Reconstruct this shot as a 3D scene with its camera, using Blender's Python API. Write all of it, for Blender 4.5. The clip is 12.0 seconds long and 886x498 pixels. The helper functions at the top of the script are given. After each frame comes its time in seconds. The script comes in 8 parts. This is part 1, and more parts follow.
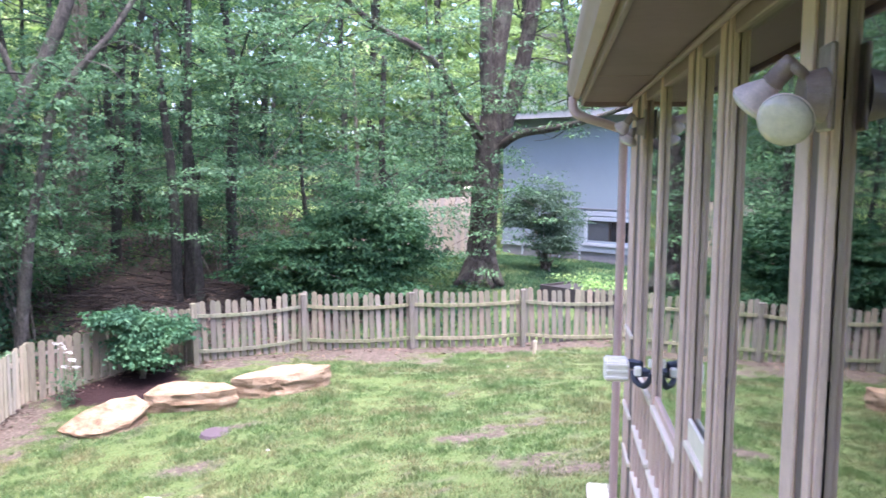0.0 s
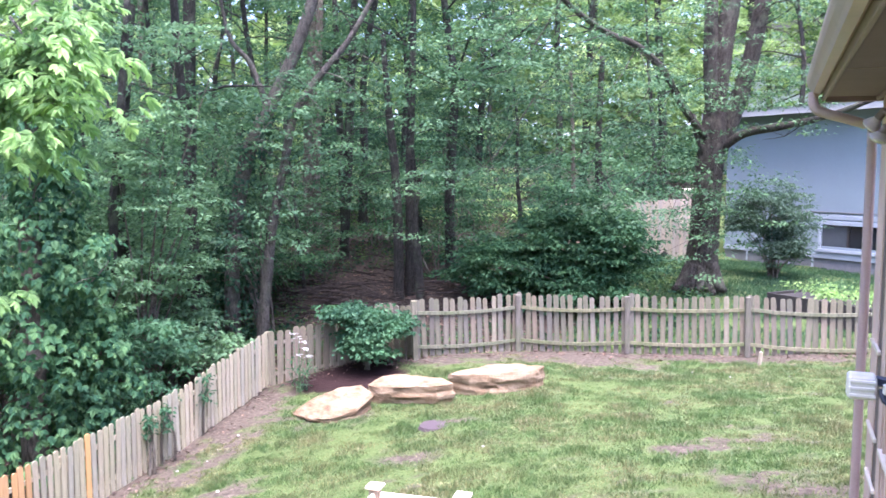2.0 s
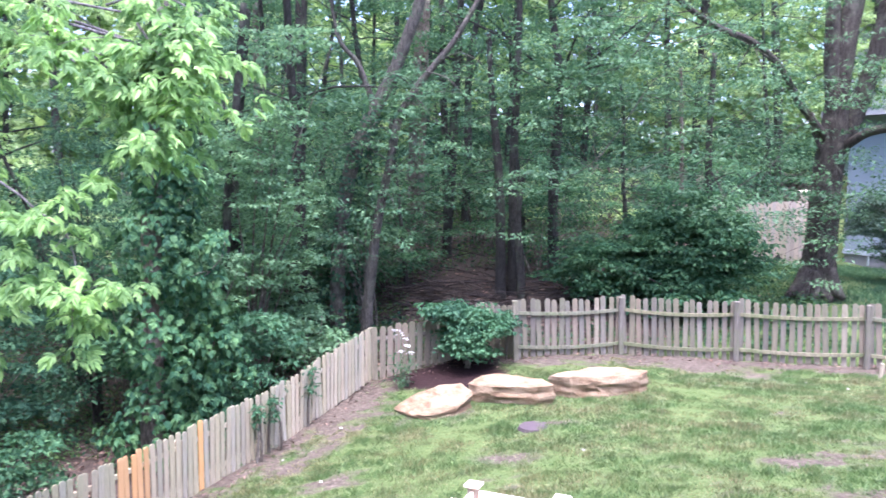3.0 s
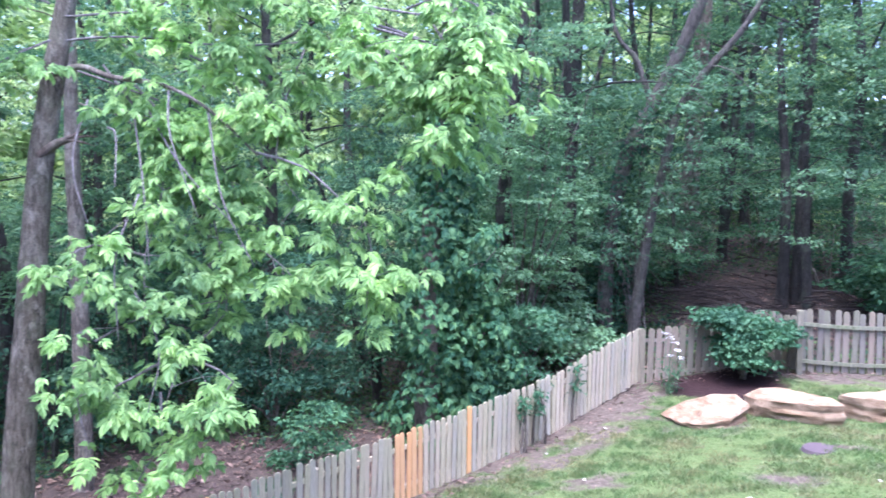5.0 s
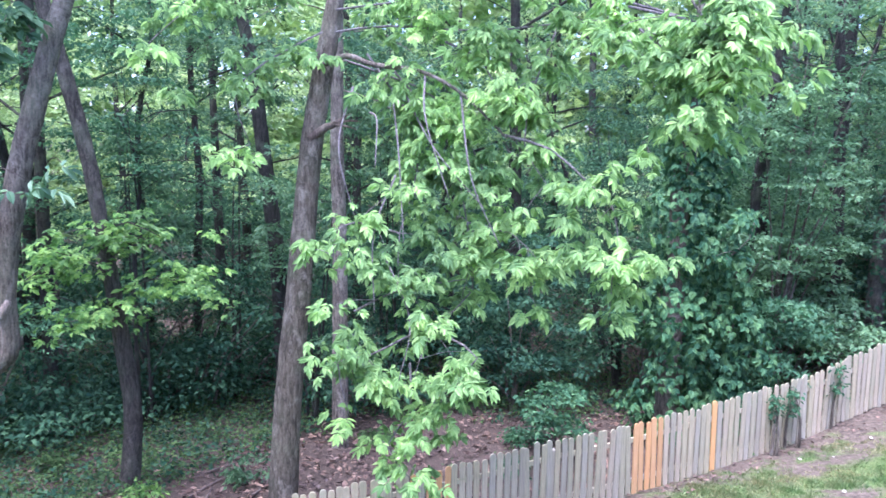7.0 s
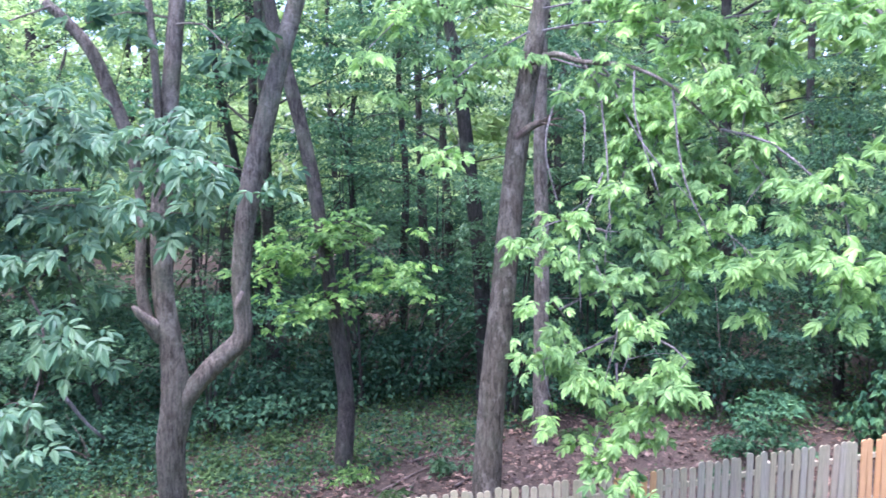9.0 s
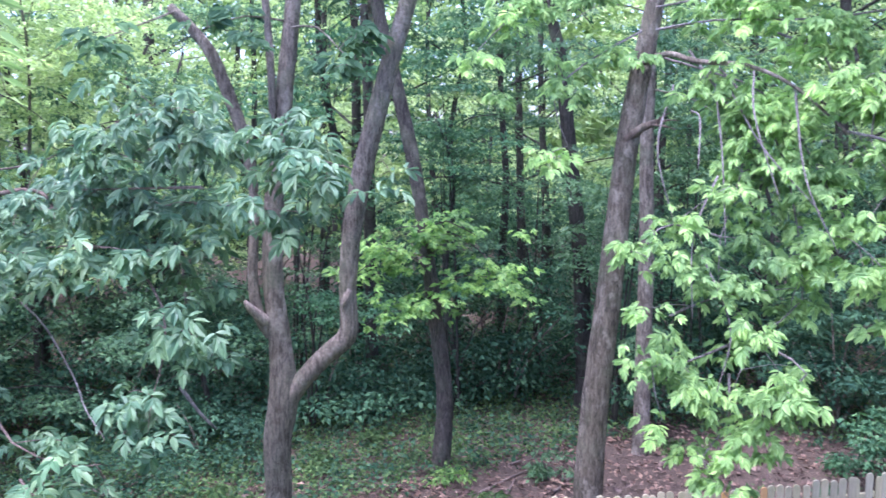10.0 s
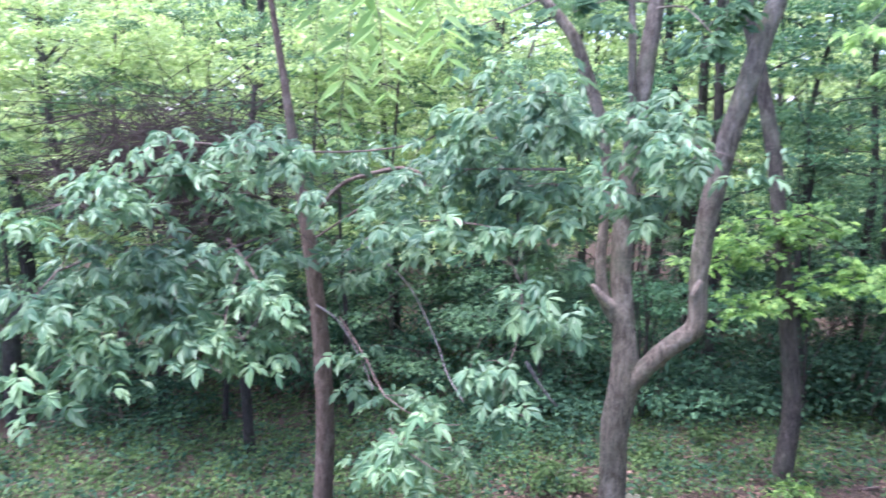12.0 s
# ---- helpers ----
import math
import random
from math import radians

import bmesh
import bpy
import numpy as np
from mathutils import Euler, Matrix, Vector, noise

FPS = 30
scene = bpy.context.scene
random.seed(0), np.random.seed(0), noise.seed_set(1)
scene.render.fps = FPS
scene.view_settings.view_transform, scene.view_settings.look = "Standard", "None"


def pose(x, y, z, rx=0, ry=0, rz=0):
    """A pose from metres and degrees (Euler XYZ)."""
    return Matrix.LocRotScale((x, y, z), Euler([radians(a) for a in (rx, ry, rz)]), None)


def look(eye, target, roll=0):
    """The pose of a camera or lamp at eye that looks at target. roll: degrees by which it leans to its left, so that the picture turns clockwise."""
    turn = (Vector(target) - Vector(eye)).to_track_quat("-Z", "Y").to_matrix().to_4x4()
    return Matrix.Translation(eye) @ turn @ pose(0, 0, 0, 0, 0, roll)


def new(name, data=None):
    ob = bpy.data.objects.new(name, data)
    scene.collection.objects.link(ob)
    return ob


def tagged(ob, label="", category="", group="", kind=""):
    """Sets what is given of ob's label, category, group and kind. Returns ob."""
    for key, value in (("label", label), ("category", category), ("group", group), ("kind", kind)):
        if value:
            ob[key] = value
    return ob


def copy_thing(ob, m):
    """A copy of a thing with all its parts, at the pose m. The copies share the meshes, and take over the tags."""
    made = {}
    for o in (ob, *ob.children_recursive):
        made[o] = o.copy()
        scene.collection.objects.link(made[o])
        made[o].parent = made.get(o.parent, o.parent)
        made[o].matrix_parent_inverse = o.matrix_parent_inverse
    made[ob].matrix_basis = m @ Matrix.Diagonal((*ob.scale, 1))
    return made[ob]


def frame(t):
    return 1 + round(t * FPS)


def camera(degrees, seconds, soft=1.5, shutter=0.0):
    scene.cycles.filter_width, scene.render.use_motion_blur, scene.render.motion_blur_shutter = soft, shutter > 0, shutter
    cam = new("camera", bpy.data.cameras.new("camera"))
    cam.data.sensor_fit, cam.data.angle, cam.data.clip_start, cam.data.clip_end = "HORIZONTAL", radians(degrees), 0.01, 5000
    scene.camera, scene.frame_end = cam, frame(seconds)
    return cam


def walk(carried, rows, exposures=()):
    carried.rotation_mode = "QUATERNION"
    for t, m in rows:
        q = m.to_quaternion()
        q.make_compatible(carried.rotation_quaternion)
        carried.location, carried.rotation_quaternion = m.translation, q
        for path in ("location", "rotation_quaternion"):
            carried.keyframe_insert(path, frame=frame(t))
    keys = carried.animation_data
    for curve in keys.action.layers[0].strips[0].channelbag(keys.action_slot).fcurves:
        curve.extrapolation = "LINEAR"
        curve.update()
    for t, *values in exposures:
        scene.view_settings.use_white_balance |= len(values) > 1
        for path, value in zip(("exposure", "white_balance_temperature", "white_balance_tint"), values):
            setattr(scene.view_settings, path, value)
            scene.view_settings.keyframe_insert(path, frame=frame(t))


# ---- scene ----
cam = camera(56.4, 12.0, soft=1.5, shutter=0.4)
PATH = [
    (0, (0.193, 0.08, 3.679), (-0.109, 2.048, 3.494), 0.6),
    (0.5, (0.175, 0.056, 3.685), (-0.271, 1.997, 3.506), 0.3),
    (1, (0.156, 0.047, 3.682), (-0.425, 1.952, 3.506), 0.1),
    (1.5, (0.145, 0.029, 3.682), (-0.551, 1.895, 3.504), 0.1),
    (2, (0.136, 0.022, 3.681), (-0.654, 1.85, 3.497), 0.2),
    (2.5, (0.137, 0.02, 3.688), (-0.751, 1.802, 3.501), 0.4),
    (3, (0.133, 0.009, 3.691), (-0.876, 1.725, 3.503), 0.5),
    (5, (-0.001, -0.074, 3.656), (-1.492, 1.243, 3.456), 1.0),
    (5.5, (-0.016, -0.07, 3.655), (-1.616, 1.112, 3.444), 1.0),
    (6, (-0.023, -0.078, 3.657), (-1.71, 0.974, 3.432), 1.0),
    (6.5, (-0.04, -0.094, 3.661), (-1.79, 0.842, 3.417), 1.0),
    (6.7, (-0.042, -0.104, 3.662), (-1.816, 0.786, 3.413), 1.0),
    (8.3, (-0.03, -0.154, 3.655), (-1.923, 0.443, 3.409), -0.0),
    (8.5, (-0.034, -0.171, 3.655), (-1.947, 0.355, 3.409), -0.1),
    (9, (-0.053, -0.232, 3.654), (-1.998, 0.156, 3.396), -0.3),
    (9.5, (-0.095, -0.289, 3.65), (-2.058, -0.013, 3.388), -0.2),
    (10, (-0.109, -0.376, 3.646), (-2.086, -0.209, 3.393), -0.0),
    (10.5, (-0.103, -0.475, 3.639), (-2.088, -0.437, 3.398), -0.2),
    (11, (-0.094, -0.56, 3.629), (-2.074, -0.685, 3.377), -0.3),
    (11.5, (-0.099, -0.641, 3.622), (-2.051, -0.993, 3.361), 0.2),
    (12, (-0.119, -0.695, 3.614), (-2.007, -1.287, 3.327), 0.4),
]
walk(cam, [(t, look(eye, target, roll)) for t, eye, target, roll in PATH], [(0, 2.9, 5800, 31), (3, 2.8, 5550, 31), (5, 2.76, 5200, 31), (9, 2.74, 5350, 33), (10.5, 2.76, 5450, 35), (12, 2.98, 5650, 34)])

# ==== place ====

# ---- light: an overcast summer sky with a broad, weak sun ----
world = bpy.data.worlds.new("sky")
scene.world = world
world.use_nodes = True
wn = world.node_tree.nodes
sky = wn.new("ShaderNodeTexSky")
sky.sky_type = "NISHITA"
sky.sun_disc = False
sky.sun_elevation = radians(74)
sky.sun_rotation = radians(145)
sky.air_density = 0.8
sky.dust_density = 3.0
sky.ozone_density = 1.0
wn["Background"].inputs[1].default_value = 0.15
world.node_tree.links.new(sky.outputs[0], wn["Background"].inputs[0])
sun = new("sun", bpy.data.lights.new("sun", "SUN"))
sun.data.energy = 2.1
sun.data.angle = radians(40)
sun.data.color = (1.0, 0.96, 0.9)
sun.matrix_world = look((0, 0, 40), (-6.3, 9, 0))

# ---- materials ----
def mat_new(name):
    m = bpy.data.materials.new(name)
    m.use_nodes = True
    nt = m.node_tree
    b = nt.nodes["Principled BSDF"]
    return m, nt, b


def ramp(nt, fac, stops):
    r = nt.nodes.new("ShaderNodeValToRGB")
    e = r.color_ramp.elements
    while len(e) < len(stops):
        e.new(0.5)
    for el, (p, c) in zip(e, stops):
        el.position, el.color = p, (*c, 1)
    nt.links.new(fac, r.inputs[0])
    return r.outputs[0]


def noise_tex(nt, scale, detail=4, stretch=(1, 1, 1), coord="Object", rough=0.6):
    tc = nt.nodes.new("ShaderNodeTexCoord")
    mp = nt.nodes.new("ShaderNodeMapping")
    mp.inputs["Scale"].default_value = stretch
    n = nt.nodes.new("ShaderNodeTexNoise")
    n.inputs["Scale"].default_value, n.inputs["Detail"].default_value = scale, detail
    n.inputs["Roughness"].default_value = rough
    nt.links.new(tc.outputs[coord], mp.inputs[0])
    nt.links.new(mp.outputs[0], n.inputs[0])
    return n.outputs[0]


def mix(nt, fac, a, b, mode="MIX"):
    m = nt.nodes.new("ShaderNodeMix")
    m.data_type, m.blend_type = "RGBA", mode
    for slot, v in ((0, fac), (6, a), (7, b)):
        if isinstance(v, (int, float)):
            m.inputs[slot].default_value = v
        elif isinstance(v, tuple):
            m.inputs[slot].default_value = (*v, 1)
        else:
            nt.links.new(v, m.inputs[slot])
    return m.outputs[2]


def bump(nt, b, height, strength=0.4, dist=0.02):
    bn = nt.nodes.new("ShaderNodeBump")
    bn.inputs["Strength"].default_value, bn.inputs["Distance"].default_value = strength, dist
    nt.links.new(height, bn.inputs["Height"])
    nt.links.new(bn.outputs[0], b.inputs["Normal"])


def plain(name, c, rough=0.6, var=0.25, scale=8, metal=0.0, stretch=(1, 1, 1), bumpy=0.2, bscale=60):
    """A painted or solid surface with variation at two scales."""
    m, nt, b = mat_new(name)
    n1 = noise_tex(nt, scale, 5, stretch)
    n2 = noise_tex(nt, scale * 9, 3, stretch)
    lo = tuple(v * (1 - var) for v in c)
    hi = tuple(min(1, v * (1 + var)) for v in c)
    col = mix(nt, 0.35, ramp(nt, n1, [(0.3, lo), (0.7, hi)]), ramp(nt, n2, [(0.3, lo), (0.7, hi)]))
    nt.links.new(col, b.inputs["Base Color"])
    b.inputs["Roughness"].default_value, b.inputs["Metallic"].default_value = rough, metal
    if bumpy:
        bump(nt, b, noise_tex(nt, bscale, 3, stretch), bumpy, 0.01)
    return m


def leaf_mat(name, cols, trans=0.45, rough=0.45, spec=0.3):
    """Leaves that differ one by one and let some light through."""
    m, nt, b = mat_new(name)
    g = nt.nodes.new("ShaderNodeNewGeometry")
    n = len(cols)
    col = ramp(nt, g.outputs["Random Per Island"], [((i + 0.5) / n, c) for i, c in enumerate(cols)])
    big = ramp(nt, noise_tex(nt, 1.1, 3, coord="Object"), [(0.3, (0.55, 0.6, 0.68)), (0.7, (1.35, 1.3, 1.15))])
    col = mix(nt, 1.0, col, big, "MULTIPLY")
    nt.links.new(col, b.inputs["Base Color"])
    b.inputs["Roughness"].default_value = rough
    b.inputs["Specular IOR Level"].default_value = spec
    t = nt.nodes.new("ShaderNodeBsdfTranslucent")
    warm = mix(nt, 1.0, col, (1.08, 1.12, 0.9), "MULTIPLY")
    nt.links.new(warm, t.inputs[0])
    ms = nt.nodes.new("ShaderNodeMixShader")
    ms.inputs[0].default_value = trans
    nt.links.new(b.outputs[0], ms.inputs[1])
    nt.links.new(t.outputs[0], ms.inputs[2])
    nt.links.new(ms.outputs[0], nt.nodes["Material Output"].inputs[0])
    return m


def bark_mat(name, dark, light, moss=0.0, lichen=0.0):
    m, nt, b = mat_new(name)
    n1 = noise_tex(nt, 26, 6, (1, 1, 0.22), rough=0.75)
    n2 = noise_tex(nt, 1.4, 3)
    col = ramp(nt, n1, [(0.4, dark), (0.5, tuple((a + c) / 2 for a, c in zip(dark, light))), (0.6, light)])
    col = mix(nt, 0.35, col, ramp(nt, n2, [(0.35, dark), (0.7, light)]))
    if moss:
        col = mix(nt, ramp(nt, noise_tex(nt, 2.3, 4), [(0.5, (0, 0, 0)), (0.68, (moss,) * 3)]), col, (0.16, 0.19, 0.12))
    if lichen:
        spots = ramp(nt, noise_tex(nt, 4.5, 6, (1, 1, 0.6), rough=0.75), [(0.52, (0, 0, 0)), (0.64, (lichen,) * 3)])
        col = mix(nt, spots, col, (0.32, 0.285, 0.235))
    col = mix(nt, 1.0, col, ramp(nt, noise_tex(nt, 55, 3), [(0.3, (0.7,) * 3), (0.7, (1.2,) * 3)]), "MULTIPLY")
    nt.links.new(col, b.inputs["Base Color"])
    b.inputs["Roughness"].default_value = 0.9
    b.inputs["Specular IOR Level"].default_value = 0.2
    bump(nt, b, n1, 1.0, 0.06)
    return m


def wood_mat(name, a, c, stain=None, per_piece=0.3):
    """Weathered boards with grain along z; each piece differs a little."""
    m, nt, b = mat_new(name)
    n1 = noise_tex(nt, 30, 6, (1, 1, 0.06), rough=0.7)
    n2 = noise_tex(nt, 2.0, 4)
    col = ramp(nt, n1, [(0.3, a), (0.7, c)])
    oi = nt.nodes.new("ShaderNodeObjectInfo")
    q = per_piece
    tone = ramp(nt, oi.outputs["Random"], [(0.0, (1 - q, 1 - q, 1 - q * 0.9)), (0.2, (0.95, 1.0, 1.06)), (0.4, (1 + q * 0.6, 1 + q * 0.2, 1)), (0.6, (0.98 - q * 0.5, 1 - q * 0.4, 0.95 - q * 0.4)), (0.8, (1.02, 1.02, 0.9)), (1.0, (1 + q, 1 + q * 0.85, 1 + q * 0.75))])
    col = mix(nt, 1.0, col, tone, "MULTIPLY")
    if stain:
        col = mix(nt, ramp(nt, n2, [(0.45, (0, 0, 0)), (0.7, (0.75,) * 3)]), col, stain)
    nt.links.new(col, b.inputs["Base Color"])
    b.inputs["Roughness"].default_value = 0.85
    bump(nt, b, n1, 0.5, 0.006)
    return m


def ground_mat():
    """Lawn with thin and bare patches inside the fence; leaf litter and earth in the woods."""
    m, nt, b = mat_new("lawn_and_earth")
    n1 = noise_tex(nt, 0.55, 6, coord="Object", rough=0.65)
    n2 = noise_tex(nt, 14, 5, coord="Object")
    n3 = noise_tex(nt, 60, 3, coord="Object")
    grass = ramp(nt, n3, [(0.3, (0.03, 0.048, 0.016)), (0.5, (0.07, 0.105, 0.032)), (0.72, (0.15, 0.165, 0.075))])
    soil = ramp(nt, n2, [(0.3, (0.04, 0.032, 0.025)), (0.55, (0.09, 0.073, 0.056)), (0.75, (0.17, 0.14, 0.11))])
    wood = ramp(nt, n3, [(0.3, (0.02, 0.017, 0.013)), (0.5, (0.055, 0.043, 0.034)), (0.72, (0.12, 0.088, 0.07))])
    mulch = ramp(nt, n3, [(0.3, (0.008, 0.005, 0.005)), (0.7, (0.036, 0.019, 0.018))])
    att = nt.nodes.new("ShaderNodeAttribute")
    att.attribute_name = "cover"
    sep = nt.nodes.new("ShaderNodeSeparateColor")
    nt.links.new(att.outputs[0], sep.inputs[0])
    bare = nt.nodes.new("ShaderNodeMath")
    bare.operation = "ADD"
    nt.links.new(n1, bare.inputs[0])
    nt.links.new(sep.outputs[0], bare.inputs[1])
    half = nt.nodes.new("ShaderNodeMath")
    half.operation = "MULTIPLY_ADD"
    nt.links.new(bare.outputs[0], half.inputs[0])
    half.inputs[1].default_value, half.inputs[2].default_value = 1.0, -0.25
    mask = ramp(nt, half.outputs[0], [(0.62, (0, 0, 0)), (0.92, (1, 1, 1))])
    col = mix(nt, mask, grass, soil)
    col = mix(nt, sep.outputs[1], col, mulch)
    col = mix(nt, sep.outputs[2], col, wood)
    nt.links.new(col, b.inputs["Base Color"])
    b.inputs["Roughness"].default_value = 0.95
    b.inputs["Specular IOR Level"].default_value = 0.1
    bump(nt, b, n2, 0.8, 0.05)
    return m


def stone_mat():
    m, nt, b = mat_new("tan_sandstone")
    n1 = noise_tex(nt, 2.2, 6, (1, 1, 4.5), rough=0.65)
    n2 = noise_tex(nt, 22, 5)
    col = ramp(nt, n1, [(0.3, (0.08, 0.045, 0.022)), (0.43, (0.185, 0.12, 0.062)), (0.57, (0.295, 0.218, 0.135)), (0.8, (0.19, 0.132, 0.082))])
    col = mix(nt, ramp(nt, n2, [(0.3, (0.5,) * 3), (0.55, (0, 0, 0))]), col, (0.2, 0.13, 0.085))
    nt.links.new(col, b.inputs["Base Color"])
    b.inputs["Roughness"].default_value = 0.9
    rough = mix(nt, 0.5, n1, noise_tex(nt, 34, 6, (1, 1, 1.8), rough=0.75))
    bump(nt, b, rough, 1.0, 0.05)
    return m


def glass_mat():
    """Window glass: clear where seen square on, a mirror at a glancing angle."""
    m, nt, b = mat_new("window_glass")
    nt.nodes.remove(b)
    fr = nt.nodes.new("ShaderNodeFresnel")
    fr.inputs[0].default_value = 1.55
    # four faces of double glazing: 4R / (1 + 3R)
    four, more, ratio = (nt.nodes.new("ShaderNodeMath") for _ in range(3))
    four.operation, more.operation, ratio.operation = "MULTIPLY", "MULTIPLY_ADD", "DIVIDE"
    four.inputs[1].default_value = 4.0
    more.inputs[1].default_value, more.inputs[2].default_value = 3.0, 1.0
    nt.links.new(fr.outputs[0], four.inputs[0])
    nt.links.new(fr.outputs[0], more.inputs[0])
    nt.links.new(four.outputs[0], ratio.inputs[0])
    nt.links.new(more.outputs[0], ratio.inputs[1])
    tr = nt.nodes.new("ShaderNodeBsdfTransparent")
    tr.inputs[0].default_value = (0.45, 0.5, 0.49, 1)
    gl = nt.nodes.new("ShaderNodeBsdfGlossy")
    gl.inputs["Roughness"].default_value = 0.02
    gl.inputs[0].default_value = (0.92, 0.96, 0.95, 1)
    ms = nt.nodes.new("ShaderNodeMixShader")
    nt.links.new(ratio.outputs[0], ms.inputs[0])
    nt.links.new(tr.outputs[0], ms.inputs[1])
    nt.links.new(gl.outputs[0], ms.inputs[2])
    nt.links.new(ms.outputs[0], nt.nodes["Material Output"].inputs[0])
    return m


def grass_mat():
    """Blades from lush blue-green to straw, in patches and one by one."""
    m, nt, b = mat_new("grass_blades")
    g = nt.nodes.new("ShaderNodeNewGeometry")
    isle = g.outputs["Random Per Island"]
    lush = ramp(nt, isle, [(0.1, (0.054, 0.118, 0.036)), (0.5, (0.092, 0.175, 0.052)), (0.9, (0.14, 0.22, 0.075))])
    dry = ramp(nt, isle, [(0.1, (0.105, 0.13, 0.05)), (0.5, (0.19, 0.20, 0.085)), (0.9, (0.31, 0.28, 0.165))])
    patch = noise_tex(nt, 0.9, 7, (1, 1.6, 1), rough=0.75)
    col = mix(nt, ramp(nt, patch, [(0.43, (0, 0, 0)), (0.61, (1, 1, 1))]), lush, dry)
    col = mix(nt, 1.0, col, ramp(nt, noise_tex(nt, 3.2, 5, (1, 1.6, 1), rough=0.7), [(0.33, (0.52, 0.57, 0.5)), (0.58, (1.14, 1.09, 1.02))]), "MULTIPLY")
    nt.links.new(col, b.inputs["Base Color"])
    b.inputs["Roughness"].default_value = 0.6
    t = nt.nodes.new("ShaderNodeBsdfTranslucent")
    nt.links.new(col, t.inputs[0])
    ms = nt.nodes.new("ShaderNodeMixShader")
    ms.inputs[0].default_value = 0.35
    nt.links.new(b.outputs[0], ms.inputs[1])
    nt.links.new(t.outputs[0], ms.inputs[2])
    nt.links.new(ms.outputs[0], nt.nodes["Material Output"].inputs[0])
    return m


GROUND = ground_mat()
SANDSTONE = stone_mat()
GLASS = glass_mat()
PICKET = wood_mat("weathered_cedar", (0.075, 0.063, 0.046), (0.265, 0.23, 0.175), (0.11, 0.12, 0.06), 0.32)
PICKET_PALE = wood_mat("pale_grey_cedar", (0.19, 0.163, 0.113), (0.49, 0.43, 0.31), (0.24, 0.25, 0.14), 0.18)
PICKET_MID = wood_mat("tan_grey_cedar", (0.1, 0.085, 0.063), (0.33, 0.285, 0.22), (0.14, 0.15, 0.08), 0.25)
RAIL_MOSSY = wood_mat("mossy_cedar", (0.07, 0.068, 0.04), (0.23, 0.215, 0.135), (0.1, 0.13, 0.045), 0.25)
PICKET_NEW = wood_mat("new_orange_cedar", (0.42, 0.215, 0.085), (0.6, 0.36, 0.165), None, 0.2)
TAN_BOARD = wood_mat("tan_boards", (0.24, 0.196, 0.15), (0.38, 0.32, 0.25), None, 0.15)
TRIM = plain("taupe_trim_paint", (0.7, 0.49, 0.385), 0.75, 0.12, 3, bumpy=0.12)
GROOVE_SHADE = plain("dark_brown_groove_shade", (0.17, 0.12, 0.1), 0.7, 0.2, 5, bumpy=0.12)
TRIM_DARK = plain("brown_trim_paint", (0.31, 0.212, 0.19), 0.6, 0.15, 3, bumpy=0.12)
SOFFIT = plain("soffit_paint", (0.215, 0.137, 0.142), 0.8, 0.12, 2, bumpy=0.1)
GUTTER = plain("beige_gutter_enamel", (0.5, 0.355, 0.315), 0.42, 0.12, 4, bumpy=0.05)
WHITE = plain("white_weathered_paint", (0.85, 0.73, 0.58), 0.55, 0.08, 12, bumpy=0.15)
PLASTIC = plain("white_plastic", (0.85, 0.79, 0.69), 0.4, 0.05, 10, bumpy=0)
NAVY = plain("dark_navy_plastic", (0.025, 0.03, 0.05), 0.45, 0.2, 20, bumpy=0.1)
LAMP_BODY = plain("aged_white_enamel", (0.74, 0.58, 0.53), 0.4, 0.25, 18, bumpy=0.12)
LAMP_HOLDER = plain("taupe_lamp_enamel", (0.34, 0.24, 0.21), 0.4, 0.3, 26, bumpy=0.15)
LAMP_GLASS = plain("pressed_lamp_glass", (0.7, 0.6, 0.5), 0.12, 0.16, 60, bumpy=0.35)
INTERIOR = plain("room_dimness_black", (0.035, 0.03, 0.027), 0.9, 0.1, 2, bumpy=0)
BLUE = plain("blue_grey_siding", (0.243, 0.292, 0.32), 0.75, 0.05, 1.2, bumpy=0.08)
BLUE_TRIM = plain("pale_blue_trim", (0.36, 0.395, 0.435), 0.6, 0.06, 2, bumpy=0.05)
FOUNDATION = plain("grey_foundation", (0.2, 0.195, 0.2), 0.9, 0.15, 5)
ROOF_PALE = plain("pale_shingles", (0.42, 0.41, 0.39), 0.8, 0.12, 6)
DARK_PANE = plain("dark_pane", (0.02, 0.022, 0.026), 0.15, 0.1, 3, bumpy=0)
DARK_TIMBER = plain("dark_bed_timber", (0.03, 0.026, 0.024), 0.85, 0.25, 6)
BARK = bark_mat("grey_brown_bark", (0.034, 0.028, 0.021), (0.2, 0.172, 0.132), 0.3, 0.75)
BARK_MID = bark_mat("grey_bark", (0.024, 0.022, 0.019), (0.125, 0.112, 0.092), 0.4, 0.3)
BARK_PALE = bark_mat("pale_bark", (0.046, 0.038, 0.03), (0.265, 0.23, 0.183), 0.35, 0.85)
BARK_RUGGED = bark_mat("rugged_brown_bark", (0.017, 0.0145, 0.012), (0.09, 0.076, 0.06), 0.3, 0.15)
BARK_DARK = bark_mat("dark_bark", (0.012, 0.0115, 0.01), (0.056, 0.053, 0.044), 0.3)
BARK_RED = bark_mat("reddish_bark", (0.05, 0.037, 0.029), (0.2, 0.152, 0.122), 0.2, 0.3)
VINE_BARK = bark_mat("dead_vine_bark", (0.02, 0.016, 0.013), (0.075, 0.06, 0.049))
TWIG_GREY = bark_mat("grey_twig_bark", (0.09, 0.082, 0.08), (0.27, 0.25, 0.242))
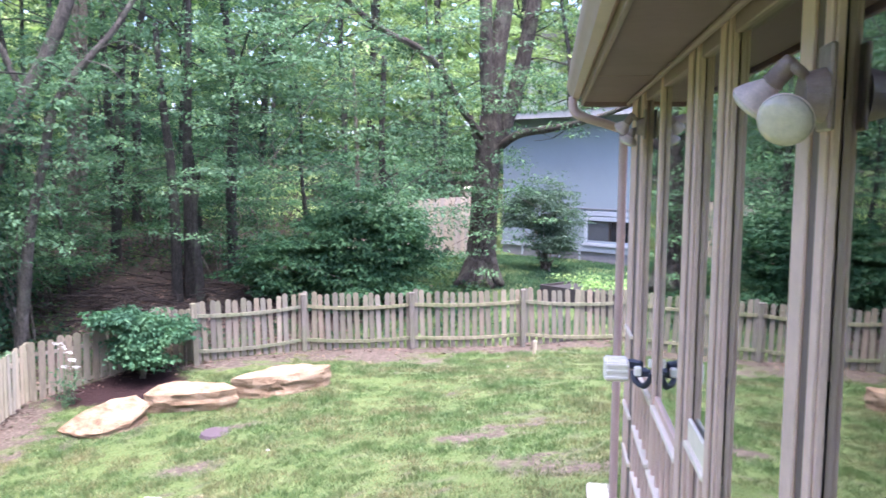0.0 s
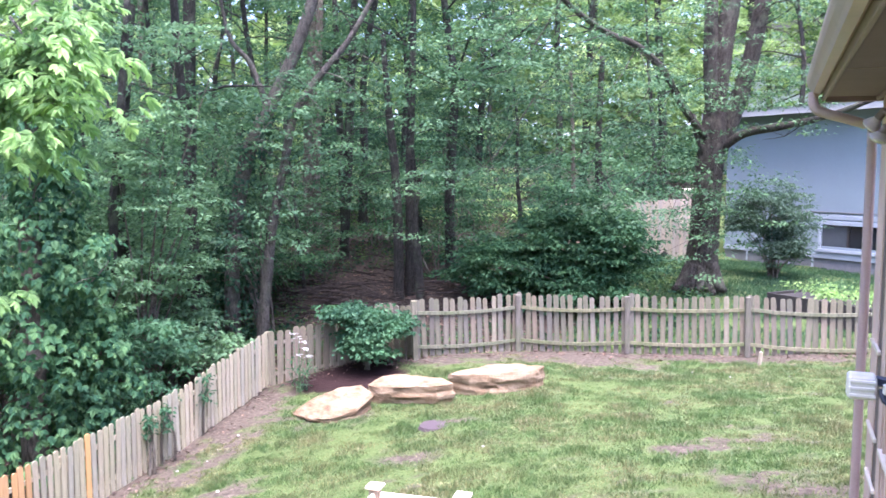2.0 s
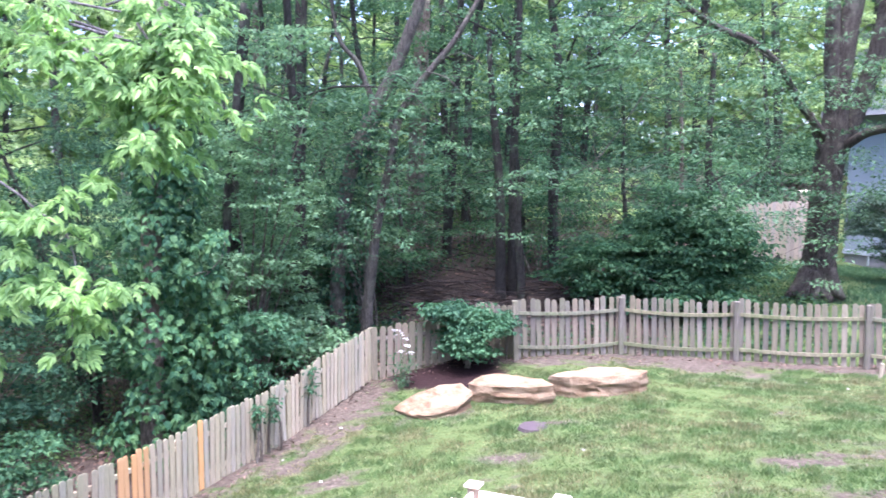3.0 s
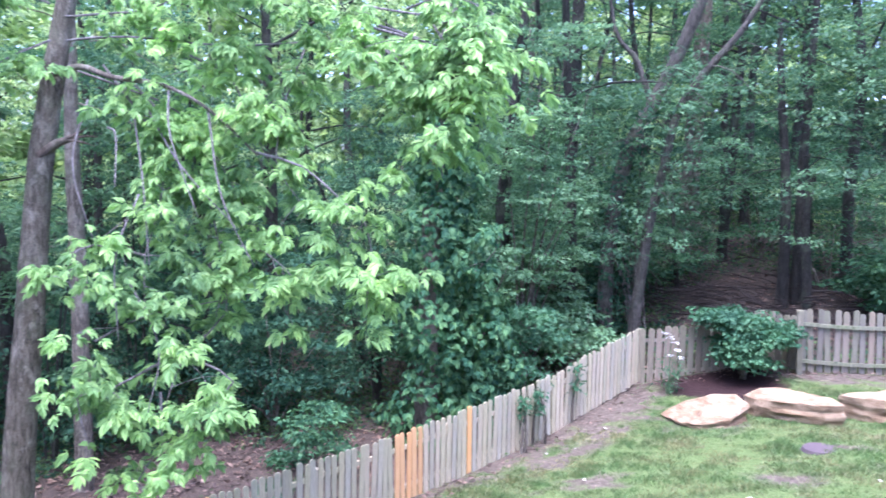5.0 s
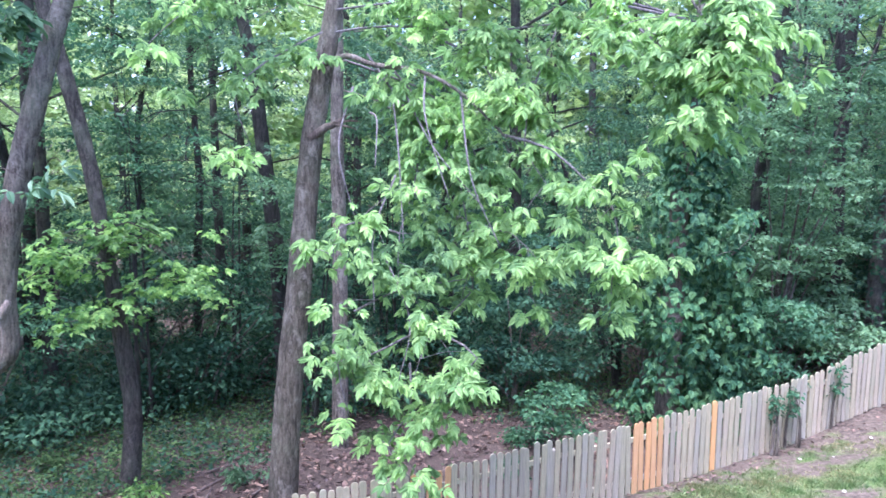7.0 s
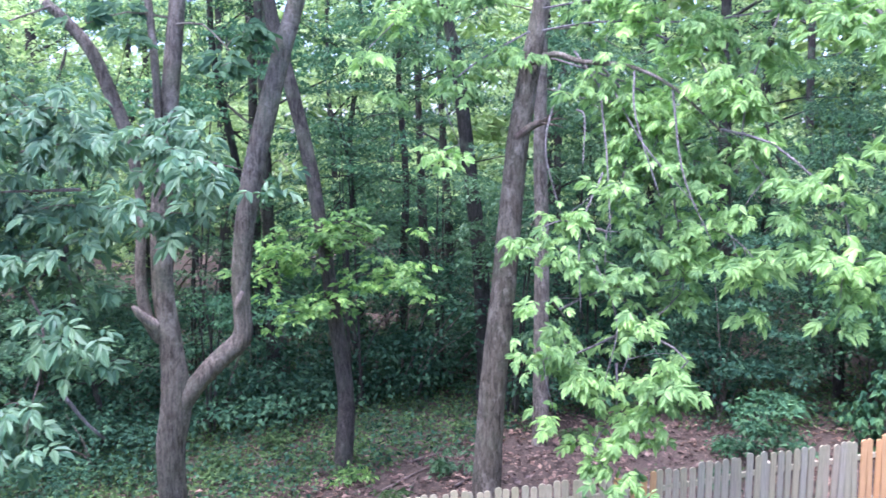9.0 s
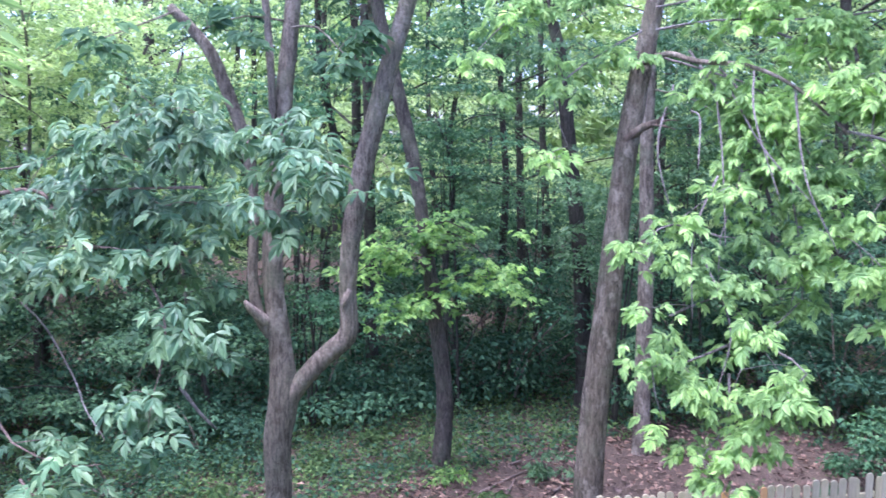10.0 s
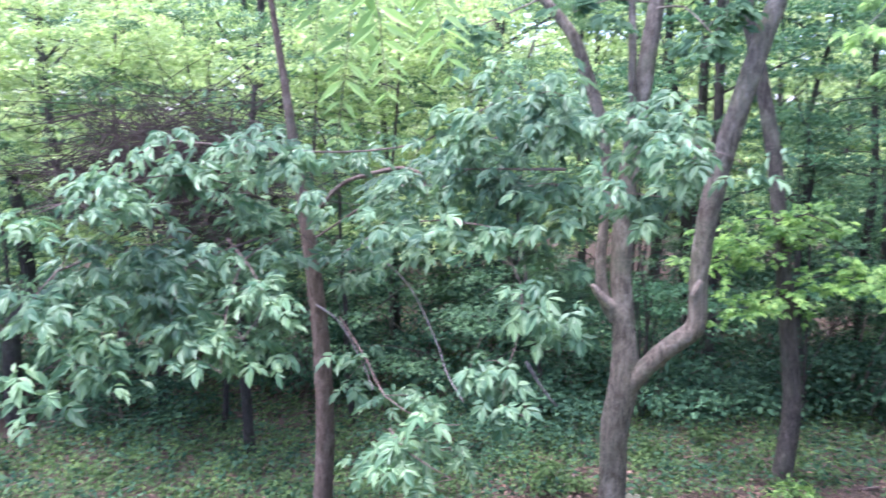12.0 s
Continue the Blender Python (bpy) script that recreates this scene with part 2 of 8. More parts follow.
SPLINTER = bark_mat("pale_split_wood", (0.12, 0.095, 0.075), (0.42, 0.36, 0.3))
DEADWOOD = bark_mat("dead_grey_wood", (0.07, 0.054, 0.046), (0.22, 0.175, 0.15))
LEAF_BRIGHT = leaf_mat("bright_green_leaves", [(0.15, 0.265, 0.1), (0.245, 0.41, 0.155), (0.37, 0.55, 0.21), (0.19, 0.33, 0.125)], 0.5, 0.6, 0.15)
LEAF_YOUNG = leaf_mat("yellow_green_leaves", [(0.1, 0.215, 0.06), (0.165, 0.32, 0.085), (0.26, 0.43, 0.12)], 0.5)
LEAF_CLIMB = leaf_mat("climbing_vine_leaves", [(0.03, 0.09, 0.048), (0.048, 0.125, 0.06), (0.075, 0.17, 0.075), (0.1, 0.2, 0.082)], 0.35, 0.6, 0.12)
LEAF_SHEEN = leaf_mat("glossy_cool_green_leaves", [(0.063, 0.137, 0.08), (0.106, 0.2, 0.117), (0.168, 0.27, 0.155), (0.087, 0.164, 0.09)], 0.4, 0.45, 0.25)
LEAF_HERB = leaf_mat("woodland_herb_leaves", [(0.048, 0.094, 0.038), (0.072, 0.132, 0.05), (0.105, 0.172, 0.064)], 0.4, 0.6, 0.08)
LEAF_FROND = leaf_mat("lime_frond_leaves", [(0.2, 0.33, 0.12), (0.27, 0.42, 0.16), (0.34, 0.49, 0.21)], 0.5, 0.6, 0.15)
LEAF_BLUISH = leaf_mat("cool_green_leaves", [(0.052, 0.115, 0.06), (0.086, 0.17, 0.088), (0.135, 0.235, 0.12), (0.068, 0.14, 0.07)], 0.4, 0.5, 0.15)
LEAF_MID = leaf_mat("mid_green_leaves", [(0.05, 0.11, 0.062), (0.077, 0.155, 0.084), (0.11, 0.198, 0.102), (0.06, 0.126, 0.07)], 0.45, 0.6, 0.08)
LEAF_DARK = leaf_mat("dark_green_leaves", [(0.025, 0.067, 0.041), (0.04, 0.094, 0.057), (0.062, 0.126, 0.07)], 0.3, 0.7, 0.05)
LEAF_VINE = leaf_mat("vine_leaves", [(0.037, 0.096, 0.05), (0.06, 0.143, 0.073), (0.102, 0.20, 0.094)], 0.35, 0.6, 0.08)
LEAF_SHRUB = leaf_mat("soft_shrub_leaves", [(0.042, 0.112, 0.06), (0.062, 0.147, 0.078), (0.09, 0.185, 0.098)], 0.4, 0.6, 0.1)
# Brighter version of the shrub green: open-yard light is put into the colour.
LEAF_EDGE_LIT = leaf_mat("soft_yard_lit_leaves", [(0.09, 0.18, 0.098), (0.135, 0.25, 0.134), (0.19, 0.315, 0.168), (0.11, 0.21, 0.112)], 0.45, 0.6, 0.1)
LEAF_GREY = leaf_mat("grey_green_leaves", [(0.055, 0.1, 0.068), (0.085, 0.14, 0.098), (0.125, 0.185, 0.135), (0.07, 0.12, 0.082)], 0.4, 0.6, 0.1)
# Sunlight on the farther foliage is put into this pale yellow-green.
LEAF_SUNLIT = leaf_mat("sunlit_tone_leaves", [(0.185, 0.295, 0.112), (0.275, 0.40, 0.158), (0.375, 0.49, 0.225)], 0.5)
LITTER = leaf_mat("dry_brown_leaves", [(0.08, 0.05, 0.04), (0.125, 0.082, 0.064), (0.22, 0.155, 0.122), (0.06, 0.04, 0.032)], 0.1, 0.8)
GRASS = grass_mat()
PETAL = plain("white_petals", (0.55, 0.56, 0.52), 0.6, 0.05, 30, bumpy=0)

# ---- builders ----
def empty(name, label="", category="", group="", kind="", at=None):
    ob = tagged(new(name), label, category, group, kind)
    if at is not None:
        ob.matrix_world = at if isinstance(at, Matrix) else Matrix.Translation(at)
    return ob


def link(name, me, material, parent=None, label=""):
    if material is not None:
        me.materials.append(material)
    ob = new(name, me)
    if parent is not None:
        ob.parent = parent
        ob.matrix_parent_inverse = Matrix()
    if label:
        ob["label"] = label
    return ob


def part(name, bm, material, parent=None, label="", smooth=False):
    me = bpy.data.meshes.new(name)
    bm.to_mesh(me)
    bm.free()
    if smooth:
        me.polygons.foreach_set("use_smooth", [True] * len(me.polygons))
    return link(name, me, material, parent, label)


def mesh_np(name, verts, faces, material, parent=None, label="", smooth=False):
    """A mesh from arrays: verts n x 3, faces m x 3 or m x 4."""
    verts, faces = np.asarray(verts, np.float32), np.asarray(faces, np.int32)
    me = bpy.data.meshes.new(name)
    k = faces.shape[1]
    me.vertices.add(len(verts))
    me.vertices.foreach_set("co", verts.ravel())
    me.loops.add(faces.size)
    me.loops.foreach_set("vertex_index", faces.ravel())
    me.polygons.add(len(faces))
    me.polygons.foreach_set("loop_start", np.arange(0, faces.size, k, dtype=np.int32))
    me.polygons.foreach_set("use_smooth", np.full(len(faces), smooth))
    me.update()
    me.validate()
    return link(name, me, material, parent, label)


def box(bm, x0, x1, y0, y1, z0, z1, bev=0.006, m=None):
    r = bmesh.ops.create_cube(bm, size=1)
    vs = r["verts"]
    for v in vs:
        v.co = Vector((x0 + (v.co.x + 0.5) * (x1 - x0), y0 + (v.co.y + 0.5) * (y1 - y0), z0 + (v.co.z + 0.5) * (z1 - z0)))
    if bev:
        es = list({e for v in vs for e in v.link_edges})
        out = bmesh.ops.bevel(bm, geom=es, offset=bev, segments=1, affect="EDGES")
        vs = list({v for f in out["faces"] for v in f.verts} | {v for v in vs if v.is_valid})
    if m is not None:
        bmesh.ops.transform(bm, matrix=m, verts=vs)
    return vs


def box_part(name, dims, material, parent=None, label="", bev=0.006, m=None):
    bm = bmesh.new()
    box(bm, *dims, bev=bev, m=m)
    return part(name, bm, material, parent, label)


def smooth_line(pts, radii, step):
    """Catmull-Rom points and radii along a line of knots."""
    P, R = np.asarray(pts, float), np.asarray(radii, float)
    E = np.vstack([2 * P[0] - P[1], P, 2 * P[-1] - P[-2]])
    out, rad = [], []
    for i in range(len(P) - 1):
        n = max(2, int(np.linalg.norm(P[i + 1] - P[i]) / step))
        for s in np.arange(n) / n:
            a, b, c, d = E[i : i + 4]
            out.append(0.5 * (2 * b + (c - a) * s + (2 * a - 5 * b + 4 * c - d) * s * s + (3 * b - a - 3 * c + d) * s**3))
            rad.append(R[i] + (R[i + 1] - R[i]) * s)
    return np.array(out + [P[-1]]), np.array(rad + [R[-1]])


def tube(pts, radii, sides=10, step=0.2, lumpy=0.07, seed=0):
    """Vertices and quads of a tapering round limb with an uneven skin."""
    rng = np.random.default_rng(seed)
    C, R = smooth_line(pts, radii, step)
    T = np.gradient(C, axis=0)
    T /= np.linalg.norm(T, axis=1)[:, None] + 1e-9
    up = np.array([1.0, 0, 0]) if abs(T[0][0]) < 0.8 else np.array([0, 1.0, 0])
    rings = []
    ang = np.linspace(0, 2 * np.pi, sides, endpoint=False)
    ridge = rng.uniform(-1, 1, sides)
    for i in range(len(C)):
        a = np.cross(T[i], up)
        a /= np.linalg.norm(a)
        b = np.cross(T[i], a)
        r = R[i] * (1 + lumpy * (ridge + 0.6 * rng.uniform(-1, 1, sides)))
        rings.append(C[i] + np.outer(np.cos(ang) * r, a) + np.outer(np.sin(ang) * r, b))
    V = np.vstack(rings + [C[-1:]])
    F = []
    for i in range(len(C) - 1):
        for j in range(sides):
            k = (j + 1) % sides
            F.append((i * sides + j, i * sides + k, (i + 1) * sides + k, (i + 1) * sides + j))
    tip, last = len(V) - 1, (len(C) - 1) * sides
    for j in range(0, sides, 2):
        F.append((last + j, last + (j + 1) % sides, last + (j + 2) % sides, tip))
    return V, np.array(F)


def join(chunks):
    V, F, n = [], [], 0
    for v, f in chunks:
        V.append(v)
        F.append(np.asarray(f) + n)
        n += len(v)
    return np.vstack(V), np.vstack(F)


def leaf_quads(pos, axis, normal, length, width, fold=0.18):
    """One folded, pointed leaf (a quad) for each place."""
    a = axis / (np.linalg.norm(axis, axis=1)[:, None] + 1e-9)
    s = np.cross(a, normal)
    s /= np.linalg.norm(s, axis=1)[:, None] + 1e-9
    n = np.cross(s, a)
    L, W = np.reshape(length, (-1, 1)), np.reshape(width, (-1, 1))
    V = np.stack([pos, pos + a * L * 0.42 + s * W * 0.5 + n * W * fold, pos + a * L - n * L * 0.12, pos + a * L * 0.42 - s * W * 0.5 + n * W * fold], 1).reshape(-1, 3)
    return V, np.arange(len(V)).reshape(-1, 4)


def sprays(centres, spread, per, size, seed=0, droop=0.35, flat=0.45, aspect=0.5, tilt=0.55, face=(0, 0, 1.0), tri=False):
    """Leaves in loose sprays round the given centres; tri: one small triangle for each leaf."""
    rng = np.random.default_rng(seed)
    C = np.repeat(np.asarray(centres, float), per, axis=0)
    n = len(C)
    off = rng.normal(0, 1, (n, 3)) * np.array([1, 1, flat]) * spread * 0.55
    ax = off * np.array([1, 1, 0.3]) + rng.normal(0, 0.35 * spread, (n, 3))
    ax[:, 2] -= droop * np.linalg.norm(ax[:, :2], axis=1)
    nm = rng.normal(0, tilt, (n, 3)) + np.array(face)
    L = size * rng.uniform(0.65, 1.3, n)
    wide = L * aspect * rng.uniform(0.8, 1.2, n)
    if tri:
        a = ax / (np.linalg.norm(ax, axis=1)[:, None] + 1e-9)
        s = np.cross(a, nm)
        s *= (wide / (np.linalg.norm(s, axis=1) + 1e-9))[:, None] * 0.5
        p = C + off
        return np.stack([p - s, p + s, p + a * L[:, None]], 1).reshape(-1, 3), np.arange(3 * n).reshape(-1, 3)
    return leaf_quads(C + off, ax, nm, L, wide)


def broad_leaves(pos, axis, normal, length, width, fold=0.16):
    """One broad leaf of two halves folded along its rib for each place."""
    a = axis / (np.linalg.norm(axis, axis=1)[:, None] + 1e-9)
    s = np.cross(a, normal)
    s /= np.linalg.norm(s, axis=1)[:, None] + 1e-9
    n = np.cross(s, a)
    L, W = np.reshape(length, (-1, 1)), np.reshape(width, (-1, 1))
    mid = pos + a * L * 0.5 - n * L * 0.02
    tip = pos + a * L - n * L * 0.16
    V = np.stack([pos, pos + a * L * 0.28 + s * W * 0.46 + n * W * fold, pos + a * L * 0.66 + s * W * 0.4 + n * W * fold * 0.6, tip, pos + a * L * 0.66 - s * W * 0.4 + n * W * fold * 0.6, pos + a * L * 0.28 - s * W * 0.46 + n * W * fold], 1).reshape(-1, 3)
    i = np.arange(0, len(V), 6)[:, None]
    return V, np.vstack([i + np.array([0, 1, 2, 3]), i + np.array([0, 3, 4, 5])])


def tufts(centres, spread, bunches, leaflets, size, seed=0, droop=0.8, aspect=0.42, face=(0, 0, 1.0)):
    """Compound leaves: leaflets fanned from common stalks, several stalks round each centre."""
    rng = np.random.default_rng(seed)
    C = np.repeat(np.asarray(centres, float), bunches, axis=0)
    n = len(C)
    off = rng.normal(0, 1, (n, 3)) * np.array([1, 1, 0.6]) * spread * 0.6
    d = off * np.array([1, 1, 0.2]) + rng.normal(0, 0.4 * spread, (n, 3)) + np.array(face) * spread * 0.5 * np.array([1, 1, 0])
    d[:, 2] = 0
    d /= np.linalg.norm(d, axis=1)[:, None] + 1e-9
    d[:, 2] -= droop * rng.uniform(0.5, 1.7, n)
    d /= np.linalg.norm(d, axis=1)[:, None]
    up = rng.normal(0, 0.28, (n, 3)) + np.array(face)
    s = np.cross(d, up)
    s /= np.linalg.norm(s, axis=1)[:, None] + 1e-9
    k = np.linspace(-1, 1, leaflets)
    big = size * rng.uniform(0.75, 1.2, n)
    pos, ax, nm, L = [], [], [], []
    for f in k:
        a = f * radians(62) + rng.normal(0, 0.16, n)
        pos.append(C + off + d * (big * 0.45 * (1 - abs(f)))[:, None])
        ax.append(d * np.cos(a)[:, None] + s * np.sin(a)[:, None] + rng.normal(0, 0.1, (n, 3)))
        nm.append(up + rng.normal(0, 0.22, (n, 3)))
        L.append(big * (1 - 0.28 * abs(f)) * rng.uniform(0.85, 1.1, n))
    L = np.concatenate(L)
    return broad_leaves(np.vstack(pos), np.vstack(ax), np.vstack(nm), L, L * aspect * rng.uniform(0.85, 1.15, len(L)))


def blob_points(n, centre, radii, seed=0, hollow=0.35):
    """Places in an uneven ellipsoid, more of them towards its skin."""
    rng = np.random.default_rng(seed)
    d = rng.normal(0, 1, (n, 3))
    d /= np.linalg.norm(d, axis=1)[:, None]
    lump = 1 + 0.22 * np.sin(3.1 * d[:, 0] * 2 + seed) * np.cos(2.3 * d[:, 1] * 2 + 1.7 * seed) + 0.12 * np.sin(5 * d[:, 2] + seed)
    r = rng.uniform(hollow**3, 1, n) ** (1 / 3) * lump
    return np.asarray(centre) + d * r[:, None] * np.asarray(radii)


def padded(centres, k, radius, rng):
    """Each centre becomes a flat, drooping pad of k places, as foliage lies in layers."""
    C = np.repeat(np.asarray(centres, float), k, axis=0)
    a, r = rng.uniform(0, 2 * np.pi, len(C)), np.sqrt(rng.uniform(0, 1, len(C))) * radius
    tip = np.repeat(rng.normal(0, 0.16, (len(centres), 2)), k, axis=0)
    x, y = r * np.cos(a), r * np.sin(a)
    return C + np.stack([x, y, tip[:, 0] * x + tip[:, 1] * y - 0.3 * r * r / radius + rng.normal(0, 0.03, len(C))], -1)


LAND = np.array([
    (0.5, 8.1, 0.55), (-0.7, 17.1, 0.1), (-2.9, 16.6, 0.04), (-5.1, 16.1, 0.0), (-6.9, 14.8, -0.06), (-9.3, 13.3, -0.5),
    (-9.3, 10.6, -1.04), (-9.3, 8.0, -1.33), (-9.3, 4.2, -1.62), (-6.2, 11.6, -0.38), (-3.9, 13.3, 0.0), (-13.1, 0.7, -1.76),
    (-19.6, 4, -2.1), (-34, 6, -1.6), (-8.6, 18, 0.5), (-9.8, 21, 1.2), (-2.15, 22, 0.75), (0.1, 26, 0.85), (10, 27, 1.0), (-2.2, 28.6, 0.9), (4, 24.5, 0.8),
    (3, 0, 0.9), (-10, -5, -1.75), (5, -22, 0.6), (-22, -20, -2.2), (-30, 28, 2.2), (-14, 34, 3.0), (6, 46, 3.6),
])


def _kernel(d):
    return d * d * np.log(d + 1e-6)


_n = len(LAND)
_A = np.zeros((_n + 3, _n + 3))
_A[:_n, :_n] = _kernel(np.hypot(LAND[:, None, 0] - LAND[None, :, 0], LAND[:, None, 1] - LAND[None, :, 1])) + 0.4 * np.eye(_n)
_A[:_n, _n:] = np.c_[np.ones(_n), LAND[:, :2]]
_A[_n:, :_n] = _A[:_n, _n:].T
LAND_W = np.linalg.solve(_A, np.r_[LAND[:, 2], 0, 0, 0])


def land(x, y):
    """Height of the ground; beyond 45 m it runs on level."""
    x, y = np.atleast_1d(np.asarray(x, float)), np.atleast_1d(np.asarray(y, float))
    k = np.minimum(1, 45 / (np.hypot(x, y) + 1e-6))
    x, y = x * k, y * k
    out = LAND_W[_n] + LAND_W[_n + 1] * x + LAND_W[_n + 2] * y
    for (px, py, _), w in zip(LAND, LAND_W):
        out = out + w * _kernel(np.hypot(x - px, y - py))
    return out


def gz(x, y):
    return float(land(x, y)[0])


# ---- ground ----
FENCE_LINE = [(6.0, 17.9), (1.75, 17.55), (-0.72, 17.1), (-2.97, 16.65), (-5.15, 16.2), (-6.88, 14.84), (-7.75, 15.05), (-8.15, 14.5), (-9.3, 13.27), (-9.3, 10.85), (-9.32, 8.4), (-9.36, 5.95), (-9.45, 3.5), (-9.6, 1.05), (-9.8, -1.4)]


def fence_distance(x, y):
    best = np.full(x.shape, 1e9)
    for (ax, ay), (bx, by) in zip(FENCE_LINE, FENCE_LINE[1:]):
        dx, dy = bx - ax, by - ay
        s = np.clip(((x - ax) * dx + (y - ay) * dy) / (dx * dx + dy * dy), 0, 1)
        best = np.minimum(best, np.hypot(x - ax - s * dx, y - ay - s * dy))
    return best


def in_yard(x, y):
    poly = FENCE_LINE + [(-7.5, -3.5), (-5.5, -6.0), (-4.5, -30), (6.0, -30)]
    inside = np.zeros(x.shape, bool)
    for (ax, ay), (bx, by) in zip(poly, poly[1:] + poly[:1]):
        if ay != by:
            inside ^= ((ay > y) != (by > y)) & (x < (bx - ax) * (y - ay) / (by - ay) + ax)
    return inside


WORN = [(-4.7, 10.07, 0.62, 0.34, 1.0), (-1.1, 10.4, 0.7, 0.16, 0.9), (-0.3, 10.85, 0.8, 0.14, 0.9), (0.5, 8.85, 0.4, 0.28, 0.7), (-0.2, 9.27, 0.45, 0.3, 0.5), (-8.75, 12.5, 0.5, 0.7, 0.9), (-3.0, 15.6, 2.2, 0.55, 0.55), (-5.0, 11.6, 0.5, 0.3, 0.4), (-3.2, 9.5, 0.5, 0.2, 0.6), (-7.2, 9.3, 0.55, 0.3, 0.8), (0.1, 11.5, 0.5, 0.2, 0.5), (-8.2, 10.3, 0.45, 0.9, 0.7), (-2.6, 10.6, 0.6, 0.12, 0.6), (-4.3, 14.7, 1.8, 0.45, 0.6), (-1.6, 8.3, 0.7, 0.2, 0.5), (-5.8, 8.6, 0.6, 0.25, 0.6)]


def bareness(x, y):
    """How worn the lawn is: 0 full grass, 1 bare soil."""
    n = np.array([0.6 * noise.noise((a * 0.5, b * 0.75, 0.4)) + 0.6 * noise.noise((a * 1.5, b * 2.2, 2)) + 0.6 * noise.noise((a * 4.1, b * 5.6, 7)) + 0.5 * noise.noise((a * 9.0, b * 12.0, 3)) for a, b in zip(x, y)])
    n = n + 0.4 * np.array([noise.noise((a * 0.7 + 3, b * 3.2 - a * 0.5, 9)) for a, b in zip(x, y)])
    d = fence_distance(x, y)
    worn = 0.2 + 0.62 * n + 0.72 * np.exp(-((d / 0.62) ** 2))
    for cx, cy, rx, ry, k in WORN:
        worn = worn + 0.58 * k * np.exp(-(((x - cx) / rx) ** 2 + ((y - cy) / ry) ** 2))
    return np.clip(worn, 0, 1)


def mulch_bed(x, y):
    """1 on the dark mulch round the corner shrub, falling to 0 at its ragged rim."""
    q = ((x + 8.0 + 0.25 * (y - 13.9)) / 1.35) ** 2 + ((y - 13.95) / 0.98) ** 2
    n = np.array([noise.noise((a * 2.1, b * 2.1, 5)) + 0.5 * noise.noise((a * 6.0, b * 6.0, 2)) for a, b in zip(np.ravel(x), np.ravel(y))]).reshape(np.shape(x))
    return np.clip((1.15 - q + 0.3 * n) * 3.0, 0, 1)


def build_ground():
    def axis(lo, hi, step):
        mid = np.arange(lo, hi, step)
        far = np.geomspace(1, 900, 22)
        return np.r_[lo - far[::-1], mid, hi + far]

    xs, ys = axis(-24, 8, 0.16), axis(-10, 30, 0.16)
    X, Y = np.meshgrid(xs, ys, indexing="ij")
    Z = land(X.ravel(), Y.ravel()).reshape(X.shape)
    rough = np.array([noise.noise((a * 0.9, b * 0.9, 0)) for a, b in zip(X.ravel(), Y.ravel())]).reshape(X.shape)
    yard = in_yard(X, Y)
    Z += rough * np.where(yard, 0.035, 0.09) * (np.hypot(X, Y) < 60)
    n, k = X.shape
    idx = np.arange(n * k).reshape(n, k)
    F = np.stack([idx[:-1, :-1], idx[1:, :-1], idx[1:, 1:], idx[:-1, 1:]], -1).reshape(-1, 4)
    ob = mesh_np("ground", np.stack([X, Y, Z], -1).reshape(-1, 3), F, GROUND, smooth=True)
    tagged(ob, "sloping lawn with bare patches and woodland floor beyond", "ground", kind="structure")
    d = fence_distance(X, Y)
    lawn_beyond = (X > -4.5) & (Y > 16.5)
    woods = np.where(yard | lawn_beyond, 0.0, np.clip(0.4 + d, 0, 1))
    near = yard & (X < 6) & (Y > 0)
    bare = np.zeros(X.shape)
    bare[near] = bareness(X[near], Y[near])
    mulch = np.zeros(X.shape)
    mulch[near] = mulch_bed(X[near], Y[near])
    col = np.stack([bare, mulch, woods, np.ones_like(bare)], -1).reshape(-1, 4).astype(np.float32)
    att = ob.data.attributes.new("cover", "FLOAT_COLOR", "POINT")
    att.data.foreach_set("color", col.ravel())
    return ob


build_ground()

# ---- picket fence ----
def picket_mesh(name, w, t, h):
    """A picket with a rounded head."""
    out = [(-w / 2, 0), (w / 2, 0), (w / 2, h - w * 0.42)]
    out += [(w / 2 * math.cos(a), h - w * 0.42 + w * 0.42 * math.sin(a)) for a in np.linspace(0.5, math.pi - 0.5, 5)]
    out += [(-w / 2, h - w * 0.42)]
    n = len(out)
    V = [(x, -t / 2, z) for x, z in out] + [(x, t / 2, z) for x, z in out]
    F = [tuple(range(n)), tuple(range(2 * n - 1, n - 1, -1))] + [(i, i + n, (i + 1) % n + n, (i + 1) % n) for i in range(n)]
    me = bpy.data.meshes.new(name)
    me.from_pydata(V, [], [f[::-1] for f in F])
    return me


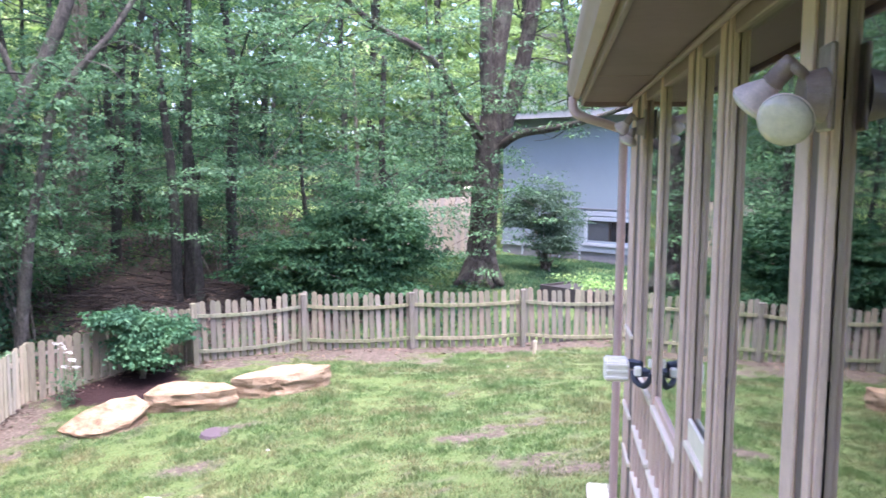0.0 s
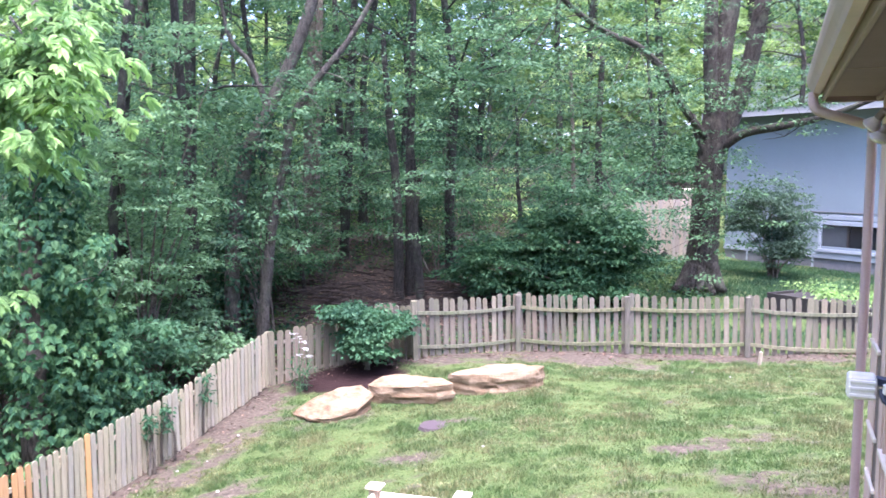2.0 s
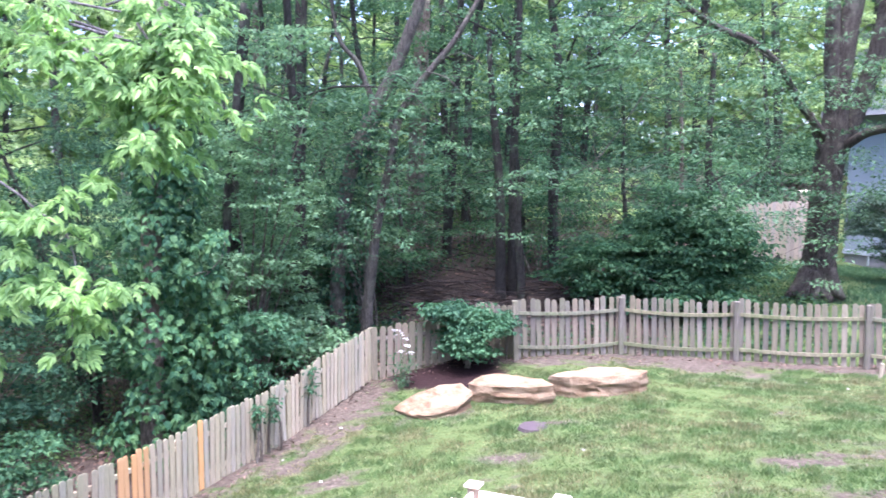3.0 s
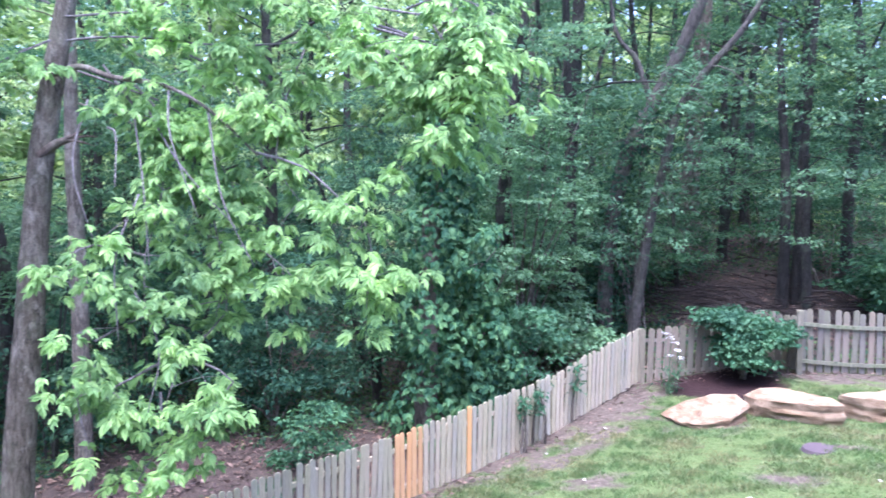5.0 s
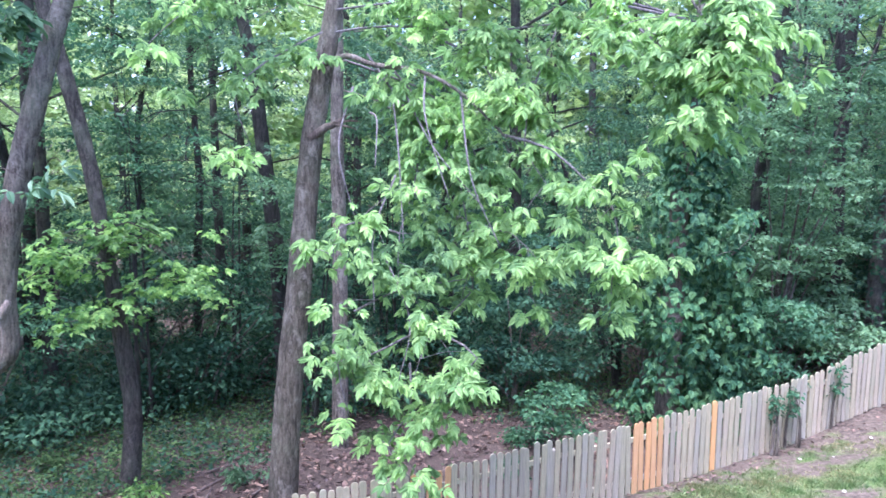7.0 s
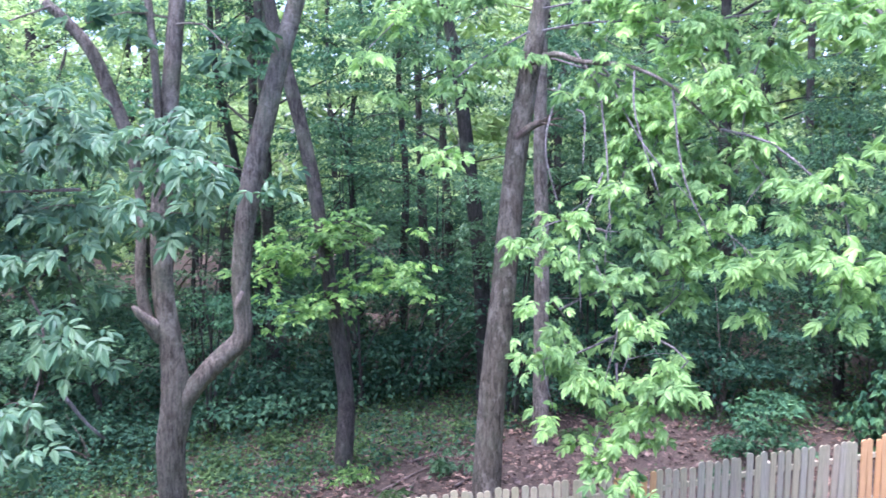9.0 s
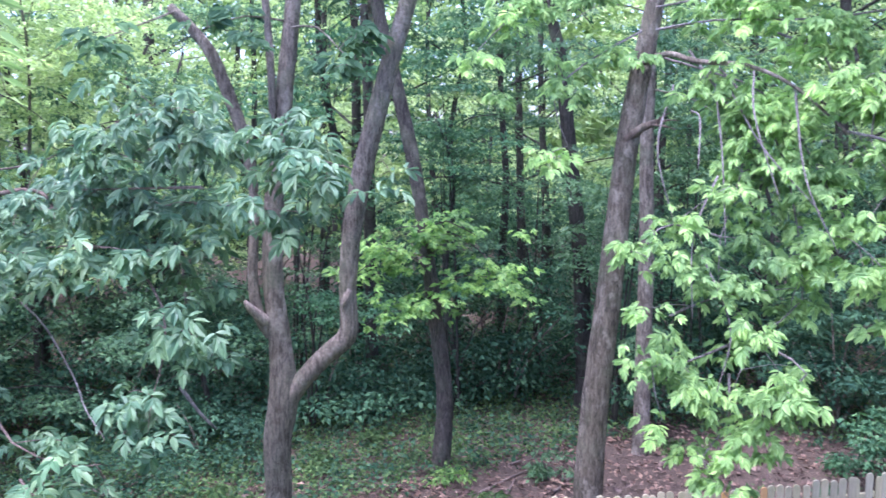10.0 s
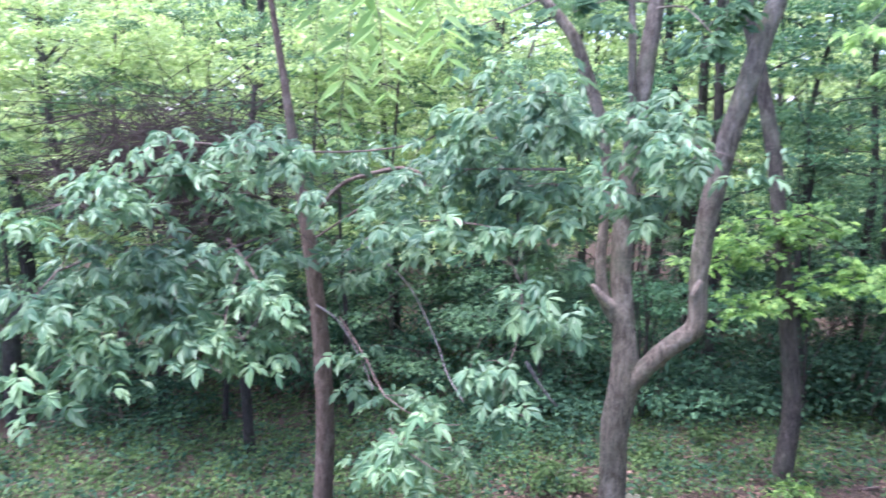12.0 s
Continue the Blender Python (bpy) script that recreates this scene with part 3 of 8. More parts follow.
def fence_run(knots, height, rails_side, pitch, width, mats, label, lean=0.0, seed=0, post_tall=0.0, new_ones=(), hang=0.0, rail=None):
    """A run of fence through the knots (x, y, picket foot z). rails_side: 1 for rails on the yard's side, -1 behind the pickets."""
    rng = random.Random(seed)
    run = empty("picket_fence", label, "fence", at=(knots[0][0], knots[0][1], knots[0][2]))
    o = Vector(knots[0])
    kinds = {}

    def picket(material, i):
        key = (material.name, i)
        if key not in kinds:
            kinds[key] = picket_mesh("picket", width * (0.94 + 0.04 * i), 0.019, height * (0.985 + 0.01 * i))
            kinds[key].materials.append(material)
        return kinds[key]

    count = 0
    for a, b in zip(knots, knots[1:]):
        A, B = Vector(a), Vector(b)
        flat = Vector((B.x - A.x, B.y - A.y, 0))
        n = max(1, round(flat.length / pitch))
        yaw = math.atan2(flat.y, flat.x)
        side = Vector((math.sin(yaw), -math.cos(yaw), 0)) * rails_side
        sag = hang + rng.uniform(-0.02, 0.03)
        for i in range(n):
            s = (i + 0.5) / n
            p = A.lerp(B, s) + Vector((0, 0, -sag * 4 * s * (1 - s) + rng.uniform(-0.02, 0.02)))
            m = mats[0] if rng.random() < 0.75 else mats[1]
            if count in new_ones:
                m = PICKET_NEW
            ob = new("picket", picket(m, rng.randrange(4)))
            ob.parent = run
            ob.matrix_basis = Matrix.Translation(p - o) @ Matrix.Rotation(yaw, 4, "Z") @ Matrix.Rotation(rng.gauss(lean, 0.017), 4, "Y") @ Matrix.Rotation(rng.gauss(0, 0.01), 4, "X")
            count += 1
        for f in (0.2, 0.765):
            pts = [A.lerp(B, s) + Vector((0, 0, height * f - sag * 4 * s * (1 - s))) + side * 0.03 - o for s in np.linspace(0, 1, 6)]
            bm = bmesh.new()
            prev = None
            for p in pts:
                ring = [bm.verts.new(p + side * sx + Vector((0, 0, sz))) for sx, sz in ((-0.018, -0.032), (0.02, -0.032), (0.02, 0.032), (-0.018, 0.032))]
                if prev:
                    for j in range(4):
                        bm.faces.new((prev[j], prev[(j + 1) % 4], ring[(j + 1) % 4], ring[j]))
                else:
                    bm.faces.new(ring[::-1])
                prev = ring
            bm.faces.new(prev)
            bmesh.ops.recalc_face_normals(bm, faces=bm.faces)
            part("rail", bm, rail or mats[0], run)
    for i, k in enumerate(knots):
        p = Vector(k) - o
        a = Vector(knots[max(0, i - 1)])
        b = Vector(knots[min(len(knots) - 1, i + 1)])
        yaw = math.atan2(b.y - a.y, b.x - a.x)
        side = Vector((math.sin(yaw), -math.cos(yaw), 0)) * rails_side
        m = Matrix.Translation(p + side * 0.06) @ Matrix.Rotation(yaw, 4, "Z") @ Matrix.Rotation(lean + rng.gauss(0, 0.01), 4, "Y")
        bm = bmesh.new()
        box(bm, -0.052, 0.052, -0.052, 0.052, -0.25, height - 0.03 + post_tall, bev=0.012, m=m)
        part("post", bm, mats[0], run)
    return run


BACK = [(6.0, 17.9, 0.2), (4.2, 17.75, 0.17), (1.75, 17.55, 0.13), (-0.72, 17.1, 0.1), (-2.97, 16.65, 0.03), (-5.15, 16.2, -0.01), (-6.88, 14.84, -0.05)]
fence_run(BACK, 1.22, -1, 0.15, 0.098, (PICKET, PICKET_MID), "weathered grey wooden picket fence along the back lawn", lean=0.03, seed=3, hang=0.05, rail=RAIL_MOSSY)
CORNER = [(-7.0, 15.0, -0.1), (-7.75, 15.05, -0.1), (-8.15, 14.5, -0.38), (-9.3, 13.27, -0.5)]
fence_run(CORNER, 1.1, 1, 0.155, 0.122, (PICKET, PICKET_MID), "weathered picket fence behind the corner shrub", seed=5)
SIDE = [(-9.3, 13.25, -0.5), (-9.3, 10.85, -1.0), (-9.32, 8.4, -1.3), (-9.36, 5.95, -1.47), (-9.45, 3.5, -1.66), (-9.6, 1.05, -1.75), (-9.8, -1.4, -1.8)]
fence_run(SIDE, 1.09, 1, 0.11, 0.083, (PICKET_PALE, PICKET_PALE), "pale weathered side picket fence with new orange pickets", seed=8, post_tall=-0.12, new_ones=(40, 49, 50, 51, 52, 53, 80, 81, 82, 84))

# ---- our house: a window wall under a deep eave (x out from the eye's line, y along the wall, z up) ----
HOUSE = Matrix.Translation((0.193, 0.08, 0)) @ Matrix.Rotation(radians(1.4), 4, "Z")
house = empty("house", "brown house with a wall of tall windows under a deep eave", "house", at=HOUSE)
GLASS_V, FACE_V, SILL_Z, HEAD_Z, SOFFIT_Z, END = 0.678, 0.652, 2.12, 4.25, 4.275, 6.9

# columns: from, to along the wall; the wide ones are two boards with a groove between, its shade painted dark
COLUMNS = [(2.075, 2.32), (3.2, 3.395), (3.87, 4.15), (5.135, 5.205), (6.05, END), (0.75, 0.92), (-0.7, -0.5), (-2.1, -1.9), (-3.5, -3.3), (-5.0, -4.6)]
for a, b in COLUMNS:
    wide = b - a > 0.1
    col = box_part("column", (FACE_V + (0.006 if wide else 0.0), GLASS_V + 0.003, a, b, -0.4, SOFFIT_Z - 0.002), TRIM, house, bev=0.004)
    if wide:
        g0, g1 = a + (b - a) * 0.22, a + (b - a) * 0.55
        box_part("groove", (FACE_V + 0.004, FACE_V + 0.0055, g0, g1, -0.38, SOFFIT_Z - 0.004), GROOVE_SHADE, col, "groove with its shade painted dark brown", bev=0)
        for c in ((a + 0.003, g0 - 0.002), (g1 + 0.002, b)):
            box_part("board", (FACE_V - 0.006, FACE_V + 0.0055, *c, -0.38, SOFFIT_Z - 0.003), TRIM, col, bev=0.003)
    box_part("stop_bead", (GLASS_V - 0.012, GLASS_V - 0.002, b + 0.001, b + 0.012, SILL_Z, HEAD_Z), TRIM, col, bev=0.003)

# panes between the columns: from, to, sill height
PANES = [(0.92, 2.075, 2.12), (2.32, 3.2, 2.12), (3.395, 3.87, 2.45), (4.15, 5.135, 2.26), (5.205, 6.05, 2.26), (-0.5, 0.75, 2.12), (-1.9, -0.7, 2.12), (-3.3, -2.1, 2.12), (-4.6, -3.5, 2.12)]
for a, b, sill in PANES:
    w = empty("window", "", at=None)
    w.parent = house
    g = box_part("pane", (GLASS_V + 0.004, GLASS_V + 0.012, a + 0.006, b - 0.006, sill + 0.04, HEAD_Z - 0.03), GLASS, w, bev=0)
    g.visible_shadow = False
    box_part("head", (GLASS_V - 0.018, GLASS_V + 0.05, a, b, HEAD_Z - 0.05, SOFFIT_Z - 0.003), TRIM_DARK, w, bev=0.004)
    box_part("bottom_rail", (GLASS_V - 0.012, GLASS_V + 0.04, a + 0.004, b - 0.004, sill + 0.004, sill + 0.055), TRIM, w, bev=0.004)
    box_part("sill", (FACE_V - 0.012 if sill > 2.2 else GLASS_V - 0.02, GLASS_V + 0.05, a + 0.004, b - 0.004, sill - 0.03, sill), WHITE, w, "chalky white painted sill", bev=0.005)
    if sill > 2.4:
        box_part("sash_rail", (GLASS_V - 0.022, GLASS_V - 0.002, a + 0.02, b - 0.02, sill + 0.004, sill + 0.11), WHITE, w, "white lower sash rail", bev=0.006)
    # apron of boards and battens below
    box_part("apron", (FACE_V + 0.021, GLASS_V + 0.05, a + 0.002, b - 0.002, -0.4, sill - 0.031), TRIM_DARK, w, bev=0)
    k = max(2, round((b - a) / 0.2))
    for i in range(k):
        y = a + (i + 0.5) * (b - a) / k
        box_part("batten", (FACE_V - 0.004, FACE_V + 0.0185, y - 0.02, y + 0.02, -0.35, sill - 0.034), TRIM, w, bev=0.003)
    for z in (1.85, 1.5, 1.15):
        if a > 4:
            box_part("ledge", (FACE_V - 0.026, FACE_V + 0.019, a + 0.01, b - 0.01, z - 0.03, z), WHITE, w, "chalky white ledge", bev=0.004)

for y, z in ((6.25, 2.47), (6.25, 1.85), (6.2, 1.5)):
    box_part("ledge", (FACE_V - 0.03, FACE_V - 0.007, y, y + 0.5, z - 0.03, z), WHITE, house, "chalky white ledge", bev=0.004)

# the room behind the glass; its dimness is put into near-black walls
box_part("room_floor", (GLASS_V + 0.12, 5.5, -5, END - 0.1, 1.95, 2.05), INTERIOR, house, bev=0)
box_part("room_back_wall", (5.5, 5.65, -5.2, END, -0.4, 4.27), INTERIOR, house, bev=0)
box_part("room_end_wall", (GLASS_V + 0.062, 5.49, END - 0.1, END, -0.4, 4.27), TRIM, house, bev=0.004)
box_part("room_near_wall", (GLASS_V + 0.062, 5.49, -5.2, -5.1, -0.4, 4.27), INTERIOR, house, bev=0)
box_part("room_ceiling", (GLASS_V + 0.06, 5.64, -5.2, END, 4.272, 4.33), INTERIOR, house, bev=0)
box_part("lower_wall", (GLASS_V + 0.055, GLASS_V + 0.11, -5, END - 0.11, -0.4, 1.94), TRIM, house, bev=0)

# eave
EDGE = 0.262
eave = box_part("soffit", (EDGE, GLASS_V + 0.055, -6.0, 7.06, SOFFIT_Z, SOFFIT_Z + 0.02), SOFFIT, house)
for y in (-4.4, -2.0, 0.4, 2.8, 5.2):
    box_part("seam", (EDGE + 0.01, GLASS_V, y, y + 0.008, SOFFIT_Z - 0.003, SOFFIT_Z - 0.0005), TRIM_DARK, eave, bev=0)
box_part("cove", (GLASS_V - 0.07, GLASS_V - 0.037, -6.0, 7.03, SOFFIT_Z - 0.035, SOFFIT_Z - 0.002), TRIM_DARK, house, bev=0.01)
box_part("fascia", (EDGE - 0.024, EDGE - 0.002, -6.0, 7.06, SOFFIT_Z - 0.03, SOFFIT_Z + 0.16), TRIM_DARK, house, bev=0.004)
box_part("rake_board", (EDGE + 0.001, 4.5, 7.062, 7.09, SOFFIT_Z - 0.04, SOFFIT_Z + 0.16), TRIM_DARK, house, bev=0.004)
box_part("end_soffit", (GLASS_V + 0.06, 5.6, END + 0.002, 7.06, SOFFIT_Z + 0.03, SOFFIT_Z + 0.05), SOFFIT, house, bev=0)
bm = bmesh.new()
vs = [bm.verts.new(c) for c in ((EDGE - 0.06, -6.1, SOFFIT_Z + 0.165), (EDGE - 0.06, 7.12, SOFFIT_Z + 0.165), (4.6, 7.12, SOFFIT_Z + 1.2), (4.6, -6.1, SOFFIT_Z + 1.2))]
bm.faces.new(vs)
bmesh.ops.solidify(bm, geom=bm.faces[:], thickness=-0.05)
part("roof", bm, FOUNDATION, house, "grey shingle roof")


def profile_run(name, prof, y0, y1, material, parent, label=""):
    """An open profile (x, z) drawn along the wall, with thickness."""
    bm = bmesh.new()
    rings = [[bm.verts.new((x, y, z)) for x, z in prof] for y in (y0, y1)]
    for i in range(len(prof) - 1):
        bm.faces.new((rings[0][i], rings[0][i + 1], rings[1][i + 1], rings[1][i]))
    for r, flip in ((rings[0], 1), (rings[1], -1)):
        bm.faces.new(r[::flip])
    bmesh.ops.recalc_face_normals(bm, faces=bm.faces)
    return part(name, bm, material, parent, label, smooth=False)


gut = [(EDGE - 0.028, SOFFIT_Z + 0.145), (EDGE - 0.028, SOFFIT_Z + 0.03), (EDGE - 0.045, SOFFIT_Z + 0.018), (EDGE - 0.095, SOFFIT_Z + 0.02), (EDGE - 0.108, SOFFIT_Z + 0.05), (EDGE - 0.13, SOFFIT_Z + 0.085), (EDGE - 0.142, SOFFIT_Z + 0.12), (EDGE - 0.142, SOFFIT_Z + 0.15), (EDGE - 0.125, SOFFIT_Z + 0.152)]
gutter = profile_run("gutter", gut, -6.0, 7.08, GUTTER, house, "beige enamelled metal roof gutter")
# elbow and downspout at the far corner
pts = [(0.172, 6.98, SOFFIT_Z + 0.03), (0.172, 6.98, SOFFIT_Z - 0.05), (0.205, 6.98, SOFFIT_Z - 0.105), (0.29, 6.98, SOFFIT_Z - 0.14), (0.5, 6.98, SOFFIT_Z - 0.205), (0.575, 6.98, SOFFIT_Z - 0.25), (0.59, 6.98, SOFFIT_Z - 0.34), (0.59, 6.98, 2.0), (0.59, 6.98, 0.75)]
V, F = tube(pts, [0.036, 0.037, 0.038, 0.038, 0.036, 0.036, 0.035, 0.035, 0.035], 12, 0.05, 0.02, 4)
down = mesh_np("downspout", V, F, GUTTER, house, "beige metal downspout with an elbow", smooth=True)
for s in (0.0, 0.012, 0.024, 0.036):
    V, F = tube([(0.185 + s * 1.4, 6.98, SOFFIT_Z - 0.072 - s), (0.192 + s * 1.4, 6.98, SOFFIT_Z - 0.078 - s)], [0.0405, 0.0405], 12, 0.01, 0.0, 5)
    mesh_np("crimp", V, F, GUTTER, down, smooth=True)


# ---- flood lamps ----
def cone_lamp(parent, base, axis, length, r_neck, r_mouth, globe):
    """A lamp holder: neck, flared reflector and glass face."""
    q = Vector(axis).normalized().to_track_quat("Z", "Y").to_matrix().to_4x4()
    m = Matrix.Translation(base) @ q

    def lathe(name, prof, material, label="", seg=24):
        bm = bmesh.new()
        rings = []
        for r, z in prof:
            rings.append([bm.verts.new((r * math.cos(a), r * math.sin(a), z)) for a in np.linspace(0, 2 * math.pi, seg, endpoint=False)])
        for a, b in zip(rings, rings[1:]):
            for i in range(seg):
                bm.faces.new((a[i], a[(i + 1) % seg], b[(i + 1) % seg], b[i]))
        bm.faces.new(rings[0][::-1])
        bm.faces.new(rings[-1])
        bmesh.ops.transform(bm, matrix=m, verts=bm.verts)
        return part(name, bm, material, parent, label, smooth=True)

    L = length
    lathe("lamp_holder", [(r_neck * 0.5, -0.014), (r_neck * 0.82, -0.01), (r_neck * 0.92, 0.0), (r_neck * 0.9, 0.006), (r_neck * 0.98, 0.01), (r_neck, L * 0.44), (r_neck * 1.1, L * 0.45), (r_neck * 1.1, L * 0.49), (r_neck * 0.97, L * 0.5)], LAMP_HOLDER, "taupe enamelled lamp holder")
    lathe("reflector", [(r_neck * 0.9, L * 0.505), (r_neck * 1.0, L * 0.53), (r_mouth * 0.8, L * 0.8), (r_mouth * 0.98, L * 0.97), (r_mouth, L), (r_mouth * 0.97, L * 1.01)], LAMP_BODY, "aged white bell reflector")
    g = globe
    lathe("lamp_face", [(r_mouth * 0.96, L * 1.012), (r_mouth * 0.93, L * 1.012 + g * 0.4), (r_mouth * 0.75, L * 1.012 + g * 0.75), (r_mouth * 0.45, L * 1.012 + g * 0.93), (r_mouth * 0.1, L * 1.012 + g)], LAMP_GLASS, "frosted domed lamp glass")


def flood_light(y, z, label, low=(-0.42, -0.75, -0.42)):
    """A twin flood lamp on a round back plate; the wall's face is at FACE_V."""
    f = empty("flood_light", label, "lamp", "flood lamps on the window wall", at=HOUSE @ Matrix.Translation((FACE_V - 0.016, y, z)))
    bm = bmesh.new()
    bmesh.ops.create_cone(bm, cap_ends=True, segments=28, radius1=0.066, radius2=0.052, depth=0.05, matrix=Matrix.Translation((-0.025, 0, 0)) @ Matrix.Rotation(radians(-90), 4, "Y"))
    part("back_plate", bm, LAMP_HOLDER, f, smooth=False)
    box_part("junction_box", (0.001, 0.016, -0.05, 0.05, -0.085, 0.12), LAMP_HOLDER, f, bev=0.005)
    for tag, knee, tip, ax, glob in (("upper", (-0.062, -0.03, 0.055), (-0.078, -0.004, 0.075), (-0.55, 0.45, -0.75), 0.02), ("lower", (-0.062, -0.02, -0.02), (-0.072, -0.03, -0.03), low, 0.032)):
        V, F = tube([(-0.045, knee[1] * 0.5, knee[2] * 0.8), knee, tip], [0.012, 0.014, 0.012], 10, 0.01, 0.0, 3)
        mesh_np("knuckle", V, F, LAMP_HOLDER, f, smooth=True)
        cone_lamp(f, tip, ax, 0.125 if tag == "upper" else 0.075, 0.025, 0.06 if tag == "upper" else 0.065, glob)
    return f


flood_light(2.085, 3.87, "aged white twin flood light on the window column")
flood_light(5.95, 4.01, "aged white twin flood light near the house corner", (-0.35, 0.3, -0.85))

# ---- white box on a dark arm, clamped to the wall ----
hang = empty("hanging_box", "white louvred plastic box on a dark navy bracket", "box", at=HOUSE @ Matrix.Translation((0.45, 5.36, 2.425)))
box_part("case", (-0.078, 0.078, -0.07, 0.07, -0.072, 0.072), PLASTIC, hang, bev=0.015)
for i in range(3):
    box_part("louvre", (-0.072, 0.072, -0.082, -0.0705, -0.055 + i * 0.042, -0.035 + i * 0.042), PLASTIC, hang, bev=0.003)
arm = Matrix.Translation((0.075, 0, 0.02)) @ Matrix.Rotation(radians(-42), 4, "Z")
box_part("bracket", (0.0, 0.11, -0.022, 0.022, -0.01, 0.05), NAVY, hang, "dark navy plastic bracket", 0.012, arm)
box_part("bracket_jaw", (0.07, 0.2, -0.035, -0.012, -0.075, -0.03), NAVY, hang, bev=0.01, m=arm @ Matrix.Rotation(radians(-14), 4, "Y"))
box_part("bracket_arm", (0.112, 0.24, -0.018, 0.018, 0.0, 0.035), NAVY, hang, bev=0.008, m=arm @ Matrix.Rotation(radians(10), 4, "Y"))
V, F = tube([(0.1, -0.05, 0.0), (0.12, -0.09, -0.06), (0.16, -0.14, -0.075), (0.19, -0.18, -0.03), (0.195, -0.19, 0.02)], [0.016, 0.02, 0.018, 0.016, 0.012], 8, 0.03, 0.2, 7)
mesh_np("strap", V, F, NAVY, hang, "dark navy strap", smooth=False)
box_part("clip", (0.1, 0.145, -0.16, -0.115, -0.01, 0.05), PLASTIC, hang, bev=0.008)
box_part("tab", (0.18, 0.202, -0.21, -0.17, 0.06, 0.11), PLASTIC, hang, bev=0.006)

# ---- trees ----
STATE = {}


def tree_at(xy, label, bark, leaf, size=0.14, spread=0.3, per=14, density=3.0, aspect=0.5, droop=0.45, leaf_name="crown", name="tree", face=(0.42, -0.08, 0.85), leaflets=0, twig_bark=None):
    """Begin a tree at a place on the ground; stems and twigs are added to it, then finish()."""
    x, y = xy
    base = Vector((x, y, gz(x, y)))
    t = empty(name, label, "tree", at=base)
    STATE[t.name] = dict(base=np.array(base), bark=bark, leaf=leaf, size=size, spread=spread, per=per, density=density, aspect=aspect, droop=droop, leaf_name=leaf_name, face=face, leaflets=leaflets, twig_bark=twig_bark or bark, twigs=[], leaves=[], n=0)
    return t


def stem(t, pts, radii, material=None, name="limb"):
    s = STATE[t.name]
    s["n"] += 1
    P = np.array(pts, float) - s["base"]
    R = [r * 0.92 for r in radii]
    if name == "trunk" and P[0][2] > -0.2:
        foot = P[0] * np.array([1, 1, 0]) + np.array([0, 0, -0.25])
        P, R = np.vstack([foot, P]), [R[0] * 1.25] + R
    big = max(R) > 0.2
    V, F = tube(P, R, 16 if big else 10, 0.14 if big else 0.12, 0.06, s["n"] + int(abs(s["base"][0]) * 10))
    mesh_np(name, V, F, material or s["bark"], t, smooth=True)


def twig(t, pts, density=1.0):
    """A thin drooping branch with side shoots and leaf sprays."""
    s = STATE[t.name]
    s["n"] += 1
    seed = s["n"] * 7 + int(abs(s["base"][1]) * 10)
    rng = np.random.default_rng(seed)
    P = np.array(pts, float) - s["base"]
    length = np.linalg.norm(np.diff(P, axis=0), axis=1).sum()
    s["twigs"].append(tube(P, np.linspace(0.015, 0.005, len(P)), 5, 0.3, 0.1, seed))
    C, _ = smooth_line(P, np.ones(len(P)), 0.25)
    C = C[int(len(C) * 0.2) :]
    n = max(2, int(length * s["density"] * density))
    at = C[rng.integers(0, len(C), n)]
    off = rng.normal(0, 1, (n, 3)) * np.array([1, 1, 0.8]) * s["spread"] * (0.95 if s["leaflets"] else 1.5)
    off[:, 2] -= np.abs(rng.normal(0, 0.25, n)) * s["spread"]
    for a, o in zip(at[: n // 2], off[: n // 2]):
        s["twigs"].append(tube([a, a + o * 0.6 + np.array([0, 0, 0.03]), a + o], [0.006, 0.004, 0.003], 4, 0.3, 0.0, seed))
    if s["leaflets"]:
        s["leaves"].append(tufts(at + off, s["spread"] * 0.8, s["per"] * 2, s["leaflets"], s["size"], seed, s["droop"], s["aspect"], s["face"]))
        return
    at = padded(at + off, 3, s["spread"] * 1.3, rng)
    s["leaves"].append(sprays(at, s["spread"] * 0.8, int(s["per"] * 0.8), s["size"] * 0.66, seed, s["droop"], 0.2, s["aspect"] * 1.2, 0.3, s["face"], True))


def top(t, centre, radii, n):
    """Unseen upper crown above the twigs in view, added to shade the woods."""
    s = STATE[t.name]
    at = blob_points(n, np.array(centre) - s["base"], radii, n, 0.3)
    s["leaves"].append(tufts(at, 0.55, 3, s["leaflets"], 0.24, n) if s["leaflets"] else sprays(at, 0.55, 16, 0.24, n, tri=True))


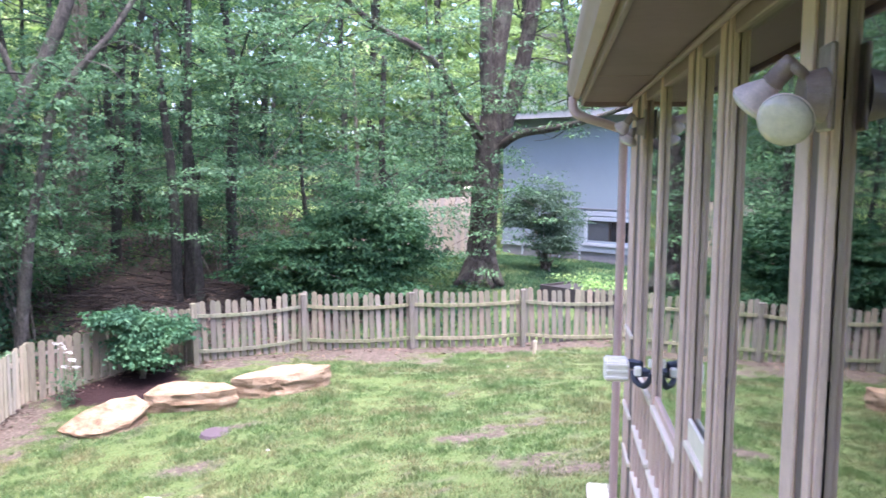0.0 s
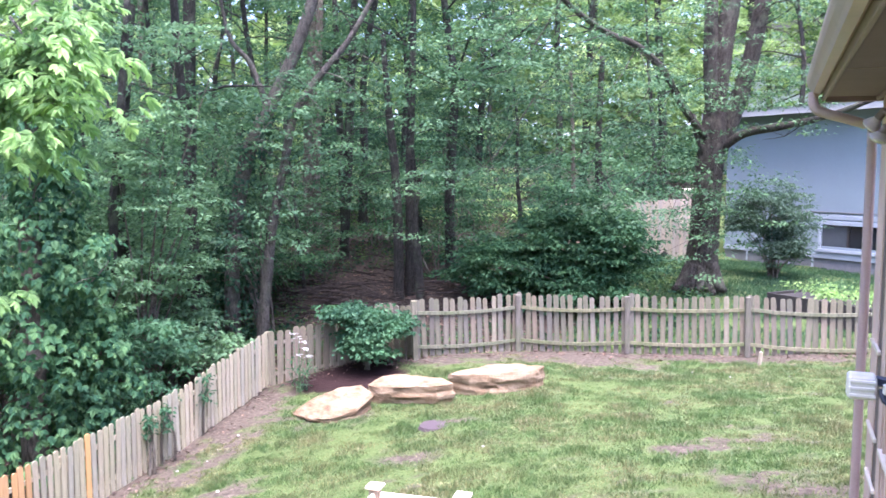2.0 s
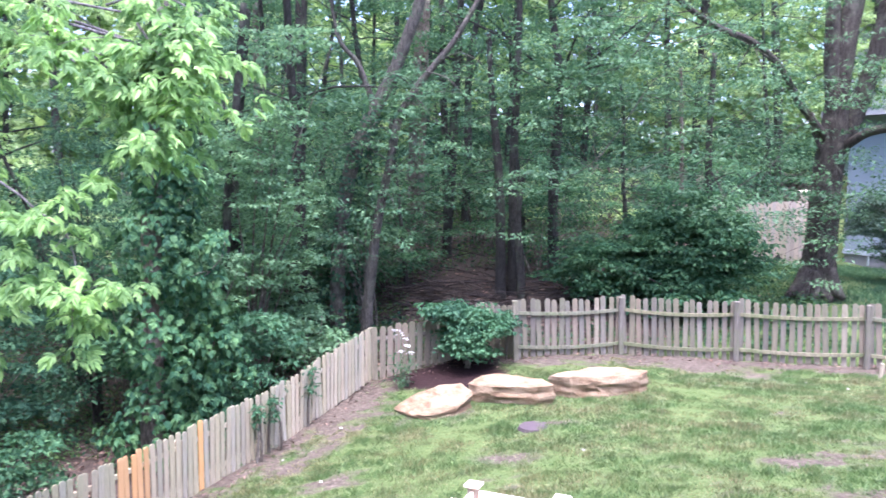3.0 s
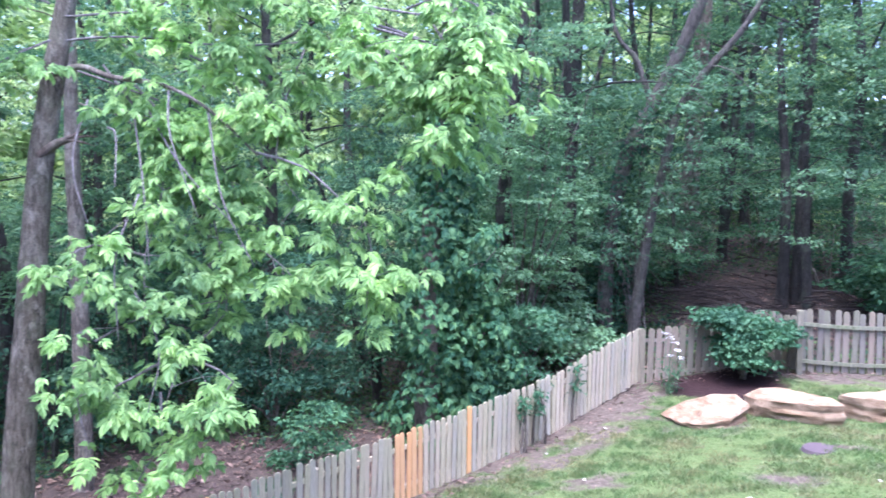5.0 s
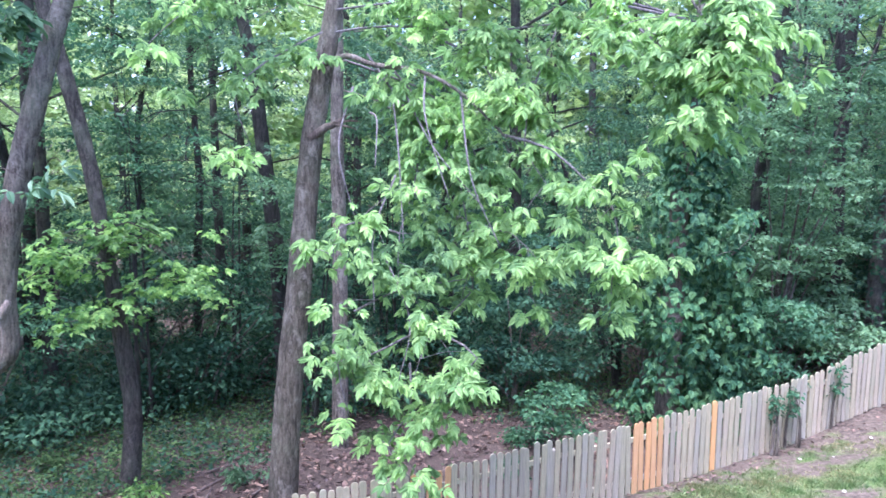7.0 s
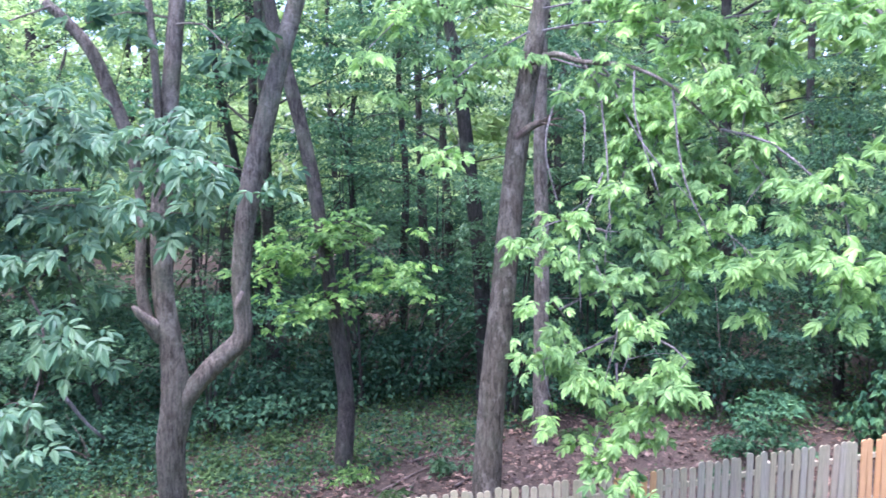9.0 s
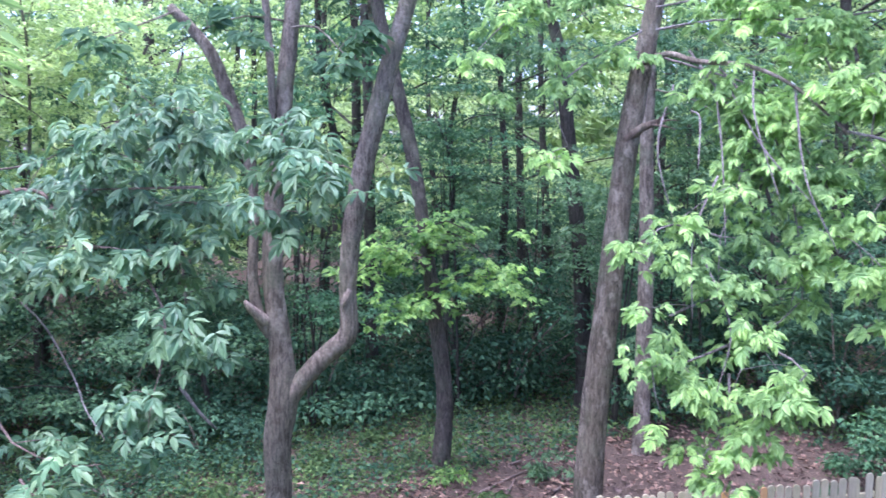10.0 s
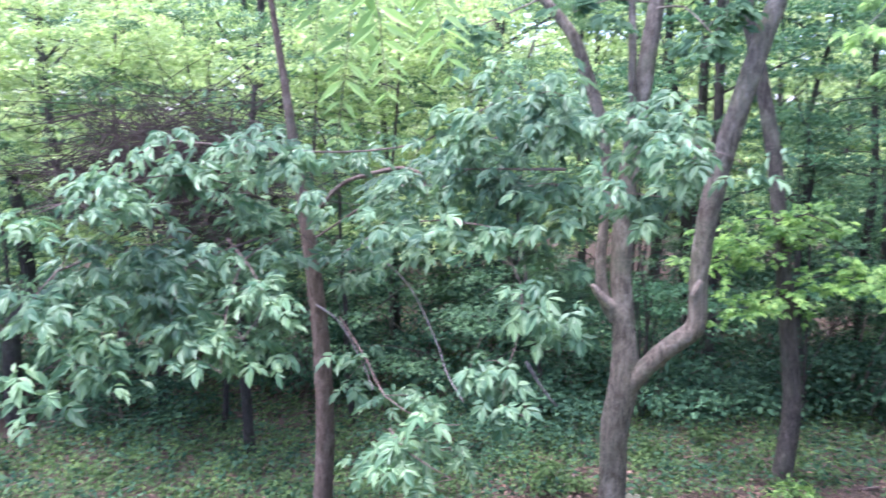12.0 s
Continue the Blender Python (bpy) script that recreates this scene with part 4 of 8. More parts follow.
def vine_wrap(t, axis, radii, n, size, lobes=3):
    """Climbing leaves that clothe a trunk: they hang outwards round its axis, in uneven swags."""
    s = STATE[t.name]
    s["n"] += 1
    rng = np.random.default_rng(s["n"] + 300)
    C, R = smooth_line(np.array(axis, float) - s["base"], radii, 0.1)
    i = rng.integers(0, len(C), n)
    a = rng.uniform(0, 2 * np.pi, n)
    swag = 1 + 0.32 * np.sin(C[i, 2] * 4.1 + 2 * np.sin(a)) + 0.2 * np.sin(C[i, 2] * 9 + 3 * a)
    out = np.stack([np.cos(a), np.sin(a), np.zeros(n)], -1)
    pos = C[i] + out * (R[i] * swag * rng.uniform(0.75, 1.05, n))[:, None] + rng.normal(0, 0.05, (n, 3))
    down = out * rng.uniform(0.2, 0.8, (n, 1)) + rng.normal(0, 0.3, (n, 3)) - np.array([0, 0, 0.8])
    nm = out + np.array([0, 0, 0.9]) + rng.normal(0, 0.3, (n, 3))
    for k in range(lobes):
        turn = (k - (lobes - 1) / 2) * 0.75
        side = np.cross(down, nm)
        side /= np.linalg.norm(side, axis=1)[:, None] + 1e-9
        L = size * rng.uniform(0.7, 1.25, n) * (1.0 if turn == 0 else 0.8)
        s["leaves"].append(broad_leaves(pos, down * math.cos(turn) + side * math.sin(turn), nm, L, L * s["aspect"]))


def finish(t):
    s = STATE.pop(t.name)
    if s["twigs"]:
        mesh_np("branchwork", *join(s["twigs"]), s["twig_bark"], t, smooth=True)["kind"] = "stuff"
    if s["leaves"]:
        mesh_np(s["leaf_name"], *join(s["leaves"]), s["leaf"], t)
    return t


def wild_tree(label, seed, height, radius, bark, leaf, low, clusters, per, size, name="woodland_tree"):
    """A tall woodland tree: leaning trunk, rising limbs and a broken crown of many small leaves."""
    rng = np.random.default_rng(seed)
    t = empty(name, label, "tree", "trees of the woods")
    lean = rng.normal(0, 0.05, 2)
    ks = np.linspace(0, 1, 6)
    pts = [(lean[0] * height * k + rng.normal(0, 0.12) * k * 2, lean[1] * height * k + rng.normal(0, 0.12) * k * 2, -0.3 + height * k) for k in ks]
    V, F = tube(pts, radius * (1 - 0.78 * ks) + 0.01, 9, 0.5, 0.08, seed)
    mesh_np("trunk", V, F, bark, t, smooth=True)
    centres = []
    for i in range(11):
        k = rng.uniform(low, 0.95)
        a = rng.uniform(0, 2 * np.pi)
        p = np.array([np.interp(k, ks, [q[j] for q in pts]) for j in range(3)])
        reach = height * rng.uniform(0.13, 0.26) * (1.25 - 0.6 * k)
        d = np.array([np.cos(a), np.sin(a), rng.uniform(0.1, 0.7)])
        q1, q2 = p + d * reach * 0.5, p + d * reach + np.array([0, 0, rng.uniform(-0.6, 0.3)])
        mesh_np("limb", *tube([p, q1, q2], [radius * 0.34 * (1.1 - k), radius * 0.2, 0.012], 6, 0.6, 0.08, seed + i), bark, t, smooth=True)
        n = clusters // 11
        s = rng.uniform(0.25, 1.1, (n, 1))
        centres.append(p + (q2 - p) * s + rng.normal(0, 1, (n, 3)) * np.array([0.75, 0.75, 0.4]) * (0.5 + 0.06 * height))
    at = np.vstack(centres)
    at = padded(at[:: 4], 4, 0.095 * height**0.9, rng)
    mesh_np("crown", *sprays(at, 0.42, per, size * 0.95, seed, 0.4, 0.2, 0.62, 0.3, tri=True), leaf, t)
    return t


def bush(name, label, at, blobs, leaf, per=16, size=0.12, spread=0.26, aspect=0.6, seed=0, stems=6, bark=None, category="shrub", droop=0.5, tri=False, pad=0.0):
    """A shrub: several stems from one root and leaf sprays through uneven masses (x, y, z, rx, ry, rz, sprays)."""
    rng = np.random.default_rng(seed)
    base = np.array([at[0], at[1], gz(*at)])
    t = empty(name, label, category, at=base)
    cen = np.vstack([blob_points(int(b[6]), np.array(b[:3]) - base, b[3:6], seed + i, 0.45) for i, b in enumerate(blobs)])
    if pad:
        cen = padded(cen[::5], 5, pad, rng)
    cen = cen[cen[:, 2] > 0.02]
    for i in range(stems):
        e = cen[rng.integers(0, len(cen))]
        f = rng.normal(0, 0.08, 3) * np.array([1, 1, 0])
        mesh_np("stem", *tube([f + np.array([0, 0, -0.1]), f + e * np.array([0.3, 0.3, 0.5]), e], [0.03, 0.02, 0.006], 6, 0.3, 0.1, seed + i), bark or BARK, t, smooth=True)
    mesh_np("leaves", *sprays(cen, spread, per, size, seed, droop, 0.22 if pad else 0.45, aspect, tri=tri), leaf, t)
    return t



# ---- the trees that stand out ----

near_tree = tree_at((-9.96, 2.3), "tall tree with bright green drooping leaf sprays behind the side fence", BARK, LEAF_BRIGHT, size=0.132, spread=0.22, per=5, density=6.8, aspect=0.42, droop=0.75, leaflets=7, twig_bark=TWIG_GREY)
stem(near_tree, [(-9.97, 2.27, -1.53), (-10, 2.31, -0.95), (-10.01, 2.39, 0.41), (-10.01, 2.54, 1.87), (-10.02, 2.65, 3.07), (-10.03, 2.73, 3.73), (-10.03, 2.86, 4.51), (-10.02, 3.01, 5.32), (-10, 3.19, 6.3)], [0.219, 0.199, 0.180, 0.165, 0.152, 0.146, 0.136, 0.116, 0.104], name="trunk")
stem(near_tree, [(-9.96, 2.67, 3.69), (-9.85, 2.85, 3.84), (-9.75, 3, 3.9)], [0.060, 0.049, 0.031], BARK_RED, name="broken_stub")
stem(near_tree, [(-9.77, 2.95, 3.89), (-9.67, 3.08, 3.92), (-9.58, 3.19, 3.91)], [0.024, 0.014, 0.003], BARK_RED, name="splinter")
stem(near_tree, [(-9.77, 2.93, 3.87), (-9.68, 3.06, 3.85), (-9.59, 3.15, 3.81)], [0.024, 0.014, 0.003], BARK_RED, name="splinter")
stem(near_tree, [(-9.77, 2.93, 3.89), (-9.69, 3.03, 3.96), (-9.61, 3.09, 4.01)], [0.021, 0.014, 0.003], BARK_RED, name="splinter")
stem(near_tree, [(-9.92, 2.79, 4.57), (-9.56, 3.01, 4.67), (-9.18, 3.21, 4.55), (-8.72, 3.6, 4.46), (-8.26, 3.9, 4.2), (-7.78, 4.2, 3.73)], [0.039, 0.038, 0.033, 0.026, 0.019, 0.012])
twig(near_tree, [(-9.78, 2.95, 4.67), (-9.29, 3.44, 4.44), (-8.76, 3.92, 4.11), (-8.26, 4.26, 3.23), (-7.84, 4.4, 2.63), (-7.51, 4.36, 2.12)])
twig(near_tree, [(-9.47, 3.23, 4.7), (-9, 3.61, 3.91), (-8.7, 3.56, 3.34), (-8.49, 3.27, 2.67), (-8.22, 3.16, 2.09)])
twig(near_tree, [(-9.29, 3.44, 4.57), (-8.77, 3.94, 3.73), (-8.41, 4.06, 2.78), (-8.12, 4, 2.05), (-8.05, 3.49, 1.66), (-7.89, 3.16, 1.05)])
twig(near_tree, [(-9.92, 2.82, 4.97), (-9.86, 2.14, 4.59), (-9.7, 1.72, 4.18), (-9.44, 1.84, 3.62)])
twig(near_tree, [(-9.87, 2.98, 4.98), (-9.27, 3.43, 5.01), (-8.48, 4.2, 4.92), (-7.69, 4.74, 4.94), (-6.95, 5.08, 4.88), (-6.31, 5.21, 4.61), (-5.77, 5.2, 4.6)])
twig(near_tree, [(-7.9, 4.88, 4.97), (-7.82, 4.56, 4.34), (-7.67, 4.35, 3.68), (-7.35, 4.44, 3.27)])
twig(near_tree, [(-8.49, 3.27, 2.67), (-8.57, 2.78, 2.8), (-8.55, 2.52, 2.63), (-8.43, 2.55, 2.22)])
twig(near_tree, [(-8.17, 3.28, 1.59), (-8.18, 2.77, 1.39), (-8.12, 2.44, 1.38), (-7.93, 2.5, 0.89)])
twig(near_tree, [(-8.08, 3.24, 1.31), (-7.95, 3.19, 0.79), (-7.92, 2.92, 0.47), (-7.68, 3.15, 0.11)])
twig(near_tree, [(-7.93, 3.57, 1.62), (-7.64, 3.83, 1.41), (-7.66, 3.45, 1.08)])
twig(near_tree, [(-8.28, 4, 2.79), (-7.78, 4.3, 2.7), (-7.37, 4.41, 2.44)])
twig(near_tree, [(-8.76, 3.92, 4.81), (-8.36, 4.22, 4.54), (-8.03, 4.34, 3.92), (-7.73, 4.39, 3.5)])
twig(near_tree, [(-8.48, 2.74, 1.83), (-8.31, 3.2, 2.07), (-8.01, 3.87, 2.2)])
twig(near_tree, [(-9.87, 2.98, 5.24), (-9.04, 3.62, 5.31), (-8.27, 3.95, 5.53), (-7.32, 4.49, 5.59)])
twig(near_tree, [(-9.92, 2.82, 5.37), (-9.79, 2.13, 5.47), (-9.63, 1.37, 5.18), (-9.39, 0.88, 4.76)])
twig(near_tree, [(-6.68, 4.93, 5.02), (-6.31, 5.14, 4.88), (-5.98, 5.28, 4.7), (-5.69, 5.35, 4.53)])
twig(near_tree, [(-6.4, 5.29, 5.16), (-6.01, 5.37, 4.64), (-5.76, 5.28, 4.28)])
twig(near_tree, [(-6.36, 5.34, 4.46), (-6.09, 5.28, 3.99), (-5.91, 5.11, 3.54)])
twig(near_tree, [(-7.8, 4.19, 3.76), (-7.3, 4.45, 3.62), (-6.87, 4.65, 3.28), (-6.61, 4.73, 3.09), (-6.44, 4.7, 2.7), (-6.33, 4.56, 2.44)])
twig(near_tree, [(-6.52, 5.15, 5.19), (-6.06, 5.31, 5.28), (-5.6, 5.45, 5.07)])
twig(near_tree, [(-6.74, 4.85, 4.72), (-6.33, 4.97, 4.47), (-5.98, 5.02, 4.31)])
twig(near_tree, [(-6.69, 4.88, 4.99), (-6.26, 5.15, 4.85), (-5.89, 5.31, 4.72), (-5.61, 5.36, 4.5)], 0.8)
twig(near_tree, [(-6.62, 4.97, 4.78), (-6.15, 5.15, 4.43), (-5.73, 5.24, 4.4)], 0.8)
twig(near_tree, [(-6.75, 4.79, 5.2), (-6.33, 5.06, 5.11), (-5.97, 5.23, 5.03), (-5.64, 5.33, 4.84)], 0.8)
twig(near_tree, [(-6.31, 5.34, 4.77), (-5.95, 5.37, 4.53), (-5.61, 5.37, 4.35)], 0.8)
for a, b, c in (((-9.1, 3.4, 4.3), (-8.6, 3.3, 3.5), (-8.2, 3.2, 2.6)), ((-8.9, 3.5, 4.2), (-8.3, 3.6, 3.6), (-7.7, 3.9, 3.0)), ((-8.7, 3.3, 3.3), (-8.3, 2.9, 2.7), (-8.0, 2.8, 1.9)), ((-8.6, 3.6, 4.4), (-8.1, 3.4, 3.9), (-7.7, 3.5, 3.1)), ((-9.3, 3.0, 4.3), (-8.9, 2.7, 3.6), (-8.6, 2.8, 2.8)), ((-8.3, 3.9, 4.2), (-7.8, 3.8, 3.3), (-7.5, 4.0, 2.6)), ((-8.3, 3.0, 2.5), (-8.0, 3.2, 1.8), (-7.8, 3.0, 1.2)), ((-9.0, 3.1, 4.0), (-8.5, 3.0, 3.9), (-8.0, 2.8, 3.4))):
    stem(near_tree, [a, b, c], [0.014, 0.01, 0.005], TWIG_GREY, name="bare_twig")
top(near_tree, (-10.8, 3.2, 10.6), (2.6, 3.2, 2.6), 45)
finish(near_tree)

fork_tree = tree_at((-9.91, -1.57), "forked grey-barked tree with a crooked knee limb", BARK_PALE, LEAF_MID, size=0.17, spread=0.22, per=3, density=4, leaflets=5, droop=0.4, aspect=0.6)
stem(fork_tree, [(-9.91, -1.58, -1.44), (-9.91, -1.57, -0.65), (-9.91, -1.57, 0.07), (-9.92, -1.48, 0.63), (-9.92, -1.51, 1.32), (-9.91, -1.57, 2), (-9.91, -1.55, 2.8), (-9.93, -1.46, 3.64), (-9.94, -1.36, 4.47), (-9.95, -1.27, 5.22), (-9.95, -1.18, 6.2)], [0.190, 0.170, 0.180, 0.191, 0.139, 0.130, 0.126, 0.115, 0.105, 0.096, 0.084], name="trunk")
stem(fork_tree, [(-9.88, -1.45, 0.54), (-9.87, -1.26, 0.81), (-9.87, -0.99, 1.1), (-9.87, -0.71, 1.35), (-9.85, -0.68, 1.58), (-9.82, -0.69, 1.92), (-9.8, -0.64, 2.53), (-9.78, -0.53, 3.18), (-9.76, -0.37, 3.83), (-9.74, -0.16, 4.59), (-9.71, 0.03, 5.21), (-9.68, 0.28, 6.12)], [0.120, 0.119, 0.118, 0.124, 0.109, 0.105, 0.117, 0.126, 0.122, 0.113, 0.100, 0.088])
stem(fork_tree, [(-9.91, -1.6, 1.39), (-9.9, -1.75, 1.64), (-9.9, -1.8, 2.14), (-9.92, -1.76, 3), (-9.92, -1.86, 3.71), (-9.91, -2.02, 4.21), (-9.89, -2.18, 4.64), (-9.86, -2.37, 4.91), (-9.82, -2.62, 5.17)], [0.090, 0.083, 0.069, 0.061, 0.082, 0.085, 0.079, 0.069, 0.055])
stem(fork_tree, [(-9.85, -1.66, 1.57), (-9.78, -1.76, 1.67), (-9.73, -1.83, 1.76), (-9.7, -1.87, 1.83)], [0.083, 0.066, 0.05, 0.026], SPLINTER, name="broken_stub")
stem(fork_tree, [(-9.73, -0.74, 1.77), (-9.725, -0.7, 1.86), (-9.72, -0.66, 1.95)], [0.036, 0.048, 0.03], SPLINTER, name="scar")
stem(fork_tree, [(-9.82, -1.51, 3.51), (-9.82, -1.52, 4.4), (-9.81, -1.56, 5.19), (-9.8, -1.63, 5.91)], [0.047, 0.050, 0.047, 0.034])
twig(fork_tree, [(-9.85, -1.27, 4.96), (-9.67, -0.98, 4.94), (-9.48, -0.73, 4.68), (-9.29, -0.55, 4.48)])
twig(fork_tree, [(-9.94, -1.31, 5.03), (-9.73, -1.77, 5.06), (-9.51, -2.15, 4.9)])
twig(fork_tree, [(-9.69, -0.15, 4.65), (-9.59, -0.36, 4.94), (-9.49, -0.6, 5.04)])
twig(fork_tree, [(-9.85, -1.22, 5.57), (-9.59, -0.59, 5.71), (-9.29, -0.11, 5.49)])
twig(fork_tree, [(-9.73, -2.54, 5.1), (-9.38, -2.92, 4.87), (-9.05, -3.15, 4.71)])
top(fork_tree, (-10.6, -1.0, 9.4), (3.2, 3.4, 2.8), 140)
finish(fork_tree)

young_tree = tree_at((-13.36, 0.68), "slender tree with one bright leafy tuft at mid height", BARK_MID, LEAF_YOUNG, size=0.12, spread=0.22, per=4, density=8, leaflets=5, droop=0.3)
stem(young_tree, [(-13.36, 0.65, -2.22), (-13.36, 0.68, -1.89), (-13.35, 0.77, -0.55), (-13.37, 0.6, 0.97), (-13.38, 0.43, 2.28), (-13.38, 0.27, 3.36), (-13.39, 0.02, 4.51), (-13.39, -0.22, 5.46), (-13.39, -0.37, 6.47)], [0.189, 0.167, 0.143, 0.125, 0.114, 0.118, 0.114, 0.110, 0.093], name="trunk")
twig(young_tree, [(-13.27, 0.56, 1.64), (-13.13, -0.12, 1.95), (-12.96, -0.65, 1.63), (-12.77, -1.07, 1.8)])
twig(young_tree, [(-13.27, 0.51, 1.83), (-13.07, 0.95, 2.21), (-12.83, 1.55, 1.69), (-12.63, 1.74, 1.35)])
twig(young_tree, [(-13.27, 0.5, 2.1), (-13.03, 0.24, 2.36), (-12.79, -0.2, 2.3)])
twig(young_tree, [(-13.27, 0.59, 1.18), (-13.03, 0.22, 1.05), (-12.79, -0.23, 1.03)])
twig(young_tree, [(-13.26, 0.64, 1.37), (-12.97, 1.12, 1.58), (-12.65, 1.61, 1.53)])
twig(young_tree, [(-13.26, 0.66, 0.71), (-13.01, 0.59, 1), (-12.77, 0.47, 1.1)])
twig(young_tree, [(-13.27, 0.47, 2.28), (-13, 0.77, 2.44), (-12.7, 1.27, 2.2)])
twig(young_tree, [(-13.27, 0.51, 1.74), (-13.03, 0.23, 1.87), (-12.79, -0.29, 2.09)])
top(young_tree, (-14.0, -0.4, 9.5), (2.8, 3.0, 2.6), 110)
finish(young_tree)

leafy_tree = tree_at((-10.01, -5.51), "small reddish-barked tree with wide cool green sprays", BARK_RED, LEAF_SHEEN, size=0.165, spread=0.22, per=4, density=7.5, aspect=0.42, droop=0.7, leaflets=5, twig_bark=DEADWOOD)
stem(leafy_tree, [(-10.01, -5.5, -1.88), (-9.95, -5.49, -1.45), (-9.91, -5.42, -0.43), (-9.84, -5.42, 0.69), (-9.75, -5.46, 1.62), (-9.65, -5.54, 2.52), (-9.53, -5.62, 3.45), (-9.42, -5.7, 4.35), (-9.28, -5.82, 5.53)], [0.168, 0.148, 0.135, 0.126, 0.112, 0.095, 0.073, 0.051, 0.036], name="trunk")
stem(leafy_tree, [(-9.75, -5.59, 2.36), (-9.61, -5.04, 2.89), (-9.42, -4.58, 3.06), (-9.23, -4.07, 3.16), (-8.97, -3.74, 3.1), (-8.65, -3.55, 2.9)], [0.038, 0.032, 0.03, 0.026, 0.02, 0.012])
twig(leafy_tree, [(-9.54, -5.33, 2.25), (-9.32, -4.18, 2.94), (-9.01, -3, 3.49), (-8.53, -2.05, 3.67), (-7.96, -1.28, 3.62), (-7.32, -0.73, 3.48)])
twig(leafy_tree, [(-8.91, -4.02, 2.97), (-8.53, -2.93, 3.02), (-8.02, -1.95, 3.08), (-7.41, -0.98, 3.05)])
twig(leafy_tree, [(-9.54, -5.33, 2.1), (-8.57, -5.56, 2.82), (-7.52, -5.81, 3.12), (-6.51, -5.91, 3.07), (-5.53, -5.89, 2.9)])
twig(leafy_tree, [(-8.47, -5.23, 2.38), (-7.71, -5.28, 2.23), (-7.07, -5.11, 1.78), (-6.5, -4.82, 1.39)])
twig(leafy_tree, [(-8.17, -5.35, 2.41), (-7.32, -5.71, 2.21), (-6.54, -5.87, 1.94), (-5.85, -5.87, 1.68), (-5.2, -5.8, 1.57)])
twig(leafy_tree, [(-8.48, -4.54, 1.51), (-8.1, -4.04, 1.14), (-7.65, -3.67, 0.94), (-7.32, -3.1, 0.84), (-7.05, -2.7, 0.95)], 0.45)
twig(leafy_tree, [(-7.8, -2.56, 2.59), (-7.65, -2.29, 2.19), (-7.46, -2.24, 1.8), (-7.24, -2.3, 1.48)])
twig(leafy_tree, [(-7.21, -3.44, 0.77), (-6.98, -3.18, 0.66), (-6.83, -2.7, 0.52)])
twig(leafy_tree, [(-7.76, -6.17, 3.47), (-7.95, -5.26, 3.41), (-8.05, -4.32, 3.37), (-8.05, -3.39, 3.49), (-7.93, -2.61, 3.88), (-7.72, -1.93, 3.92)])
twig(leafy_tree, [(-6.61, -6.03, 2.41), (-5.95, -6.09, 2.35), (-5.43, -5.99, 2.06)])
twig(leafy_tree, [(-8.73, -4.94, 1.97), (-8.46, -4.39, 2.3), (-8.21, -3.76, 2.6), (-7.95, -3.06, 2.72), (-7.63, -2.41, 2.67)])
twig(leafy_tree, [(-7.62, -1.89, 3.26), (-7.87, -2.47, 3.24), (-8.06, -3.1, 3.22)])
twig(leafy_tree, [(-7.18, -5.61, 2.24), (-6.75, -5.52, 1.81), (-6.5, -5.18, 1.46)])
twig(leafy_tree, [(-7.65, -5.44, 2.47), (-7.41, -4.86, 1.95), (-6.87, -4.8, 1.62)])
stem(leafy_tree, [(-8.86, -4.42, 2.31), (-8.53, -3.75, 1.94), (-8.11, -3.28, 1.45), (-7.62, -3, 1.25), (-7.14, -2.69, 1.14)], [0.012, 0.011, 0.009, 0.008, 0.005], TWIG_GREY, name="bare_twig")
stem(leafy_tree, [(-9.27, -5.21, 1.44), (-8.78, -4.68, 1.37), (-8.27, -4.18, 1.08), (-7.7, -3.81, 0.97)], [0.013, 0.011, 0.009, 0.006], TWIG_GREY, name="bare_twig")
stem(leafy_tree, [(-9.43, -2.58, 0.91), (-9.47, -2.38, 0.58), (-9.5, -2.21, 0.38)], [0.024, 0.020, 0.017], TWIG_GREY, name="bare_twig")
top(leafy_tree, (-10.8, -6.5, 8.6), (3.0, 3.2, 2.4), 120)
finish(leafy_tree)

vine_tree = tree_at((-11.12, 9.41), "tree trunk wrapped in broad-leaved green vine", BARK_PALE, LEAF_CLIMB, size=0.14, spread=0.2, per=9, density=9, aspect=0.62, droop=1.3, leaflets=3, leaf_name='vine')
stem(vine_tree, [(-11.12, 9.41, -1.48), (-11.13, 9.4, -0.43), (-11.11, 9.42, 0.92), (-11.1, 9.44, 2.69), (-11.03, 9.51, 4.12), (-10.94, 9.62, 5.86), (-10.84, 9.73, 7.55)], [0.233, 0.207, 0.193, 0.170, 0.150, 0.131, 0.114], name="trunk")
vine_wrap(vine_tree, [(-11.0, 9.35, -1.3), (-10.85, 9.45, -0.2), (-10.9, 9.5, 1.0), (-10.95, 9.55, 2.6), (-10.9, 9.62, 4.0), (-10.8, 9.7, 5.4)], [0.7, 0.68, 0.6, 0.55, 0.5, 0.42], 2700, 0.14)
vine_wrap(vine_tree, [(-10.3, 10.0, -0.9), (-10.2, 10.1, 0.3), (-10.35, 10.1, 1.4)], [0.5, 0.45, 0.3], 600, 0.14)
twig(vine_tree, [(-10.3, 9.7, 1.8), (-10.05, 10.0, 2.2), (-10.0, 10.05, 2.6)])
top(vine_tree, (-11.8, 9.4, 10.0), (3.0, 3.0, 2.8), 110)
finish(vine_tree)

